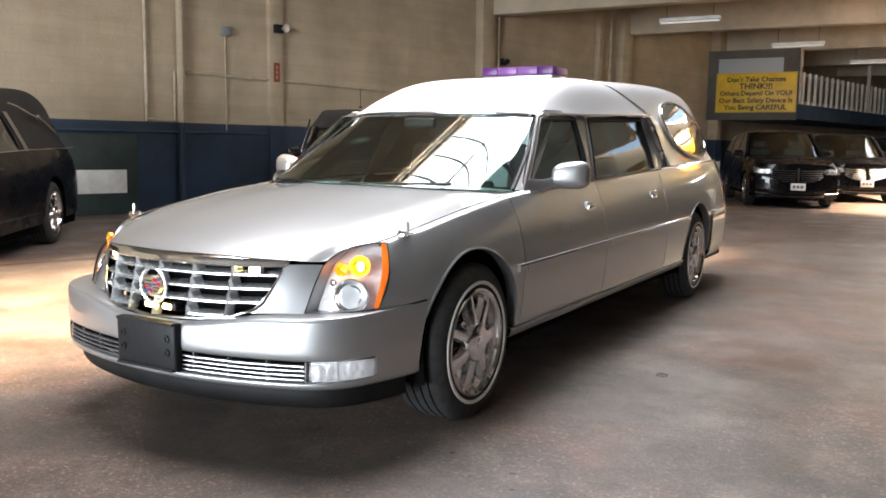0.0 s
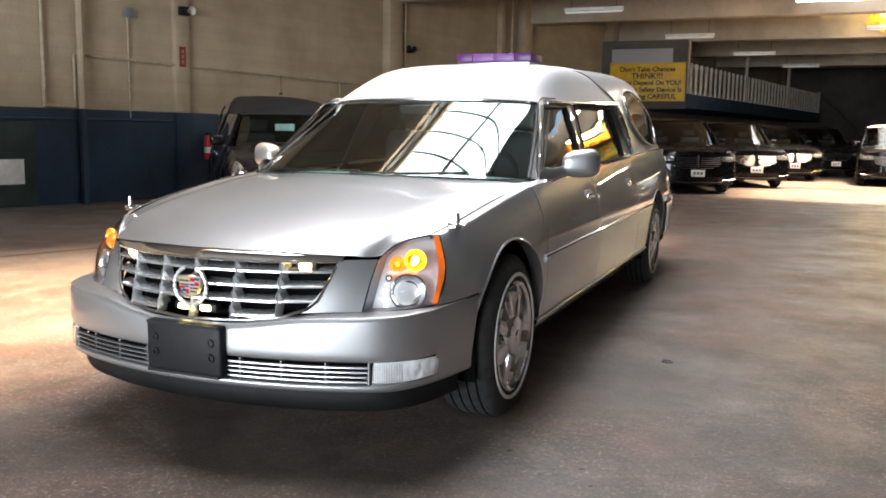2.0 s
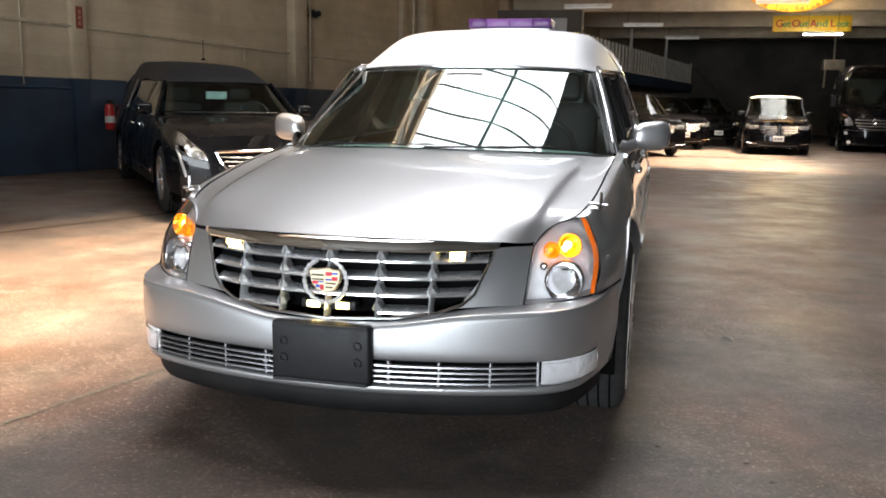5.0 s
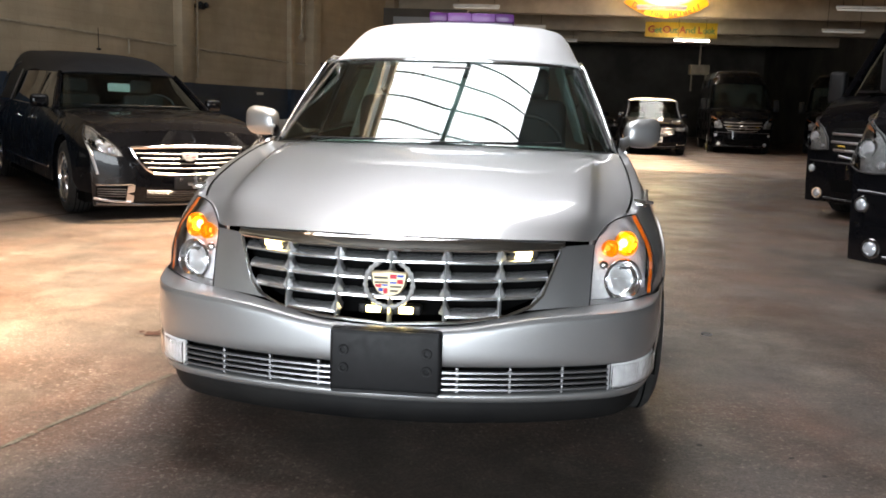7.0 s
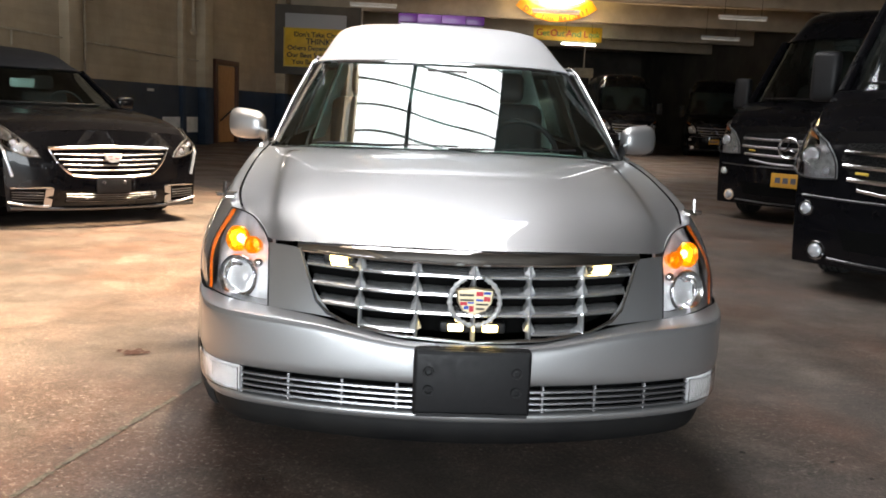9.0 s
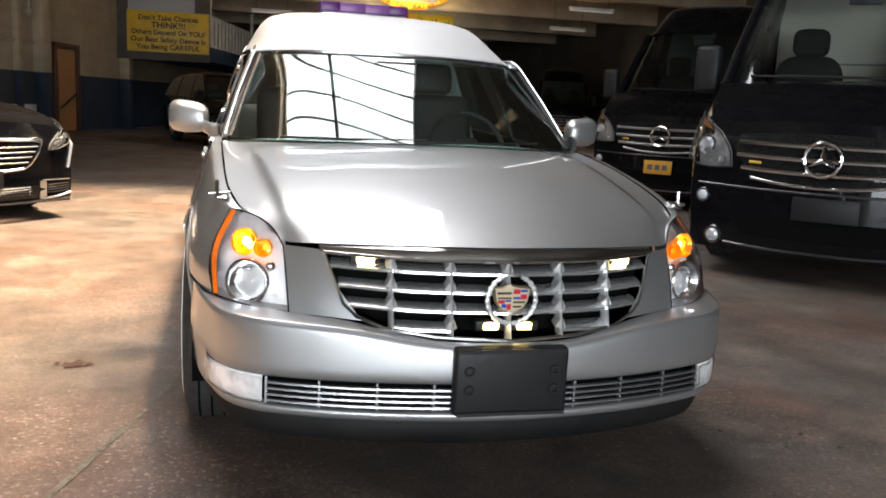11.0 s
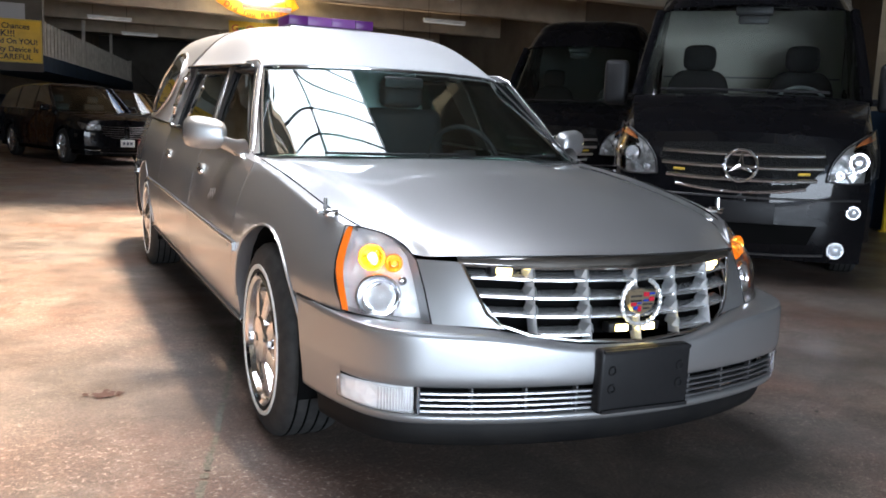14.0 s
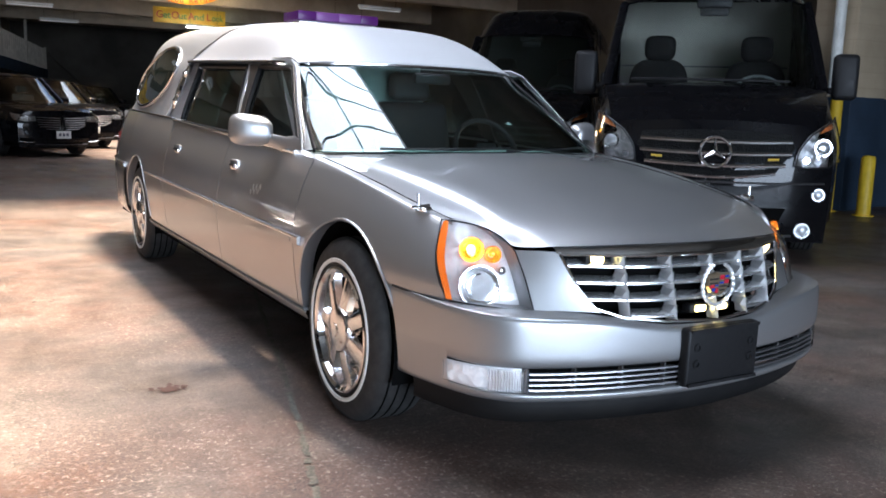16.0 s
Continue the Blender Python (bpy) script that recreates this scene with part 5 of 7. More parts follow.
    def put_wheels(self, parent, white=False, rim_mat=None, spokes=9, rim=None):
        for s in (1, -1):
            for cy in self.wheels:
                wh = part("wheel", bmesh.new(), M_RUBBER, parent)
                wheel(wh, s, self.side(cy, self.r) - .012, cy, self.r, self.r, white, spokes, rim_mat, .22, rim or self.r * .68)

    def band(self, name, mat, parent, outline, depth=.02, out=.004, label="", n=24):
        """A shaped piece lying on the nose: outline is rows of (x, z), each row from one side to the other."""
        bm = bmesh.new()
        rows = []
        for row in outline:
            pts = spline(np.array(row), n)
            rows.append([(float(x), float(z)) for x, z in pts])
        grid_faces(bm, [[Vector((x, self.front_y(x, z) - out, z)) for x, z in r] for r in rows])
        thicken(bm, depth)
        return part(name, bm, mat, parent, label)

    def line(self, name, mat, parent, pts, r=.01, out=.006, label="", n=24):
        bm = bmesh.new()
        tube(bm, [(float(x), self.front_y(float(x), float(z)) - out, float(z)) for x, z in spline(np.array(pts), n)], r, 6)
        return part(name, bm, mat, parent, label)


def flip_x(rows):
    return [[(-x, *rest) for x, *rest in r] for r in rows]


def lamp_unit(sh, parent, s, rows, wrap=.0, amber=None, bowls=()):
    """A headlight on the corner of a nose: rows of (x, y, z)."""
    mx = Vector((s, 1, 1))
    on = lambda x, z, o: tuple(a * b for a, b in zip(sh.skin(x, z, o), mx))
    C = [[on(x, z, .030) for x, y, z in r] for r in rows]
    lens = sheet("headlight", C, M_LENS, parent, 14, 8, False, "clear headlight", .003)
    sheet("reflector", [[on(x, z, .004) for x, y, z in r] for r in rows], M_LAMPBOWL, lens, 14, 8)
    e = np.concatenate([spline(np.array(C[0]), 10), spline(np.array(C)[:, -1], 6)[1:], spline(np.array(C[-1]), 10)[::-1][1:], spline(np.array(C)[:, 0], 6)[::-1][1:]])
    bm = bmesh.new()
    tube(bm, [tuple(p) for p in e], .006, 6)
    part("lens_trim", bm, M_PLASTIC, lens)
    for (x, y, z), r in bowls:
        bm = bmesh.new()
        m = Matrix.Translation(on(x, z, .012)) @ Vector((s * .2, -1, .05)).to_track_quat("Z", "Y").to_matrix().to_4x4()
        torus(bm, r, r * .18, m, 20, 6)
        part("lamp_ring", bm, M_CHROME, lens)
        bm = bmesh.new()
        for v in ball(bm, (0, 0, 0), r * .8, (1, 1, .22), 16, 8):
            v.co = m @ v.co
        part("lamp_globe", bm, M_GLOBE, lens)
    if amber:
        sheet("turn_signal", [[on(x, z, .018) for x, y, z in r] for r in amber], M_AMBER_DULL, lens, 8, 5, False, "dull amber turn signal")
    return lens


def pane(name, rows, mat, parent, nu=16, nv=8, mirror=False, label=""):
    ob = sheet(name, rows, mat, parent, nu, nv, mirror, label, .004)
    ob.visible_shadow = False
    return ob


def heading(x, y, fx, fy, k=1.0):
    """A pose for a vehicle whose nose is at (x, y), looking along (fx, fy), made k times as large."""
    return pose(x, y, 0, 0, 0, math.degrees(math.atan2(fy, fx)) + 90) @ Matrix.Scale(k, 4)


def cushion(bm, c, half):
    """A stuffed block with softly squared corners."""
    for v in ball(bm, (0, 0, 0), 1.0, (1, 1, 1), 24, 16):
        v.co = Vector([c[k] + half[k] * math.copysign(abs(v.co[k]) ** .55, v.co[k]) for k in range(3)])


def plate(sh, parent, x, z, mat, w=.30, h=.15, y=None):
    yy = sh.front_y(x, z) - .02 if y is None else y
    bm = bmesh.new()
    box(bm, x - w / 2, x + w / 2, yy - .006, yy + .012, z - h / 2, z + h / 2, .004)
    pl = part("number_plate", bm, mat, parent, "number plate")
    if mat is not M_PLASTIC:
        for k in range(3):
            bm = bmesh.new()
            a = x - w * .36 + k * w * .26
            box(bm, a, a + w * .18, yy - .009, yy - .004, z - h * .2, z + h * .2)
            part("plate_bar", bm, M_GREYBAR, pl, smooth=False)
    return pl


# -- black hearses
def black_hearse(label, m):
    t = thing("black_hearse", label, "hearse", m, "black hearses by the wall")
    sh = Shell([0, .15, .35, .7, 1.2, 1.6, 3.0, 5.2, 6.0, 6.35], [.84, .88, .90, .92, .93, .935, .94, .94, .91, .86], [.70, .74, .77, .80, .82, .84, .85, .85, .82, .76],
               [.80, .85, .89, .93, .97, .99, 1.02, 1.07, 1.07, 1.05], (.86, 5.12), .35, .27, .60, .17, 6.35, .15)
    sh.build(t, M_BLACK)
    sh.put_wheels(t, False, M_CHROME, 9)
    ws = [[(0, 1.28, 1.0), (.35, 1.33, 1.0), (.65, 1.52, .99), (.78, 1.72, .985)], [(0, 1.70, 1.20), (.32, 1.73, 1.20), (.58, 1.88, 1.19), (.70, 2.03, 1.18)], [(0, 2.12, 1.39), (.28, 2.14, 1.39), (.50, 2.23, 1.385), (.62, 2.33, 1.375)]]
    pane("windshield", ws, M_GLASS, t, 30, 14, True, "tinted windshield")
    cap = [[(0, 2.09, 1.395), (.28, 2.11, 1.395), (.50, 2.20, 1.39), (.64, 2.32, 1.38)], [(0, 2.35, 1.50), (.27, 2.37, 1.50), (.48, 2.44, 1.48), (.66, 2.5, 1.385)],
           [(0, 2.9, 1.61), (.29, 2.9, 1.605), (.51, 2.9, 1.56), (.68, 2.9, 1.40)], [(0, 4.2, 1.69), (.30, 4.2, 1.68), (.54, 4.2, 1.62), (.70, 4.1, 1.42)],
           [(0, 5.5, 1.745), (.30, 5.5, 1.735), (.55, 5.5, 1.66), (.75, 5.45, 1.09)], [(0, 6.15, 1.69), (.29, 6.15, 1.68), (.53, 6.12, 1.60), (.72, 6.1, 1.085)], [(0, 6.38, 1.58), (.28, 6.38, 1.57), (.50, 6.35, 1.48), (.69, 6.28, 1.083)], [(0, 6.44, 1.09), (.26, 6.44, 1.09), (.46, 6.41, 1.09), (.66, 6.34, 1.08)]]
    sheet("vinyl_roof", cap, M_VINYL_BLACK, t, 33, 40, True, "black vinyl raised roof", .012)
    for s in (1, -1):
        side = [[(s * .835, 1.72, .99), (s * .845, 2.4, 1.0), (s * .85, 3.2, 1.02), (s * .85, 4.3, 1.05)], [(s * .74, 2.06, 1.20), (s * .76, 2.4, 1.21), (s * .765, 3.2, 1.22), (s * .77, 4.3, 1.23)], [(s * .64, 2.34, 1.375), (s * .67, 2.5, 1.385), (s * .69, 3.2, 1.405), (s * .70, 4.12, 1.42)]]
        pane("side_window", side, M_DARKGLASS, t, 20, 8)
        for y0, y1 in ((2.62, 2.74), (3.55, 3.63)):
            sheet("door_pillar", [[(s * .85, y0, 1.0), (s * .852, y1, 1.0)], [(s * .77, y0, 1.21), (s * .772, y1, 1.21)], [(s * .693, y0, 1.39), (s * .695, y1, 1.39)]], M_BLACK, t, 4, 8)
        e = spline(np.array([(.805, 1.66, .985), (.72, 2.0, 1.18), (.635, 2.33, 1.375)]), 12)
        bm = bmesh.new()
        tube(bm, [(s * x, y, z) for x, y, z in e], .028, 8)
        part("front_pillar", bm, M_BLACK, t)
        bm = bmesh.new()
        tube(bm, [(s * .858, y, z) for y, z in ((1.75, .995), (3.0, 1.02), (4.4, 1.055), (6.2, 1.068))], .008, 6)
        part("belt_trim", bm, M_CHROME, t)
        bm = bmesh.new()
        tube(bm, [(s * (.945 - .01 * abs(y - 3)), y, .40) for y in np.linspace(1.5, 4.6, 10)], .012, 6)
        part("sill_trim", bm, M_CHROME, t)
        sheet("rear_panel", [[(s * .852, 4.2, 1.05), (s * .845, 5.4, 1.072), (s * .76, 6.28, 1.068)], [(s * .80, 4.2, 1.2), (s * .785, 5.4, 1.2), (s * .71, 6.25, 1.15)], [(s * .705, 4.1, 1.42), (s * .69, 5.4, 1.45), (s * .60, 6.22, 1.42)]], M_VINYL_BLACK, t, 12, 8)
        bm = bmesh.new()
        pts = [(s * (.872 - .33 * (z - 1.08) - .10 * max(0.0, (y - 5.3) / .8)), y, z) for y, z in ((4.32, 1.53), (4.60, 1.50), (4.95, 1.43), (5.25, 1.385), (5.6, 1.31), (6.10, 1.20))]
        tube(bm, [tuple(p) for p in spline(np.array(pts), 18)], .012, 6)
        bar_ob = part("landau_bar", bm, M_CHROME, t, "chrome landau bar")
        bm = bmesh.new()
        ball(bm, (s * .775, 5.12, 1.405), .034, (.6, 1.5, 1), 14, 8)
        part("bar_boss", bm, M_CHROME, bar_ob)
        sheet("pillar_trim", [[(s * .865, 4.36, 1.05), (s * .866, 4.47, 1.05)], [(s * .80, 4.26, 1.24), (s * .802, 4.36, 1.24)], [(s * .725, 4.16, 1.44), (s * .727, 4.25, 1.44)]], M_SATIN, t, 4, 8, False, "bright wide pillar trim", .006)
        bm = bmesh.new()
        box(bm, .84, 1.02, 1.82, 1.92, 1.0, 1.13, .035, segments=3)
        for v in bm.verts:
            v.co.x *= s
        bmesh.ops.recalc_face_normals(bm, faces=bm.faces)
        part("wing_mirror", bm, M_BLACK, t)
        for y in (2.5, 3.45):
            bm = bmesh.new()
            box(bm, s * .915 - .012, s * .915 + .012, y - .09, y + .09, .865, .89, .006)
            part("door_handle", bm, M_CHROME, t)
        # tall headlight with a chrome spear
        rows = [[(.575, -.02, .60), (.68, .02, .615), (.775, .10, .66), (.835, .18, .72)], [(.60, .02, .655), (.695, .08, .685), (.775, .16, .745), (.825, .26, .79)], [(.655, .10, .71), (.72, .20, .77), (.765, .32, .83), (.79, .42, .86)]]
        lamp_unit(sh, t, s, rows, 0, None, (((.665, .05, .658), .03), ((.755, .14, .72), .03)))
        bm = bmesh.new()
        tube(bm, [tuple(a * b for a, b in zip(sh.skin(x, z, .012), (s, 1, 1))) for x, z in ((.775, .44), (.80, .54), (.825, .64), (.838, .72))], .014, 8)
        part("light_strip", bm, M_GLOBE, t, "slim upright clear light strip")
        sh.band("fog_recess", M_DARK, t, [[(s * .56, .215), (s * .68, .222), (s * .80, .24)], [(s * .54, .33), (s * .68, .33), (s * .80, .325)]], .01, .006, n=10)
        for k in range(4):
            sh.line("fog_bar", M_DARKBAR, t, [(s * .56, .24 + k * .022), (s * .68, .243 + k * .022), (s * .79, .25 + k * .020)], .005, .012, n=8)
        sh.band("fog_surround", M_SATIN, t, [[(s * .50, .185), (s * .53, .19), (s * .56, .20)], [(s * .485, .34), (s * .515, .34), (s * .545, .335)]], .01, .014, n=6)
        sh.line("fog_trim", M_CHROME, t, [(s * .80, .345), (s * .66, .348), (s * .50, .35)], .007, .014)
        sh.line("fog_trim", M_SATIN, t, [(s * .82, .225), (s * .68, .200), (s * .52, .188)], .012, .014)
        bm = bmesh.new()
        box(bm, s * .865 - .012, s * .865 + .012, .30, .40, .50, .53, .004)
        part("side_marker", bm, M_AMBER_DULL, t)
    # wide bright grille
    g = sh.band("grille", M_DARK, t, [[(-.33, .455), (0, .435), (.33, .455)], [(-.515, .672), (0, .682), (.515, .672)]], .012, .002, "bright horizontal bar grille")
    sh.line("grille_frame", M_CHROME, g, [(-.515, .676), (-.255, .686), (0, .690), (.255, .686), (.515, .676)], .016, .012)
    sh.line("grille_frame", M_CHROME, g, [(-.33, .450), (-.165, .435), (0, .429), (.165, .435), (.33, .450)], .013, .012)
    for s in (1, -1):
        sh.line("grille_frame", M_CHROME, g, [(s * .515, .679), (s * .465, .58), (s * .395, .495), (s * .33, .450)], .013, .012)
    for k in range(4):
        z = .495 + k * .043
        w = .375 + k * .033
        sh.line("grille_bar", M_DARKBAR, g, [(-w, z + .006), (-w / 2, z), (0, z - .002), (w / 2, z), (w, z + .006)], .008, .014)
    bm = bmesh.new()
    y = sh.front_y(0, .58) - .035
    outline = [(-.075, .032), (0, .036), (.075, .032), (.060, -.012), (.03, -.032), (0, -.036), (-.03, -.032), (-.060, -.012)]
    ring = [bm.verts.new((a, y, .60 + b)) for a, b in outline]
    back = [bm.verts.new((a * 1.1, y + .02, .60 + b * 1.1)) for a, b in outline]
    bm.faces.new(ring)
    for k in range(len(ring)):
        bm.faces.new((ring[k], ring[(k + 1) % len(ring)], back[(k + 1) % len(ring)], back[k]))
    bmesh.ops.recalc_face_normals(bm, faces=bm.faces)
    em = part("emblem", bm, M_WHITE, g, "chrome shield emblem")
    for a0, a1, b0, b1, mat in ((-.045, -.012, .012, .018, M_RED), (.012, .045, -.006, .0, M_RED), (-.04, -.01, -.012, -.006, M_GOLD)):
        bm = bmesh.new()
        box(bm, a0, a1, y - .003, y + .001, .60 + b0, .60 + b1)
        part("emblem_bar", bm, mat, em, smooth=False)
    plate(sh, t, 0, .37, M_PLASTIC, .30, .14)
    bm = bmesh.new()
    for a in (-.09, .09):
        torus(bm, .012, .005, pose(a, sh.front_y(0, .37) - .03, .39, 90, 0, 0), 12, 6)
    part("plate_screws", bm, M_CHROME, t)
    sh.band("lower_intake", M_DARK, t, [[(-.40, .225), (0, .215), (.40, .225)], [(-.38, .31), (0, .30), (.38, .31)]], .01, .004)
    for k in range(4):
        sh.line("intake_bar", M_DARKBAR, t, [(-.39, .235 + k * .02), (0, .225 + k * .02), (.39, .235 + k * .02)], .005, .010)
    sh.line("chin_trim", M_DARKBAR, t, [(-.80, .175), (-.45, .165), (0, .16), (.45, .165), (.80, .175)], .014, .012, "dark glossy chin trim")
    # cabin
    sheet("dashboard", [[(0, 1.4, .98), (.4, 1.45, .98), (.7, 1.7, .97)], [(0, 1.75, 1.0), (.4, 1.78, 1.0), (.72, 1.9, .98)], [(0, 1.95, .9), (.4, 1.95, .9), (.74, 2.0, .9)]], M_CABIN, t, 16, 8, True)
    bm = bmesh.new()
    torus(bm, .18, .014, pose(.37, 2.05, 1.0, 62, 0, 0), 24, 6)
    part("steering_wheel", bm, M_CABIN, t)
    for s in (1, -1):
        bm = bmesh.new()
        box(bm, s * .37 - .24, s * .37 + .24, 2.7, 2.85, .6, 1.15, .05)
        box(bm, s * .37 - .13, s * .37 + .13, 2.82, 2.92, 1.17, 1.33, .04)
        part("front_seat", bm, M_CABIN, t)
    bm = bmesh.new()
    box(bm, -.22, .02, 1.95, 1.97, 1.18, 1.27, .01)
    part("sun_visor", bm, M_CURTAIN, t, "pale folded card behind the windshield")
    bm = bmesh.new()
    tube(bm, [(0, 3.3, 1.70), (0, 3.32, 1.95)], .004, 6)
    ball(bm, (0, 3.3, 1.70), .03, (1, 1, .5), 10, 6)
    part("aerial", bm, M_PLASTIC, t)
    for x0, x1 in ((-.6, -.02), (-.05, .5)):
        bm = bmesh.new()
        tube(bm, [(x, 1.36 + .28 * x * x, 1.035) for x in np.linspace(x0, x1, 10)], .008, 6)
        part("wiper", bm, M_PLASTIC, t)
    return t


# -- tall black vans
def tall_van(label, m, bright=True, group="black vans"):
    t = thing("passenger_van", label, "van", m, group)
    sh = Shell([0, .10, .25, .5, .85, 1.4, 3.0, 5.0, 6.2], [.90, .94, .965, .985, .99, .995, .995, .995, .98], [.80, .83, .86, .89, .93, .95, .955, .955, .94],
               [1.10, 1.17, 1.25, 1.34, 1.42, 1.43, 1.43, 1.43, 1.43], (1.02, 4.7), .355, .36, .80, .20, 6.2, .20)
    sh.build(t, M_BLACK)
    sh.put_wheels(t, False, M_STEEL, 6)
    ws = [[(0, .62, 1.44), (.45, .66, 1.435), (.75, .76, 1.42), (.885, .90, 1.41)], [(0, 1.02, 1.85), (.43, 1.06, 1.845), (.71, 1.15, 1.835), (.85, 1.30, 1.82)], [(0, 1.38, 2.25), (.40, 1.42, 2.245), (.66, 1.50, 2.235), (.80, 1.64, 2.22)]]
    pane("windshield", ws, M_VANGLASS if bright else M_WSGLASS, t, 30, 16, True, "large raked windshield")
    cap = [[(0, 1.36, 2.26), (.40, 1.40, 2.255), (.66, 1.48, 2.245), (.83, 1.64, 2.22)], [(0, 1.62, 2.50), (.40, 1.65, 2.49), (.64, 1.74, 2.46), (.83, 1.9, 2.30)], [(0, 2.1, 2.68), (.40, 2.1, 2.67), (.66, 2.15, 2.62), (.84, 2.2, 2.40)],
           [(0, 3.2, 2.74), (.42, 3.2, 2.73), (.70, 3.2, 2.68), (.86, 3.2, 2.42)], [(0, 6.1, 2.72), (.42, 6.1, 2.71), (.70, 6.1, 2.66), (.86, 6.1, 2.42)], [(0, 6.25, 2.4), (.42, 6.25, 2.4), (.70, 6.25, 2.4), (.85, 6.25, 2.38)]]
    sheet("high_roof", cap, M_BLACK, t, 33, 40, True, "", .012)
    sheet("rear_wall", [[(0, 6.24, 1.4), (.5, 6.24, 1.4), (.94, 6.2, 1.4)], [(0, 6.25, 2.42), (.45, 6.25, 2.42), (.85, 6.22, 2.42)]], M_BLACK, t, 10, 6, True)
    for s in (1, -1):
        sheet("upper_side", [[(s * .95, .98, 1.42), (s * .957, 2.5, 1.43), (s * .957, 4.5, 1.43), (s * .94, 6.2, 1.43)], [(s * .90, 1.35, 1.85), (s * .915, 2.5, 1.9), (s * .915, 4.5, 1.9), (s * .90, 6.2, 1.9)], [(s * .835, 1.68, 2.24), (s * .85, 2.5, 2.40), (s * .86, 4.5, 2.42), (s * .85, 6.22, 2.42)]], M_BLACK, t, 24, 10)
        pane("side_window", [[(s * .957, 1.14, 1.44), (s * .962, 1.9, 1.45)], [(s * .915, 1.50, 1.85), (s * .922, 1.95, 1.87)], [(s * .875, 1.74, 2.13), (s * .880, 2.0, 2.15)]], M_DARKGLASS, t, 8, 8)
        pane("side_window", [[(s * .966, 2.15, 1.45), (s * .966, 4.0, 1.45), (s * .955, 6.0, 1.45)], [(s * .925, 2.15, 1.87), (s * .925, 4.0, 1.87), (s * .915, 6.0, 1.87)], [(s * .885, 2.15, 2.18), (s * .885, 4.0, 2.2), (s * .875, 6.0, 2.2)]], M_DARKGLASS, t, 14, 8)
        e = spline(np.array([(.905, .86, 1.40), (.868, 1.27, 1.82), (.815, 1.62, 2.22)]), 12)
        bm = bmesh.new()
        tube(bm, [(s * (x + .02), y + .02, z) for x, y, z in e], .045, 8)
        part("front_pillar", bm, M_BLACK, t)
        # big mirrors on arms
        bm = bmesh.new()
        box(bm, 1.03, 1.24, 1.06, 1.20, 1.34, 1.74, .045, segments=3)
        for v in bm.verts:
            v.co.x *= s
        bmesh.ops.recalc_face_normals(bm, faces=bm.faces)
        mi = part("wing_mirror", bm, M_PLASTIC, t, "large black plastic wing mirror")
        bm = bmesh.new()
        tube(bm, [(s * .95, 1.15, 1.42), (s * 1.05, 1.13, 1.42)], .03, 8)
        part("mirror_arm", bm, M_PLASTIC, mi)
        rows = [[(.60, -.05, .80), (.72, .0, .79), (.84, .08, .80), (.93, .20, .84)], [(.62, -.03, .92), (.74, .03, .94), (.85, .12, .96), (.945, .26, 1.0)], [(.70, .06, 1.04), (.78, .12, 1.10), (.86, .22, 1.15), (.93, .36, 1.19)]]
        lamp_unit(sh, t, s, rows, 0, [[(.76, .055, 1.05), (.86, .15, 1.09), (.925, .25, 1.12)], [(.80, .12, 1.10), (.87, .21, 1.145), (.925, .33, 1.175)]], (((.80, .06, .945), .062), ((.68, -.02, .845), .025)))
        # bumper lamps
        for x, z, r, mat in ((.70, .30, .055, M_CHROME), (.80, .58, .045, M_CHROME)):
            bm = bmesh.new()
            mm = Matrix.Translation((s * x, sh.front_y(x, z) - .012, z)) @ Vector((s * .15, -1, 0)).to_track_quat("Z", "Y").to_matrix().to_4x4()
            torus(bm, r, r * .22, mm, 20, 6)
            fl = part("fog_lamp", bm, mat, t, "round chrome fog lamp")
            bm = bmesh.new()
            for v in ball(bm, (0, 0, 0), r * .8, (1, 1, .5), 16, 8):
                v.co = mm @ v.co
            part("fog_glass", bm, M_GLOBE, fl)
    # bonnet edge, grille, star
    g = sh.band("grille", M_MESH, t, [[(-.46, .74), (0, .70), (.46, .74)], [(-.60, .93), (0, .92), (.60, .93)], [(-.56, 1.04), (0, 1.06), (.56, 1.04)]], .012, .004, "black mesh grille with bright bars")
    for z, w, d in ((.80, .53, .012), (.89, .57, .010), (.98, .57, .008)):
        sh.line("grille_bar", M_CHROME if bright else M_SATIN, g, [(-w, z), (-w / 2, z - d), (0, z - d * 1.2), (w / 2, z - d), (w, z)], .016, .014)
    sh.line("grille_lip", M_CHROME if bright else M_SATIN, g, [(-.46, .735), (-.23, .705), (0, .695), (.23, .705), (.46, .735)], .012, .012)
    bm = bmesh.new()
    sm = Matrix.Translation((0, sh.front_y(0, .89) - .045, .89)) @ Matrix.Rotation(math.pi / 2, 4, "X")
    torus(bm, .115, .014, sm, 32, 8)
    for k in range(3):
        a = math.pi / 2 + k * 2 * math.pi / 3
        d, e = Vector((math.cos(a), math.sin(a), 0)), Vector((-math.sin(a), math.cos(a), 0))
        c = [bm.verts.new(sm @ p) for p in (d * .112, e * .020 + d * .012, Vector((0, 0, .02)), -e * .020 + d * .012)]
        bm.faces.new((c[0], c[1], c[2]))
        bm.faces.new((c[0], c[2], c[3]))
    bmesh.ops.recalc_face_normals(bm, faces=bm.faces)
    part("round_emblem", bm, M_CHROME, g, "round chrome emblem")
    # bumper
    sh.band("bumper_step", M_BLACK, t, [[(-.78, .60), (0, .59), (.78, .60)], [(-.76, .655), (0, .65), (.76, .655)]], .02, .012)
    sh.line("bumper_trim", M_DARKBAR, t, [(-.84, .67), (-.4, .66), (0, .658), (.4, .66), (.84, .67)], .008, .014)
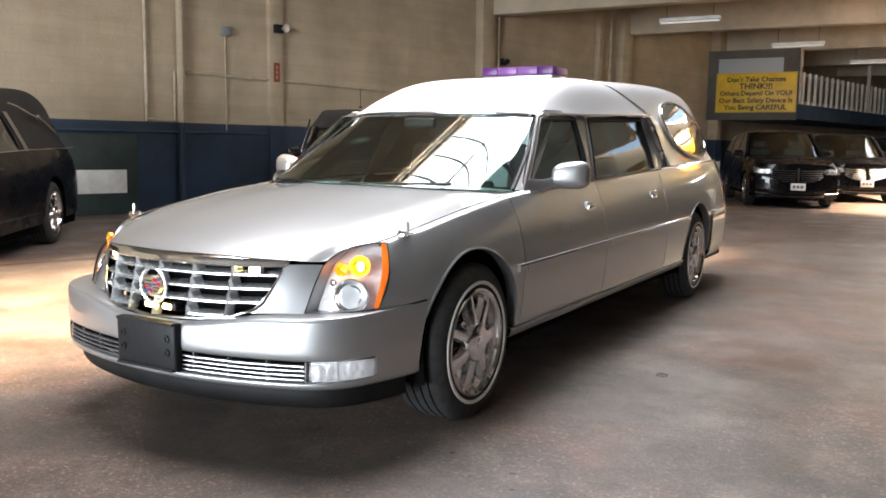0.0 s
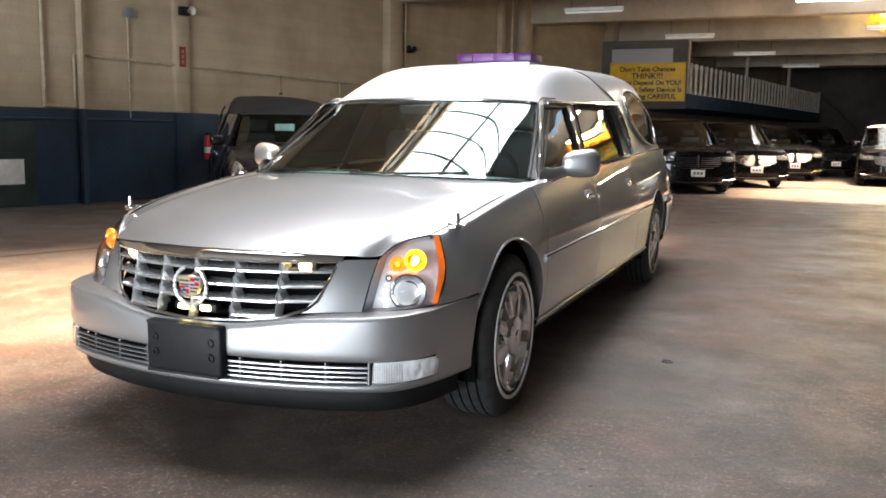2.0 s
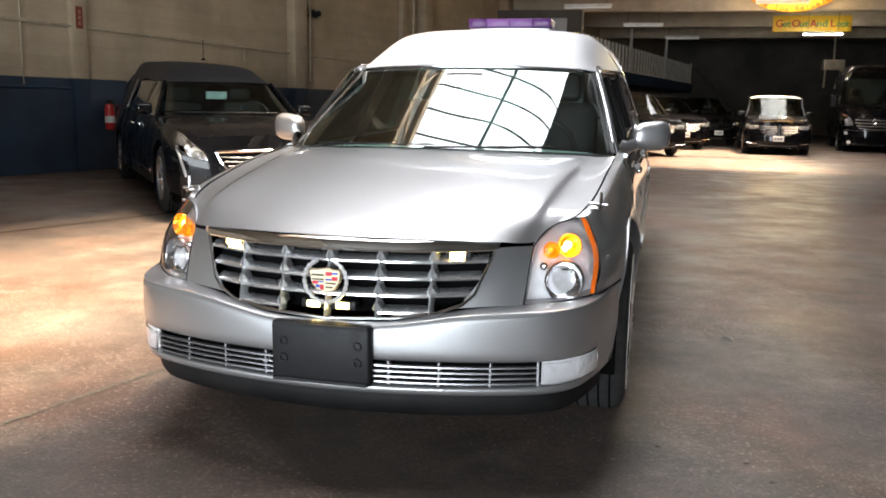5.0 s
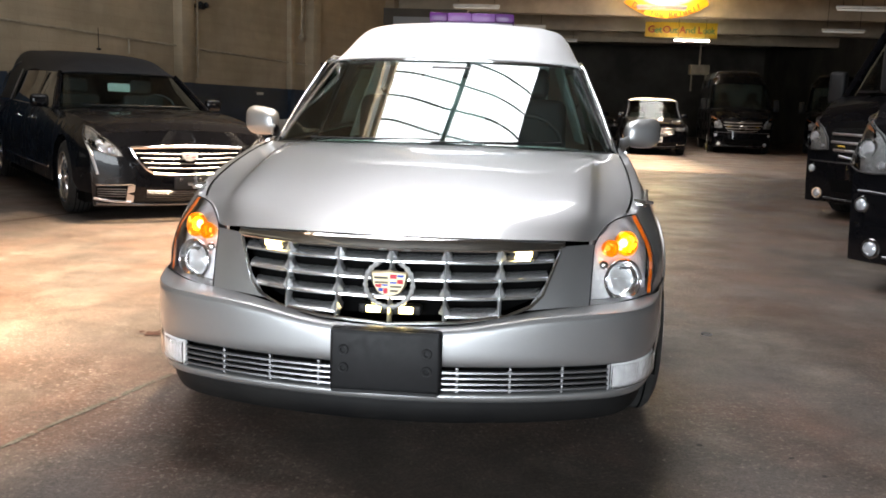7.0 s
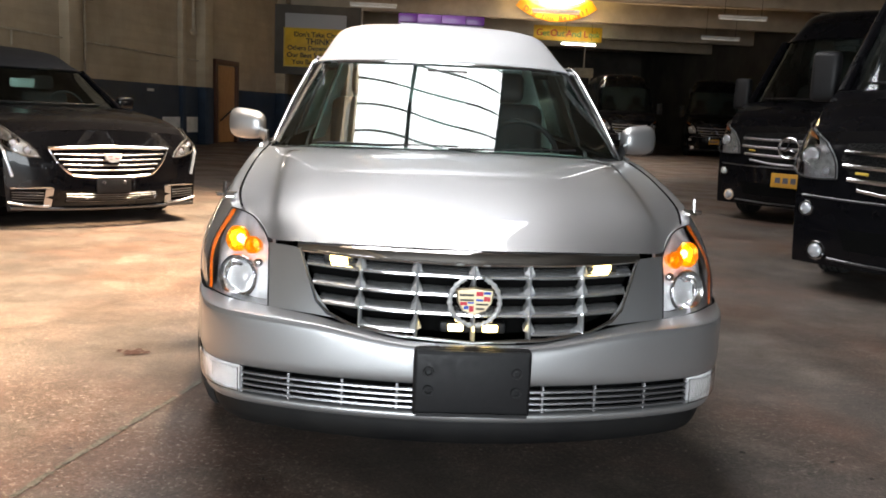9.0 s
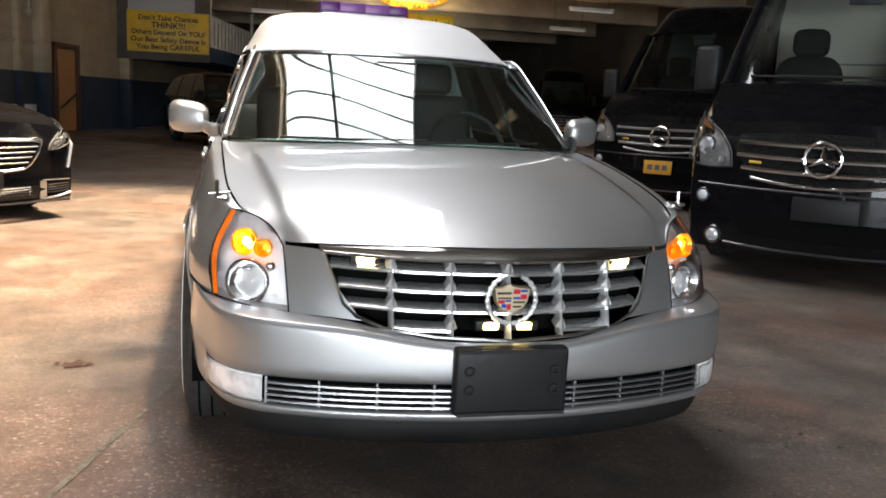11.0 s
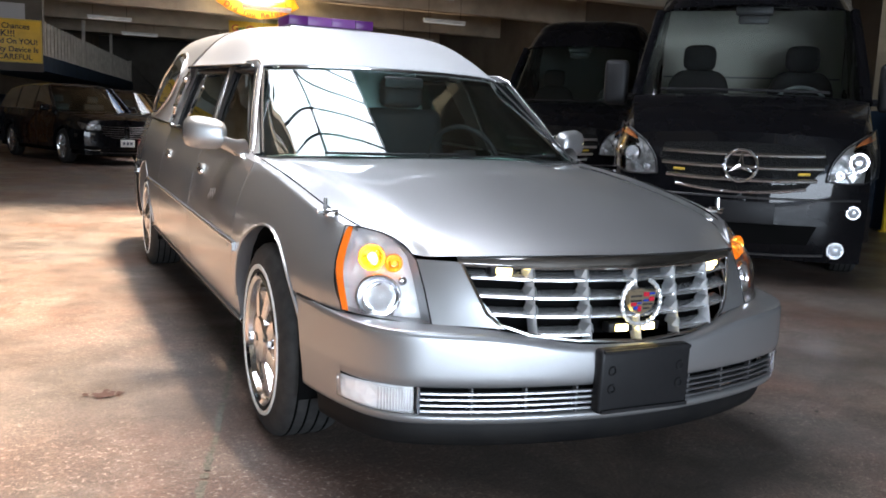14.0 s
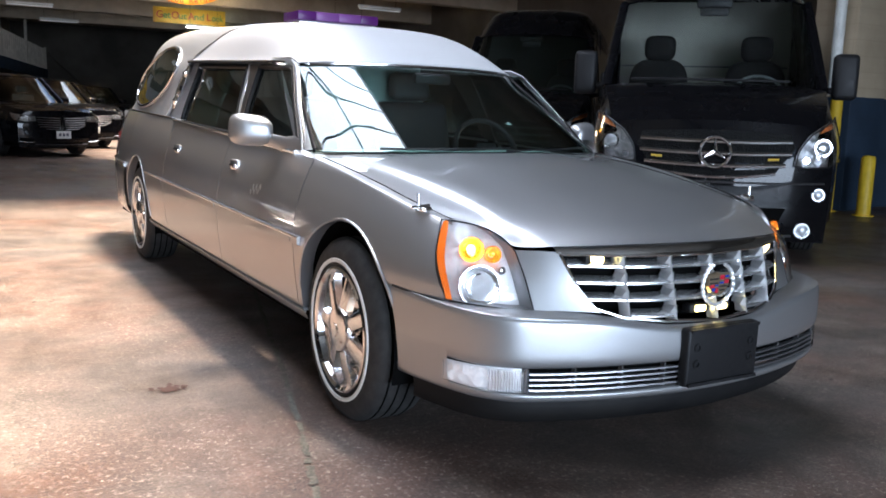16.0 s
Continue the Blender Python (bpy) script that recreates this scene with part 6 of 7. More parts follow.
    sh.band("lower_intake", M_DARK, t, [[(-.50, .33), (0, .32), (.50, .33)], [(-.56, .47), (0, .47), (.56, .47)]], .01, .004)
    sh.line("lower_lip", M_DARKBAR, t, [(-.62, .255), (-.3, .24), (0, .238), (.3, .24), (.62, .255)], .010, .012)
    # cabin
    sheet("dashboard", [[(0, .75, 1.40), (.4, .8, 1.40), (.85, 1.0, 1.38)], [(0, 1.15, 1.44), (.4, 1.18, 1.44), (.87, 1.3, 1.40)], [(0, 1.3, 1.2), (.4, 1.3, 1.2), (.88, 1.4, 1.2)]], M_CABIN, t, 14, 8, True)
    bm = bmesh.new()
    torus(bm, .21, .016, pose(.45, 1.42, 1.40, 48, 0, 0), 24, 6)
    part("steering_wheel", bm, M_CABIN, t)
    for s in (1, -1):
        bm = bmesh.new()
        cushion(bm, (s * .47, 2.08, 1.32), (.30, .10, .41))
        cushion(bm, (s * .47, 2.06, 1.84), (.155, .07, .125))
        tube(bm, [(s * .47 - .06, 2.07, 1.58), (s * .47 - .06, 2.07, 1.7)], .01, 6)
        tube(bm, [(s * .47 + .06, 2.07, 1.58), (s * .47 + .06, 2.07, 1.7)], .01, 6)
        part("front_seat", bm, M_SEAT, t)
        sh.line("grille_marker", M_GOLDFRAME, g, [(s * .40, .842), (s * .44, .844), (s * .48, .846)], .010, .016, n=4)
    bm = bmesh.new()
    box(bm, -.9, .9, 2.9, 2.94, .6, 2.4)
    box(bm, -.9, .9, .8, 6.0, .42, .48)
    part("cabin_bulkhead", bm, M_BULKHEAD if bright else M_CABIN, t, "pale cabin bulkhead", smooth=False)
    bm = bmesh.new()
    box(bm, -.88, .88, 2.885, 2.897, 1.70, 1.716)
    part("bulkhead_seam", bm, M_CABIN, t, smooth=False)
    bm = bmesh.new()
    box(bm, -.13, .13, 1.40, 1.43, 2.09, 2.17, .02)
    box(bm, -.16, .16, 1.42, 1.5, 2.17, 2.25, .02)
    part("rear_view_mirror", bm, M_PLASTIC, t)
    for x0, x1 in ((-.7, .0), (-.05, .62)):
        bm = bmesh.new()
        tube(bm, [(x, .60 + .25 * x * x, 1.475) for x in np.linspace(x0, x1, 10)], .010, 6)
        part("wiper", bm, M_PLASTIC, t)
    return t, sh


# -- black crossover limousines
def crossover(label, m, roof_mat=None, boxy=False, plate_mat=None):
    t = thing("limousine", label, "car", m, "parked limousines at the back")
    sh = Shell([0, .12, .3, .7, 1.2, 1.6, 3.0, 4.6, 5.2], [.84, .89, .915, .94, .955, .96, .96, .955, .92], [.70, .74, .78, .82, .85, .87, .88, .88, .86],
               [.92, .97, 1.0, 1.04, 1.08, 1.10, 1.12, 1.14, 1.14], (.98, 4.15), .37, .32, .66, .17, 5.2)
    sh.build(t, M_BLACK)
    sh.put_wheels(t, False, M_STEEL, 9)
    zr = 1.72
    x_top = .68 if not boxy else .74
    back = .0 if not boxy else -.18
    ws = [[(0, 1.22, 1.11), (.35, 1.26, 1.11), (.65, 1.42, 1.10), (.80, 1.62, 1.095)], [(0, 1.66 + back, 1.40), (.34, 1.70 + back, 1.40), (.61, 1.84 + back, 1.39), (.74, 1.98 + back, 1.38)], [(0, 2.08 + back * 2, 1.66), (.32, 2.11 + back * 2, 1.66), (.55, 2.2 + back * 2, 1.65), (x_top - .02, 2.32 + back * 2, 1.63)]]
    pane("windshield", ws, M_GLASS, t, 24, 12, True, "windshield")
    y = 2.08 + back * 2
    roof = [[(0, y - .02, 1.665), (.32, y, 1.665), (.55, y + .1, 1.655), (x_top, y + .22, 1.635)], [(0, y + .4, zr), (.33, y + .4, zr - .005), (.57, y + .45, zr - .02), (x_top + .02, y + .5, 1.65)], [(0, 3.6, zr + .01), (.33, 3.6, zr), (.57, 3.6, zr - .02), (x_top + .02, 3.6, 1.65)], [(0, 4.9, zr - .06), (.33, 4.9, zr - .065), (.55, 4.9, zr - .08), (x_top, 4.85, 1.58)]]
    sheet("roof", roof, roof_mat or M_BLACK, t, 24, 24, True, "", .012)
    sheet("rear_window", [[(0, 4.92, zr - .06), (.33, 4.92, zr - .07), (x_top, 4.87, 1.58)], [(0, 5.2, 1.16), (.45, 5.2, 1.16), (.84, 5.1, 1.15)]], M_DARKGLASS, t, 14, 8, True)
    for s in (1, -1):
        pane("side_window", [[(s * .865, 1.60, 1.10), (s * .88, 2.6, 1.115), (s * .88, 3.8, 1.13), (s * .87, 5.1, 1.14)], [(s * .79, 1.98 + back, 1.38), (s * .80, 2.6, 1.39), (s * .80, 3.8, 1.4), (s * .79, 4.98, 1.38)], [(s * (x_top + .01), 2.33 + back * 2, 1.63), (s * (x_top + .025), 2.7, 1.65), (s * (x_top + .025), 3.8, 1.65), (s * (x_top + .01), 4.86, 1.58)]], M_DARKGLASS, t, 18, 8)
        e = spline(np.array([(.825, 1.55, 1.095), (.755, 1.96 + back, 1.38), (x_top, 2.3 + back * 2, 1.635)]), 10)
        bm = bmesh.new()
        tube(bm, [(s * (x + .01), yy, z) for x, yy, z in e], .035, 8)
        part("front_pillar", bm, M_BLACK, t)
        for y0 in (2.75, 3.9):
            sheet("door_pillar", [[(s * .885, y0, 1.12), (s * .885, y0 + .09, 1.12)], [(s * .808, y0, 1.39), (s * .808, y0 + .09, 1.39)], [(s * (x_top + .03), y0, 1.64), (s * (x_top + .03), y0 + .09, 1.64)]], M_BLACK, t, 4, 8)
        bm = bmesh.new()
        tube(bm, [(s * .885, yy, z) for yy, z in ((1.65, 1.105), (3.2, 1.125), (5.0, 1.145))], .008, 6)
        part("belt_trim", bm, M_CHROME, t)
        bm = bmesh.new()
        box(bm, .88, 1.08, 1.74, 1.86, 1.10, 1.24, .035, segments=3)
        for v in bm.verts:
            v.co.x *= s
        bmesh.ops.recalc_face_normals(bm, faces=bm.faces)
        part("wing_mirror", bm, M_BLACK, t)
        rows = [[(.52, -.04, .74), (.66, .02, .73), (.80, .12, .74), (.86, .24, .76)], [(.52, -.01, .80), (.66, .06, .80), (.80, .18, .815), (.87, .34, .83)], [(.54, .03, .845), (.67, .10, .855), (.80, .24, .875), (.85, .42, .90)]]
        lamp_unit(sh, t, s, rows, 0, None, (((.62, .02, .79), .035), ((.76, .12, .795), .035)))
        sh.band("fog_recess", M_DARK, t, [[(s * .58, .33), (s * .70, .335), (s * .82, .35)], [(s * .58, .40), (s * .70, .40), (s * .82, .41)]], .01, .004, n=10)
        sh.line("fog_trim", M_CHROME, t, [(s * .56, .32), (s * .70, .322), (s * .84, .34)], .010, .012)
        # two wings of upright bars
        w = sh.band("grille_wing", M_DARK, t, [[(s * .04, .52), (s * .28, .56), (s * .50, .64)], [(s * .04, .84), (s * .28, .845), (s * .50, .83)]], .01, .004, "split wing grille", 12)
        for k in range(6):
            z = .575 + k * .046
            a = .50 if z > .64 else .50 - (.64 - z) * 2.4
            sh.line("grille_bar", M_DARKBAR, w, [(s * .05, z), (s * (a + .05) / 2, z + .004), (s * a, z + .012)], .006, .012, n=6)
    sh.band("nose_crest", M_CHROME, t, [[(-.022, .54), (0, .535), (.022, .54)], [(-.022, .86), (0, .865), (.022, .86)]], .012, .016, n=6)
    sh.band("lower_intake", M_DARK, t, [[(-.44, .29), (0, .285), (.44, .29)], [(-.46, .38), (0, .375), (.46, .38)]], .01, .004)
    sh.line("chin_trim", M_DARKBAR, t, [(-.55, .275), (0, .265), (.55, .275)], .010, .010)
    plate(sh, t, 0, .47, plate_mat or M_PLATE)
    sheet("dashboard", [[(0, 1.3, 1.09), (.4, 1.35, 1.09), (.75, 1.6, 1.08)], [(0, 1.65, 1.11), (.4, 1.68, 1.11), (.77, 1.8, 1.09)]], M_CABIN, t, 12, 6, True)
    for s in (1, -1):
        bm = bmesh.new()
        box(bm, s * .4 - .24, s * .4 + .24, 2.5, 2.64, .7, 1.28, .05)
        box(bm, s * .4 - .13, s * .4 + .13, 2.58, 2.66, 1.30, 1.46, .04)
        part("front_seat", bm, M_CABIN, t)
    return t


black_hearse("black hearse with black vinyl roof and bright grille", heading(-2.79, 5.61, .63, -.777, 1.0))
black_hearse("black hearse with chrome landau bar, parked by the wall", heading(-3.59, -.53, .63, -.777, 1.0))

VAN_F = (-.69, -.724)
van_a, sh_v = tall_van("tall black passenger van, glossy, with bright grille bars", heading(3.24, 3.13, *VAN_F, 1.0))
plate(sh_v, van_a, .05, .55, M_PLASTIC, .42, .16)
van_b, sh_v = tall_van("tall black passenger van with a yellow plate", heading(4.36, 7.62, *VAN_F, 1.0), False)
plate(sh_v, van_b, 0, .52, M_PLATE_YELLOW, .34, .16)
van_c, sh_v = tall_van("tall black passenger van parked deep in the garage", heading(7.35, 26.2, -.12, -.99, 1.0), False)
van_d, sh_v = tall_van("tall black passenger van parked deep in the garage", heading(10.6, 27.2, -.30, -.95, 1.0), False)
plate(sh_v, van_d, 0, .52, M_PLATE_YELLOW, .34, .16)

crossover("black limousine with split chrome grille, parked at the back", heading(-.10, 16.75, .33, -.944, .95))
crossover("black limousine with split chrome grille, parked at the back", heading(.92, 20.0, .33, -.944, .95))
crossover("black limousine with split chrome grille, parked at the back", heading(1.75, 24.6, .30, -.954, .95))
crossover("black limousine with split chrome grille, parked at the back", heading(2.95, 28.2, .25, -.968, .95))
# white on this pale roof paints in the skylight's reflection
crossover("black limousine at the back, its pale roof whitened as skylight reflection", heading(4.2, 22.9, -.05, -.999, .95), M_WHITE, True)

# ---------------------------------------------------------------- fittings of the garage
def wall_thing(name, label, category):
    return thing(name, label, category, BUILD, kind="structure")


def pipe_run(name, pts, r, mat, label):
    """A pipe on the wall: points (off the wall, along it, height)."""
    bm = bmesh.new()
    tube(bm, pts, r, 8)
    ob = part(name, bm, mat)
    ob.matrix_basis = BUILD
    return tagged(ob, label, "pipe", "pipes on the block wall")


pipe_run("drain_pipe", [(.16, .66, 0), (.16, .66, 6.0)], .062, M_WALL, "thick drain pipe painted tan above and navy below")
pipe_run("conduit", [(.06, .10, 6.0), (.06, .10, 1.49)], .03, M_PIPE, "tan painted pipe running down the wall")
pipe_run("conduit", [(.06, .10, 1.52), (.06, .34, 1.515), (.06, .58, 1.51), (.06, .60, 1.53), (.06, .60, 2.28), (.06, .62, 2.31), (.06, .70, 2.315), (.06, 4.5, 2.26), (.06, 9.0, 2.20), (.06, 14.0, 2.14)], .022, M_PIPE, "thin tan pipe along the wall")
pipe_run("conduit", [(.04, 1.58, 3.0), (.04, 1.58, 1.36)], .014, M_PIPE, "thin conduit below a junction box")
pipe_run("conduit", [(.075, -6.0, 1.31), (.075, 2.40, 1.325)], .016, M_NAVY, "thin navy painted conduit along the lower wall")
pipe_run("sprinkler_pipe", [(.20, 13.2, 6.0), (.20, 13.2, 2.85)], .03, M_PIPE, "tan pipe with a valve at its foot")
pipe_run("conduit", [(.10, 8.75, 6.0), (.10, 8.75, 1.6)], .025, M_PIPE, "tan pipe beside the column")
pipe_run("conduit", [(.06, 6.6, 2.23), (.06, 6.6, 1.95)], .02, M_PIPE, "short tan pipe drop on the wall")

bm = bmesh.new()
box(bm, .02, .10, 1.50, 1.66, 2.98, 3.13, .008)
ob = tagged(part("junction_box", bm, M_SATINBOX), "small grey metal junction box on the wall", "box")
ob.matrix_basis = BUILD
bm = bmesh.new()
ball(bm, (.20, 13.2, 2.82), .07, (1, 1, 1.2), 12, 8)
tube(bm, [(.20, 13.05, 2.82), (.20, 13.35, 2.82)], .03, 8)
ob = tagged(part("pipe_valve", bm, M_PIPE), "pipe valve on the wall", "valve")
ob.matrix_basis = BUILD
# columns of the wall
for k, (u, w, d) in enumerate(((2.45, .30, .10), (8.05, .42, .22), (12.75, .22, .14), (13.75, .45, .25), (19.2, .40, .30))):
    slab("pilaster_%d" % (k + 1), M_WALL, .0, d, u, u + w, 0, 4.98 if k else 6.0, "tan and navy painted wall column", "column", .01)
# horn and red label on the first column
horn = thing("alarm_horn", "small black and cream alarm horn on the column", "alarm", BUILD)
bm = bmesh.new()
box(bm, .11, .20, 2.52, 2.70, 3.12, 3.27, .012)
part("horn_box", bm, M_PLASTIC, horn)
bm = bmesh.new()
lathe(bm, [(.02, 0), (.035, .05), (.07, .10), (.075, .11)], 16, pose(.20, 2.66, 3.20))
part("horn_mouth", bm, M_RAIL, horn)
red = thing("extinguisher_sign", "narrow faded red sign on the column", "sign", BUILD)
bm = bmesh.new()
box(bm, .105, .112, 2.53, 2.66, 2.26, 2.60)
part("board", bm, M_OLDRED, red, smooth=False)
for k in range(3):
    bm = bmesh.new()
    box(bm, .113, .116, 2.57, 2.62, 2.31 + k * .09, 2.37 + k * .09)
    part("sign_bar", bm, M_DULLRED, red, smooth=False)
ext = thing("fire_extinguisher", "red fire extinguisher hanging on the wall", "extinguisher", BUILD)
bm = bmesh.new()
ex = Matrix.Translation((.16, 3.07, 0)) @ Matrix.Rotation(-math.pi / 2, 4, "Y")
lathe(bm, [(.001, .66), (.07, .665), (.078, .69), (.078, 1.02), (.06, 1.07), (.025, 1.09), (.001, 1.09)], 20, ex)
part("cylinder", bm, M_EXT, ext)
bm = bmesh.new()
lathe(bm, [(.0785, .78), (.0795, .785), (.0795, .88), (.0785, .885)], 20, ex)
part("label_band", bm, M_WHITE, ext)
bm = bmesh.new()
box(bm, .14, .18, 3.03, 3.15, 1.09, 1.15, .008)
tube(bm, [(.16, 3.12, 1.10), (.20, 3.18, 1.02), (.19, 3.17, .80)], .012, 6)
part("valve_and_hose", bm, M_PLASTIC, ext)

# boarded green panel with a pale board
slab("wall_panel", M_GREENBOARD, .052, .085, -1.45, -.08, 0, 1.27, "dark green boarded panel on the wall", "panel", .006)
slab("wall_patch", M_WHITE, .088, .10, -1.08, -.28, .34, .71, "pale board on the green panel", "panel", .004)
slab("wall_patch_far", M_WHITE, .055, .07, 11.9, 13.7, .32, .71, "pale board on the navy wall", "panel", .004)
bm = bmesh.new()
box(bm, .055, .07, 11.2, 11.5, 1.30, 1.36, .003)
ob = tagged(part("small_plate", bm, M_WHITE), "small pale plate on the navy wall", "plate")
ob.matrix_basis = BUILD
# twin spot lamp by the column
spot = thing("emergency_light", "twin emergency spot lamps on the wall", "lamp", BUILD)
bm = bmesh.new()
box(bm, .02, .10, 8.78, 9.05, 3.04, 3.12, .01)
part("lamp_body", bm, M_PLASTIC, spot)
for u in (8.82, 9.02):
    bm = bmesh.new()
    ball(bm, (.14, u, 3.13), .06, (1, 1, 1), 12, 8)
    part("spot_head", bm, M_PLASTIC, spot)
# door in the wall
door = thing("door_1", "plain orange wooden door with a brown frame", "door", BUILD, kind="structure")
bm = bmesh.new()
box(bm, .0, .05, 14.82, 15.98, .02, 2.10)
part("door_leaf", bm, M_WOOD, door, smooth=False)
for u0, u1, z0, z1 in ((14.66, 14.80, 0, 2.24), (16.0, 16.14, 0, 2.24), (14.66, 16.14, 2.12, 2.26)):
    bm = bmesh.new()
    box(bm, .0, .12, u0, u1, z0, z1, .01)
    part("door_frame", bm, M_DARKWOOD, door)
bm = bmesh.new()
tube(bm, [(.12, 14.95, .62), (.12, 15.9, 1.0)], .022, 8)
part("grab_rail", bm, M_PLASTIC, door)

# mezzanine at the back
MEZZ = [(-4.27, 26.1), (-1.52, 26.1), (2.7, 46.75), (2.7, 48.0), (-4.27, 48.0)]
bm = bmesh.new()
lowr = [bm.verts.new((x, y, 2.14)) for x, y in MEZZ]
top = [bm.verts.new((x, y, 2.58)) for x, y in MEZZ]
bm.faces.new(lowr[::-1])
bm.faces.new(top)
for k in range(5):
    bm.faces.new((lowr[k], lowr[(k + 1) % 5], top[(k + 1) % 5], top[k]))
tagged(part("mezzanine", bm, M_NAVY, smooth=False), "navy edged mezzanine floor at the back", "mezzanine", kind="structure")
rail = thing("mezzanine_rail", "cream painted slatted railing along the mezzanine", "railing")
a, b = Vector((-1.53, 26.4, 0)), Vector((2.62, 46.7, 0))
n = (b - a).normalized()
ang = math.degrees(math.atan2(n.y, n.x))
length = (b - a).length
for k in range(39):
    p = a + n * (length * (k + .5) / 39)
    bm = bmesh.new()
    box(bm, -.03, .03, -.04, .04, 2.60, 3.56, 0, pose(p.x, p.y, 0, 0, 0, ang))
    part("slat", bm, M_RAIL, rail, smooth=False)
for k in range(4):
    p = a + n * (length * k / 3)
    bm = bmesh.new()
    box(bm, -.055, .055, -.055, .055, 2.58, (4.24, 4.9, 4.9, 3.66)[k], .006, pose(p.x - .02, p.y, 0, 0, 0, ang))
    part("post", bm, M_RAIL, rail)
for z in (2.65, 3.50):
    bm = bmesh.new()
    box(bm, 0, length, .045, .09, z - .045, z + .045, 0, pose(a.x, a.y, 0, 0, 0, ang))
    part("rail", bm, M_RAIL, rail, smooth=False)
# handrail of the stair going down from the mezzanine
bm = bmesh.new()
tube(bm, [(2.64, 46.8, 3.5), (3.9, 46.9, 2.3), (5.0, 47.0, 1.2)], .05, 8)
part("stair_rail", bm, M_BACK, rail, "dark sloping stair handrail")
bm = bmesh.new()
tube(bm, [(5.0, 47.0, 1.2), (5.0, 47.0, 0.0)], .05, 8)
part("post", bm, M_BACK, rail)
# board wall above and beside the warning sign
FRONT_W = 2.72
fm = pose(-4.25, 26.0, 0)
bm = bmesh.new()
box(bm, 0, FRONT_W, .02, .095, 2.10, 4.24)
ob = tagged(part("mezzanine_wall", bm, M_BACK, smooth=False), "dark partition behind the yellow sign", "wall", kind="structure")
ob.matrix_basis = fm
bm = bmesh.new()
box(bm, .35, FRONT_W - .45, -.01, .018, 3.52, 3.98, .004)
ob = tagged(part("upper_panel", bm, M_PALEBOARD), "pale grey panel above the yellow sign", "panel", kind="structure")
ob.matrix_basis = fm
# yellow warning sign
sign = thing("safety_sign", "yellow safety sign with black lettering hanging by the mezzanine", "sign", fm @ pose(.33, -.06, 0))
bm = bmesh.new()
box(bm, 0, 2.36, 0, .03, 2.34, 3.53, .004)
part("board", bm, M_SIGN, sign)
for x0, x1, z0, z1 in ((0, 2.36, 2.33, 2.37), (0, 2.36, 3.50, 3.54), (-.01, .03, 2.33, 3.54), (2.33, 2.37, 2.33, 3.54)):
    bm = bmesh.new()
    box(bm, x0, x1, -.012, .0, z0, z1)
    part("border", bm, M_GOLDFRAME, sign, smooth=False)
for text, z, size, w in (("Don't Take Chances", 3.33, .21, 1.72), ("THINK!!!", 3.12, .25, .98), ("Others Depend On YOU!", 2.91, .20, 2.12), ("Our Best Safety Device Is", 2.69, .20, 2.16), ("You Being CAREFUL", 2.48, .21, 1.86)):
    lettering("lettering", text, size, M_INK, pose(1.18, -.014, z, 90, 0, 0), sign, .003, "CENTER", w)

# hanging reminder boards on the beams
board = thing("reminder_board", "yellow hanging board with red and green lettering", "sign", pose(4.87, 31.997, 0))
bm = bmesh.new()
box(bm, 0, 2.68, -.03, .012, 4.05, 4.62, .004)
part("board", bm, M_SIGN, board)
x = .14
for word, w in (("Get", .50), ("Out", .52), ("And", .58), ("Look", .66)):
    lettering("lettering", word[0], .36, M_INK_RED, pose(x + .09, -.036, 4.335, 90, 0, 0), board, .003)
    lettering("lettering", word[1:], .32, M_INK_GREEN, pose(x + .20 + (w - .22) / 2, -.036, 4.325, 90, 0, 0), board, .003, "CENTER", w - .22)
    x += w + .07
banner = thing("banner_sign", "curved yellow banner board below a lit disc", "sign", pose(4.76, 26.55, 0))


def arc(r, a):
    return r * math.sin(a), 6.36 - r * math.cos(a)


bm = bmesh.new()
rows = []
for r in (1.80, 2.18):
    rows.append([Vector((arc(r, a)[0], -.03, arc(r, a)[1])) for a in np.linspace(-.66, .66, 25)])
grid_faces(bm, rows)
thicken(bm, .02)
part("banner", bm, M_BANNER, banner)
words = "Did You Refuel?"
for k, ch in enumerate(words):
    if ch == " ":
        continue
    a = -.50 + 1.0 * k / (len(words) - 1)
    x, z = arc(2.07, a)
    lettering("lettering", ch, .25, M_INK_RED, pose(x, -.062, z, 90, 0, 0) @ Matrix.Rotation(a, 4, "Z"), banner, .003)
bm = bmesh.new()
rows = []
for f in (0, .5, 1):
    rows.append([Vector((arc(1.72, a)[0], -.55, arc(1.72, a)[1] * (1 - f) + 4.94 * f)) for a in np.linspace(-.52, .52, 25)])
grid_faces(bm, rows)
thicken(bm, .02)
part("lit_disc", bm, M_DISC, banner, "glowing white and yellow disc")

# fluorescent fittings
def strip_light(x, y, lit, z=3.85, w=1.28):
    t = thing("strip_light", "lit fluorescent strip light under the ceiling" if lit else "white fluorescent strip light under the ceiling, off but with a faint added glow", "lamp", pose(x, y, z), "strip lights")
    bm = bmesh.new()
    box(bm, 0, w, -.05, .05, .03, .10, .008)
    part("housing", bm, M_WHITE, t)
    bm = bmesh.new()
    tube(bm, [(.02, 0, 0), (w - .02, 0, 0)], .02, 8)
    part("tube", bm, M_TUBE_LIT if lit else M_TUBE, t)
    for u in (.15, w - .15):
        bm = bmesh.new()
        tube(bm, [(u, 0, .09), (u, 0, 4.95 - z)], .006, 6)
        part("hanger", bm, M_PLASTIC, t)


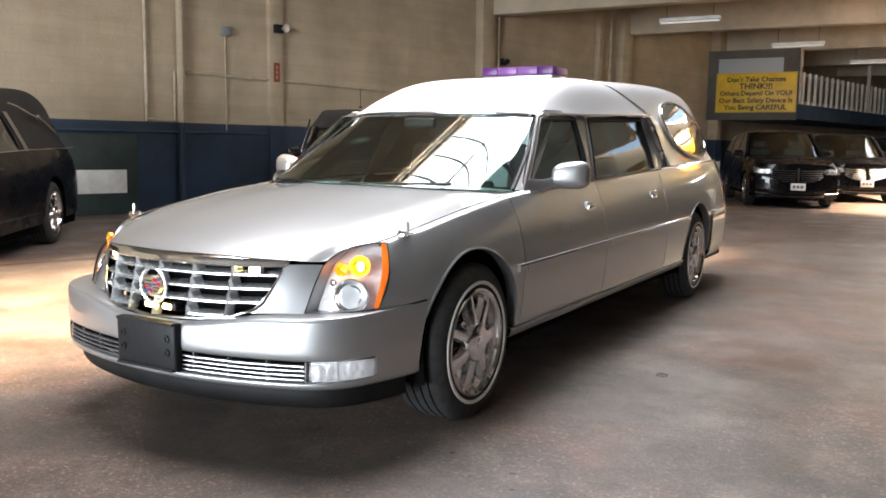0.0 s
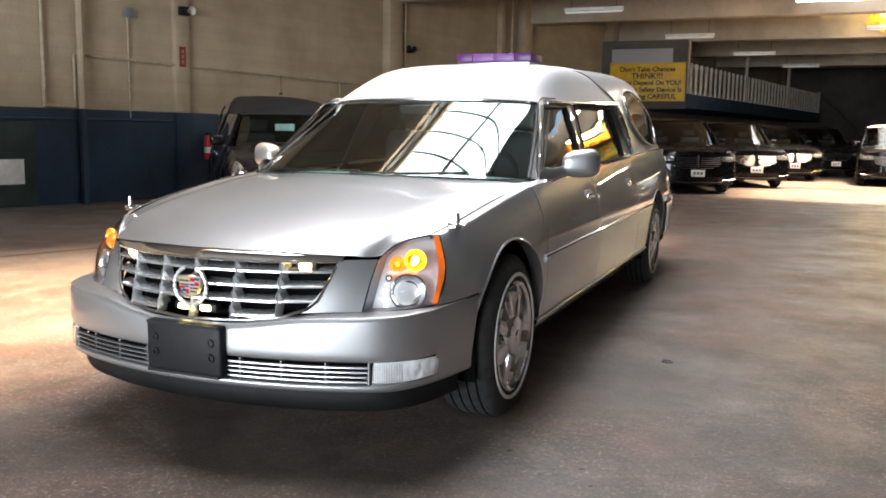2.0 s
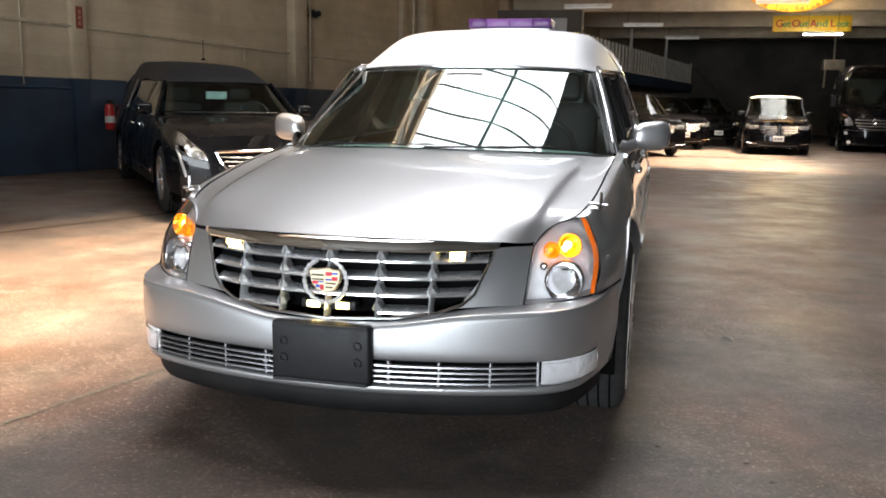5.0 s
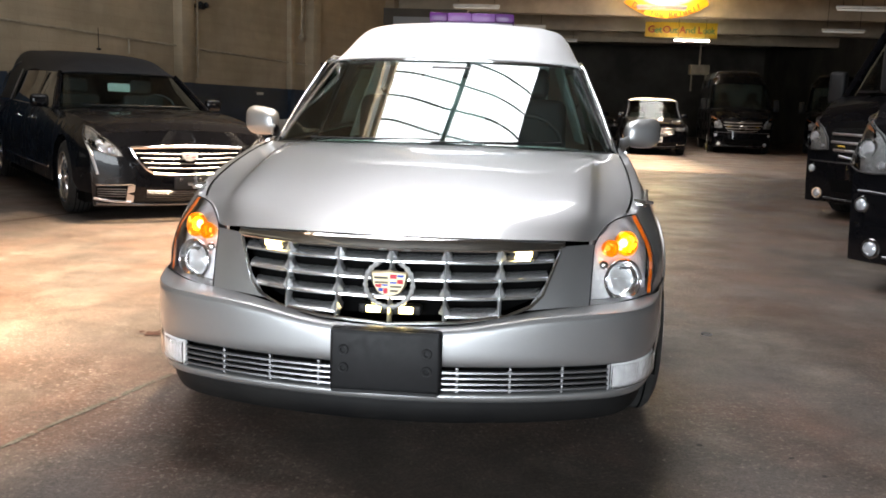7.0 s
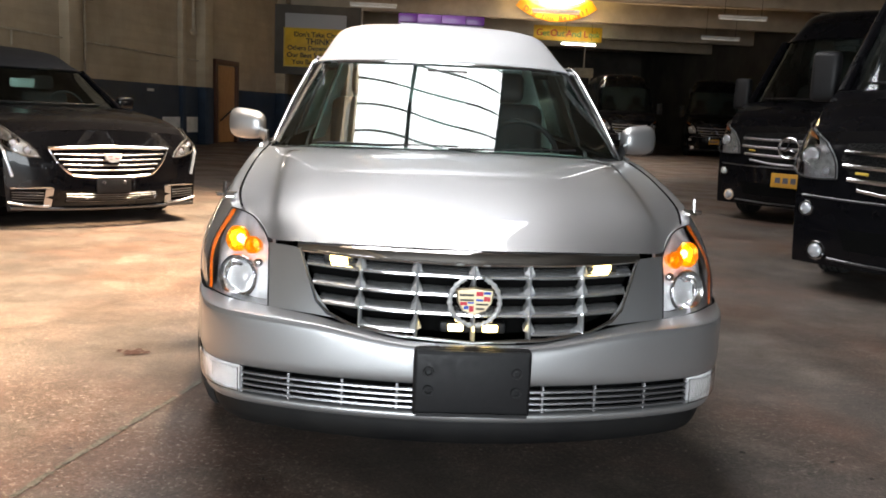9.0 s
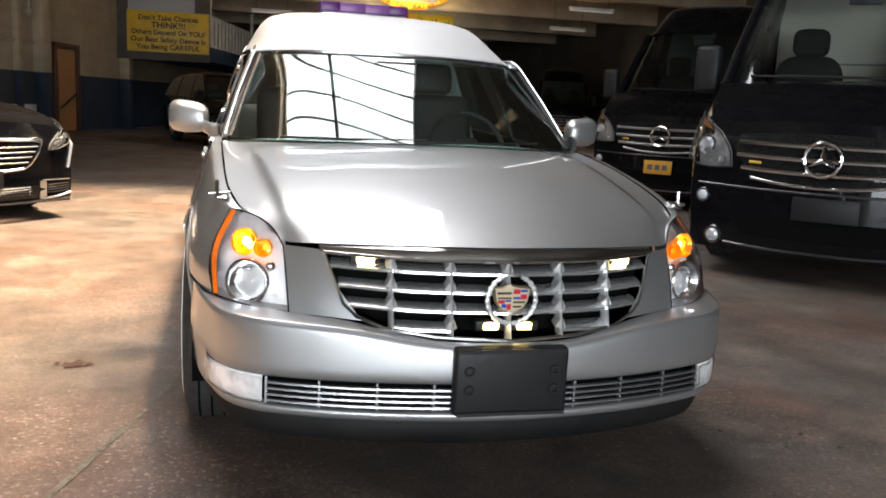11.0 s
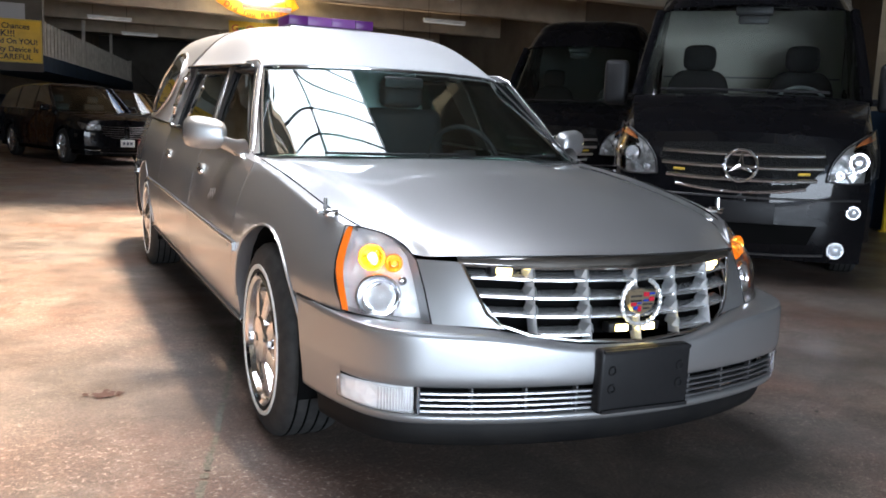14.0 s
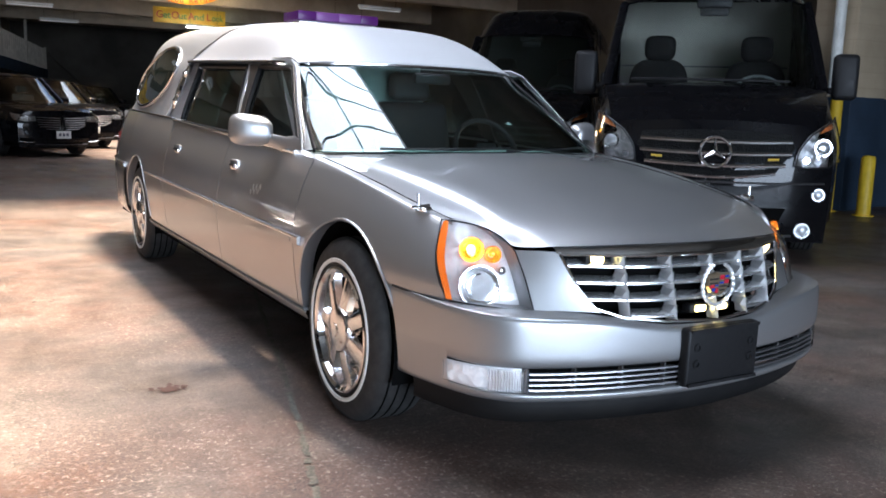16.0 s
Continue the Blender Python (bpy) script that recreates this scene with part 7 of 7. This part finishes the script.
for x, y, lit in ((-3.04, 16.6, 0), (-1.66, 22.0, 0), (-.28, 27.3, 0), (1.08, 32.4, 0), (1.65, 16.2, 1), (8.0, 20.6, 0), (9.5, 26.2, 0), (5.75, 30.7, 1), (5.6, 16.2, 0), (3.2, 21.3, 0)):
    strip_light(x, y, lit)

# column, post and bollards beside the vans
slab("column_right", M_WALL, 8.05, 8.75, 5.35, 6.0, 0, 6.0, "tan and navy painted column", "column", .012, m=I)
slab("wall_column_side", M_WALL, 8.75, 13.7, 5.6, 5.9, 0, 6.0, "tan and navy painted wall beside the vans", "wall", m=I)


def bollard(x, y, r, h, name, label):
    bm = bmesh.new()
    mm = Matrix.Translation((x, y, 0)) @ Matrix.Rotation(-math.pi / 2, 4, "Y")
    lathe(bm, [(r * 1.5, 0), (r * 1.5, .012), (r, .014), (r, h - r * .5), (r * .8, h - r * .15), (.001, h)], 20, mm)
    tagged(part(name, bm, M_YELLOW), label, "bollard")


bollard(7.88, 4.9, .085, .76, "bollard", "yellow painted steel bollard")
bollard(7.87, 5.42, .075, 1.46, "tall_bollard", "tall yellow painted steel post by the column")
bm = bmesh.new()
tube(bm, [(7.95, 5.55, 1.5), (7.95, 5.55, 6.0)], .07, 10)
tagged(part("standpipe", bm, M_WHITE), "pale pipe beside the column", "pipe")
bm = bmesh.new()
box(bm, 7.4, 8.2, 36.0, 36.5, 2.9, 3.3, .02)
tube(bm, [(7.5, 36.2, 2.9), (7.5, 36.2, 2.2)], .04, 6)
tube(bm, [(8.1, 36.2, 2.9), (8.1, 36.2, 2.2)], .04, 6)
tube(bm, [(7.8, 36.2, 3.3), (7.8, 36.2, 4.95)], .04, 6)
tagged(part("unit_heater", bm, M_PIPE), "old hanging heater unit at the back", "heater")

# worn paint line and seam on the floor
floor_line = bmesh.new()
rng = random.Random(4)
pts = [(-1.50, -1.2), (-1.34, -.2), (-1.22, .35), (-1.157, .586), (-1.041, 1.005), (-.83, 1.825), (-.613, 2.73), (-.35, 3.8)]
for (x0, y0), (x1, y1) in zip(pts, pts[1:]):
    for k in range(14):
        f, g = k / 14, (k + rng.choice((.4, 1.03, 1.03, 1.03, 1.03))) / 14
        d = Vector((y1 - y0, x0 - x1)).normalized()
        w0, w1 = rng.uniform(.007, .015), rng.uniform(.007, .015)
        o = rng.uniform(-.003, .003)
        p, q = Vector((x0 + (x1 - x0) * f, y0 + (y1 - y0) * f)) + d * o, Vector((x0 + (x1 - x0) * g, y0 + (y1 - y0) * g)) + d * o
        floor_line.faces.new([floor_line.verts.new((*c, .004)) for c in (p - d * w0, q - d * w1, q + d * w1, p + d * w0)])
pts = [(-.95, 2.12), (-1.012, 2.075), (-1.04, 1.95), (-1.035, 1.814), (-.999, 1.662), (-.908, 1.574), (-.83, 1.56)]
for (x0, y0), (x1, y1) in zip(pts, pts[1:]):
    for k in range(6):
        f, g, w = k / 6, (k + rng.uniform(.5, 1.1)) / 6, rng.uniform(.001, .003)
        d = Vector((y1 - y0, x0 - x1)).normalized() * w
        p, q = Vector((x0 + (x1 - x0) * f, y0 + (y1 - y0) * f)), Vector((x0 + (x1 - x0) * g, y0 + (y1 - y0) * g))
        floor_line.faces.new([floor_line.verts.new((*c, .004)) for c in (p - d, q - d, q + d, p + d)])
tagged(part("floor_line", floor_line, M_LINE, smooth=False), "worn pale line painted on the floor", "line", kind="structure")
bm = bmesh.new()
for (x0, y0), (x1, y1) in (((-6.0, 0.0), (-4.94, 2.68)), ((-4.94, 2.68), (-4.65, 3.5)), ((-4.65, 3.5), (-3.6, 6.6))):
    d = Vector((y1 - y0, x0 - x1)).normalized() * .035
    bm.faces.new([bm.verts.new((*c, .004)) for c in (Vector((x0, y0)) - d, Vector((x1, y1)) - d, Vector((x1, y1)) + d, Vector((x0, y0)) + d)])
tagged(part("floor_seam", bm, M_SEAM, smooth=False), "rusty steel edge strip set in the floor", "strip", kind="structure")
RUST, RING = (-1.358, 1.61), (1.36, 2.19)
# oil drips, rust stain, pale flecks and litter
rng = random.Random(11)


def flecks(bm, x, y, r, z, n=6, long=1.0):
    """One irregular flat fleck."""
    t = rng.uniform(0, math.pi)
    c, s_ = math.cos(t), math.sin(t)
    ring = []
    for a in np.linspace(0, 2 * math.pi, n + 1)[:-1]:
        p, q = long * r * rng.uniform(.5, 1.3) * math.cos(a), r * rng.uniform(.5, 1.3) * math.sin(a)
        ring.append(bm.verts.new((x + p * c - q * s_, y + p * s_ + q * c, z)))
    bm.faces.new(ring)


bm = bmesh.new()
for k in range(26):
    cx, cy = rng.uniform(-4.0, 5.0), rng.uniform(-1.6, 6.0)
    for j in range(rng.randint(1, 6)):
        flecks(bm, cx + rng.gauss(0, .22), cy + rng.gauss(0, .22), rng.choice((.004, .006, .008, .011, .016)), .0042, 8, 1.4)
tagged(part("floor_stains", bm, M_STAIN, smooth=False), "dark oil drips on the floor", "stain", kind="stuff")
bm = bmesh.new()
for k in range(60):
    flecks(bm, RUST[0] + rng.gauss(0, .026), RUST[1] + rng.gauss(0, .02), rng.uniform(.003, .014), .0046 + k * .00002, 9, 1.6)
tagged(part("rust_stain", bm, M_RUST, smooth=False), "brown rust stain on the floor", "stain", kind="stuff")
bm = bmesh.new()
for k in range(110):
    cx, cy = rng.uniform(-3.8, 4.8), rng.uniform(-1.9, 4.5)
    spread = rng.uniform(.05, .32)
    for j in range(rng.randint(6, 46)):
        flecks(bm, cx + rng.gauss(0, spread), cy + rng.gauss(0, spread * .6), rng.choice((.0012, .0016, .002, .002, .003, .0045)), .005, 6, 1.8)
tagged(part("floor_chips", bm, M_CHIP, smooth=False), "pale paint flecks and grit on the floor", "grit", kind="stuff")
bm = bmesh.new()
torus(bm, .026, .004, pose(RING[0], RING[1], .002), 18, 6)
tagged(part("floor_ring", bm, M_SATIN), "small ring lying on the floor", "ring")
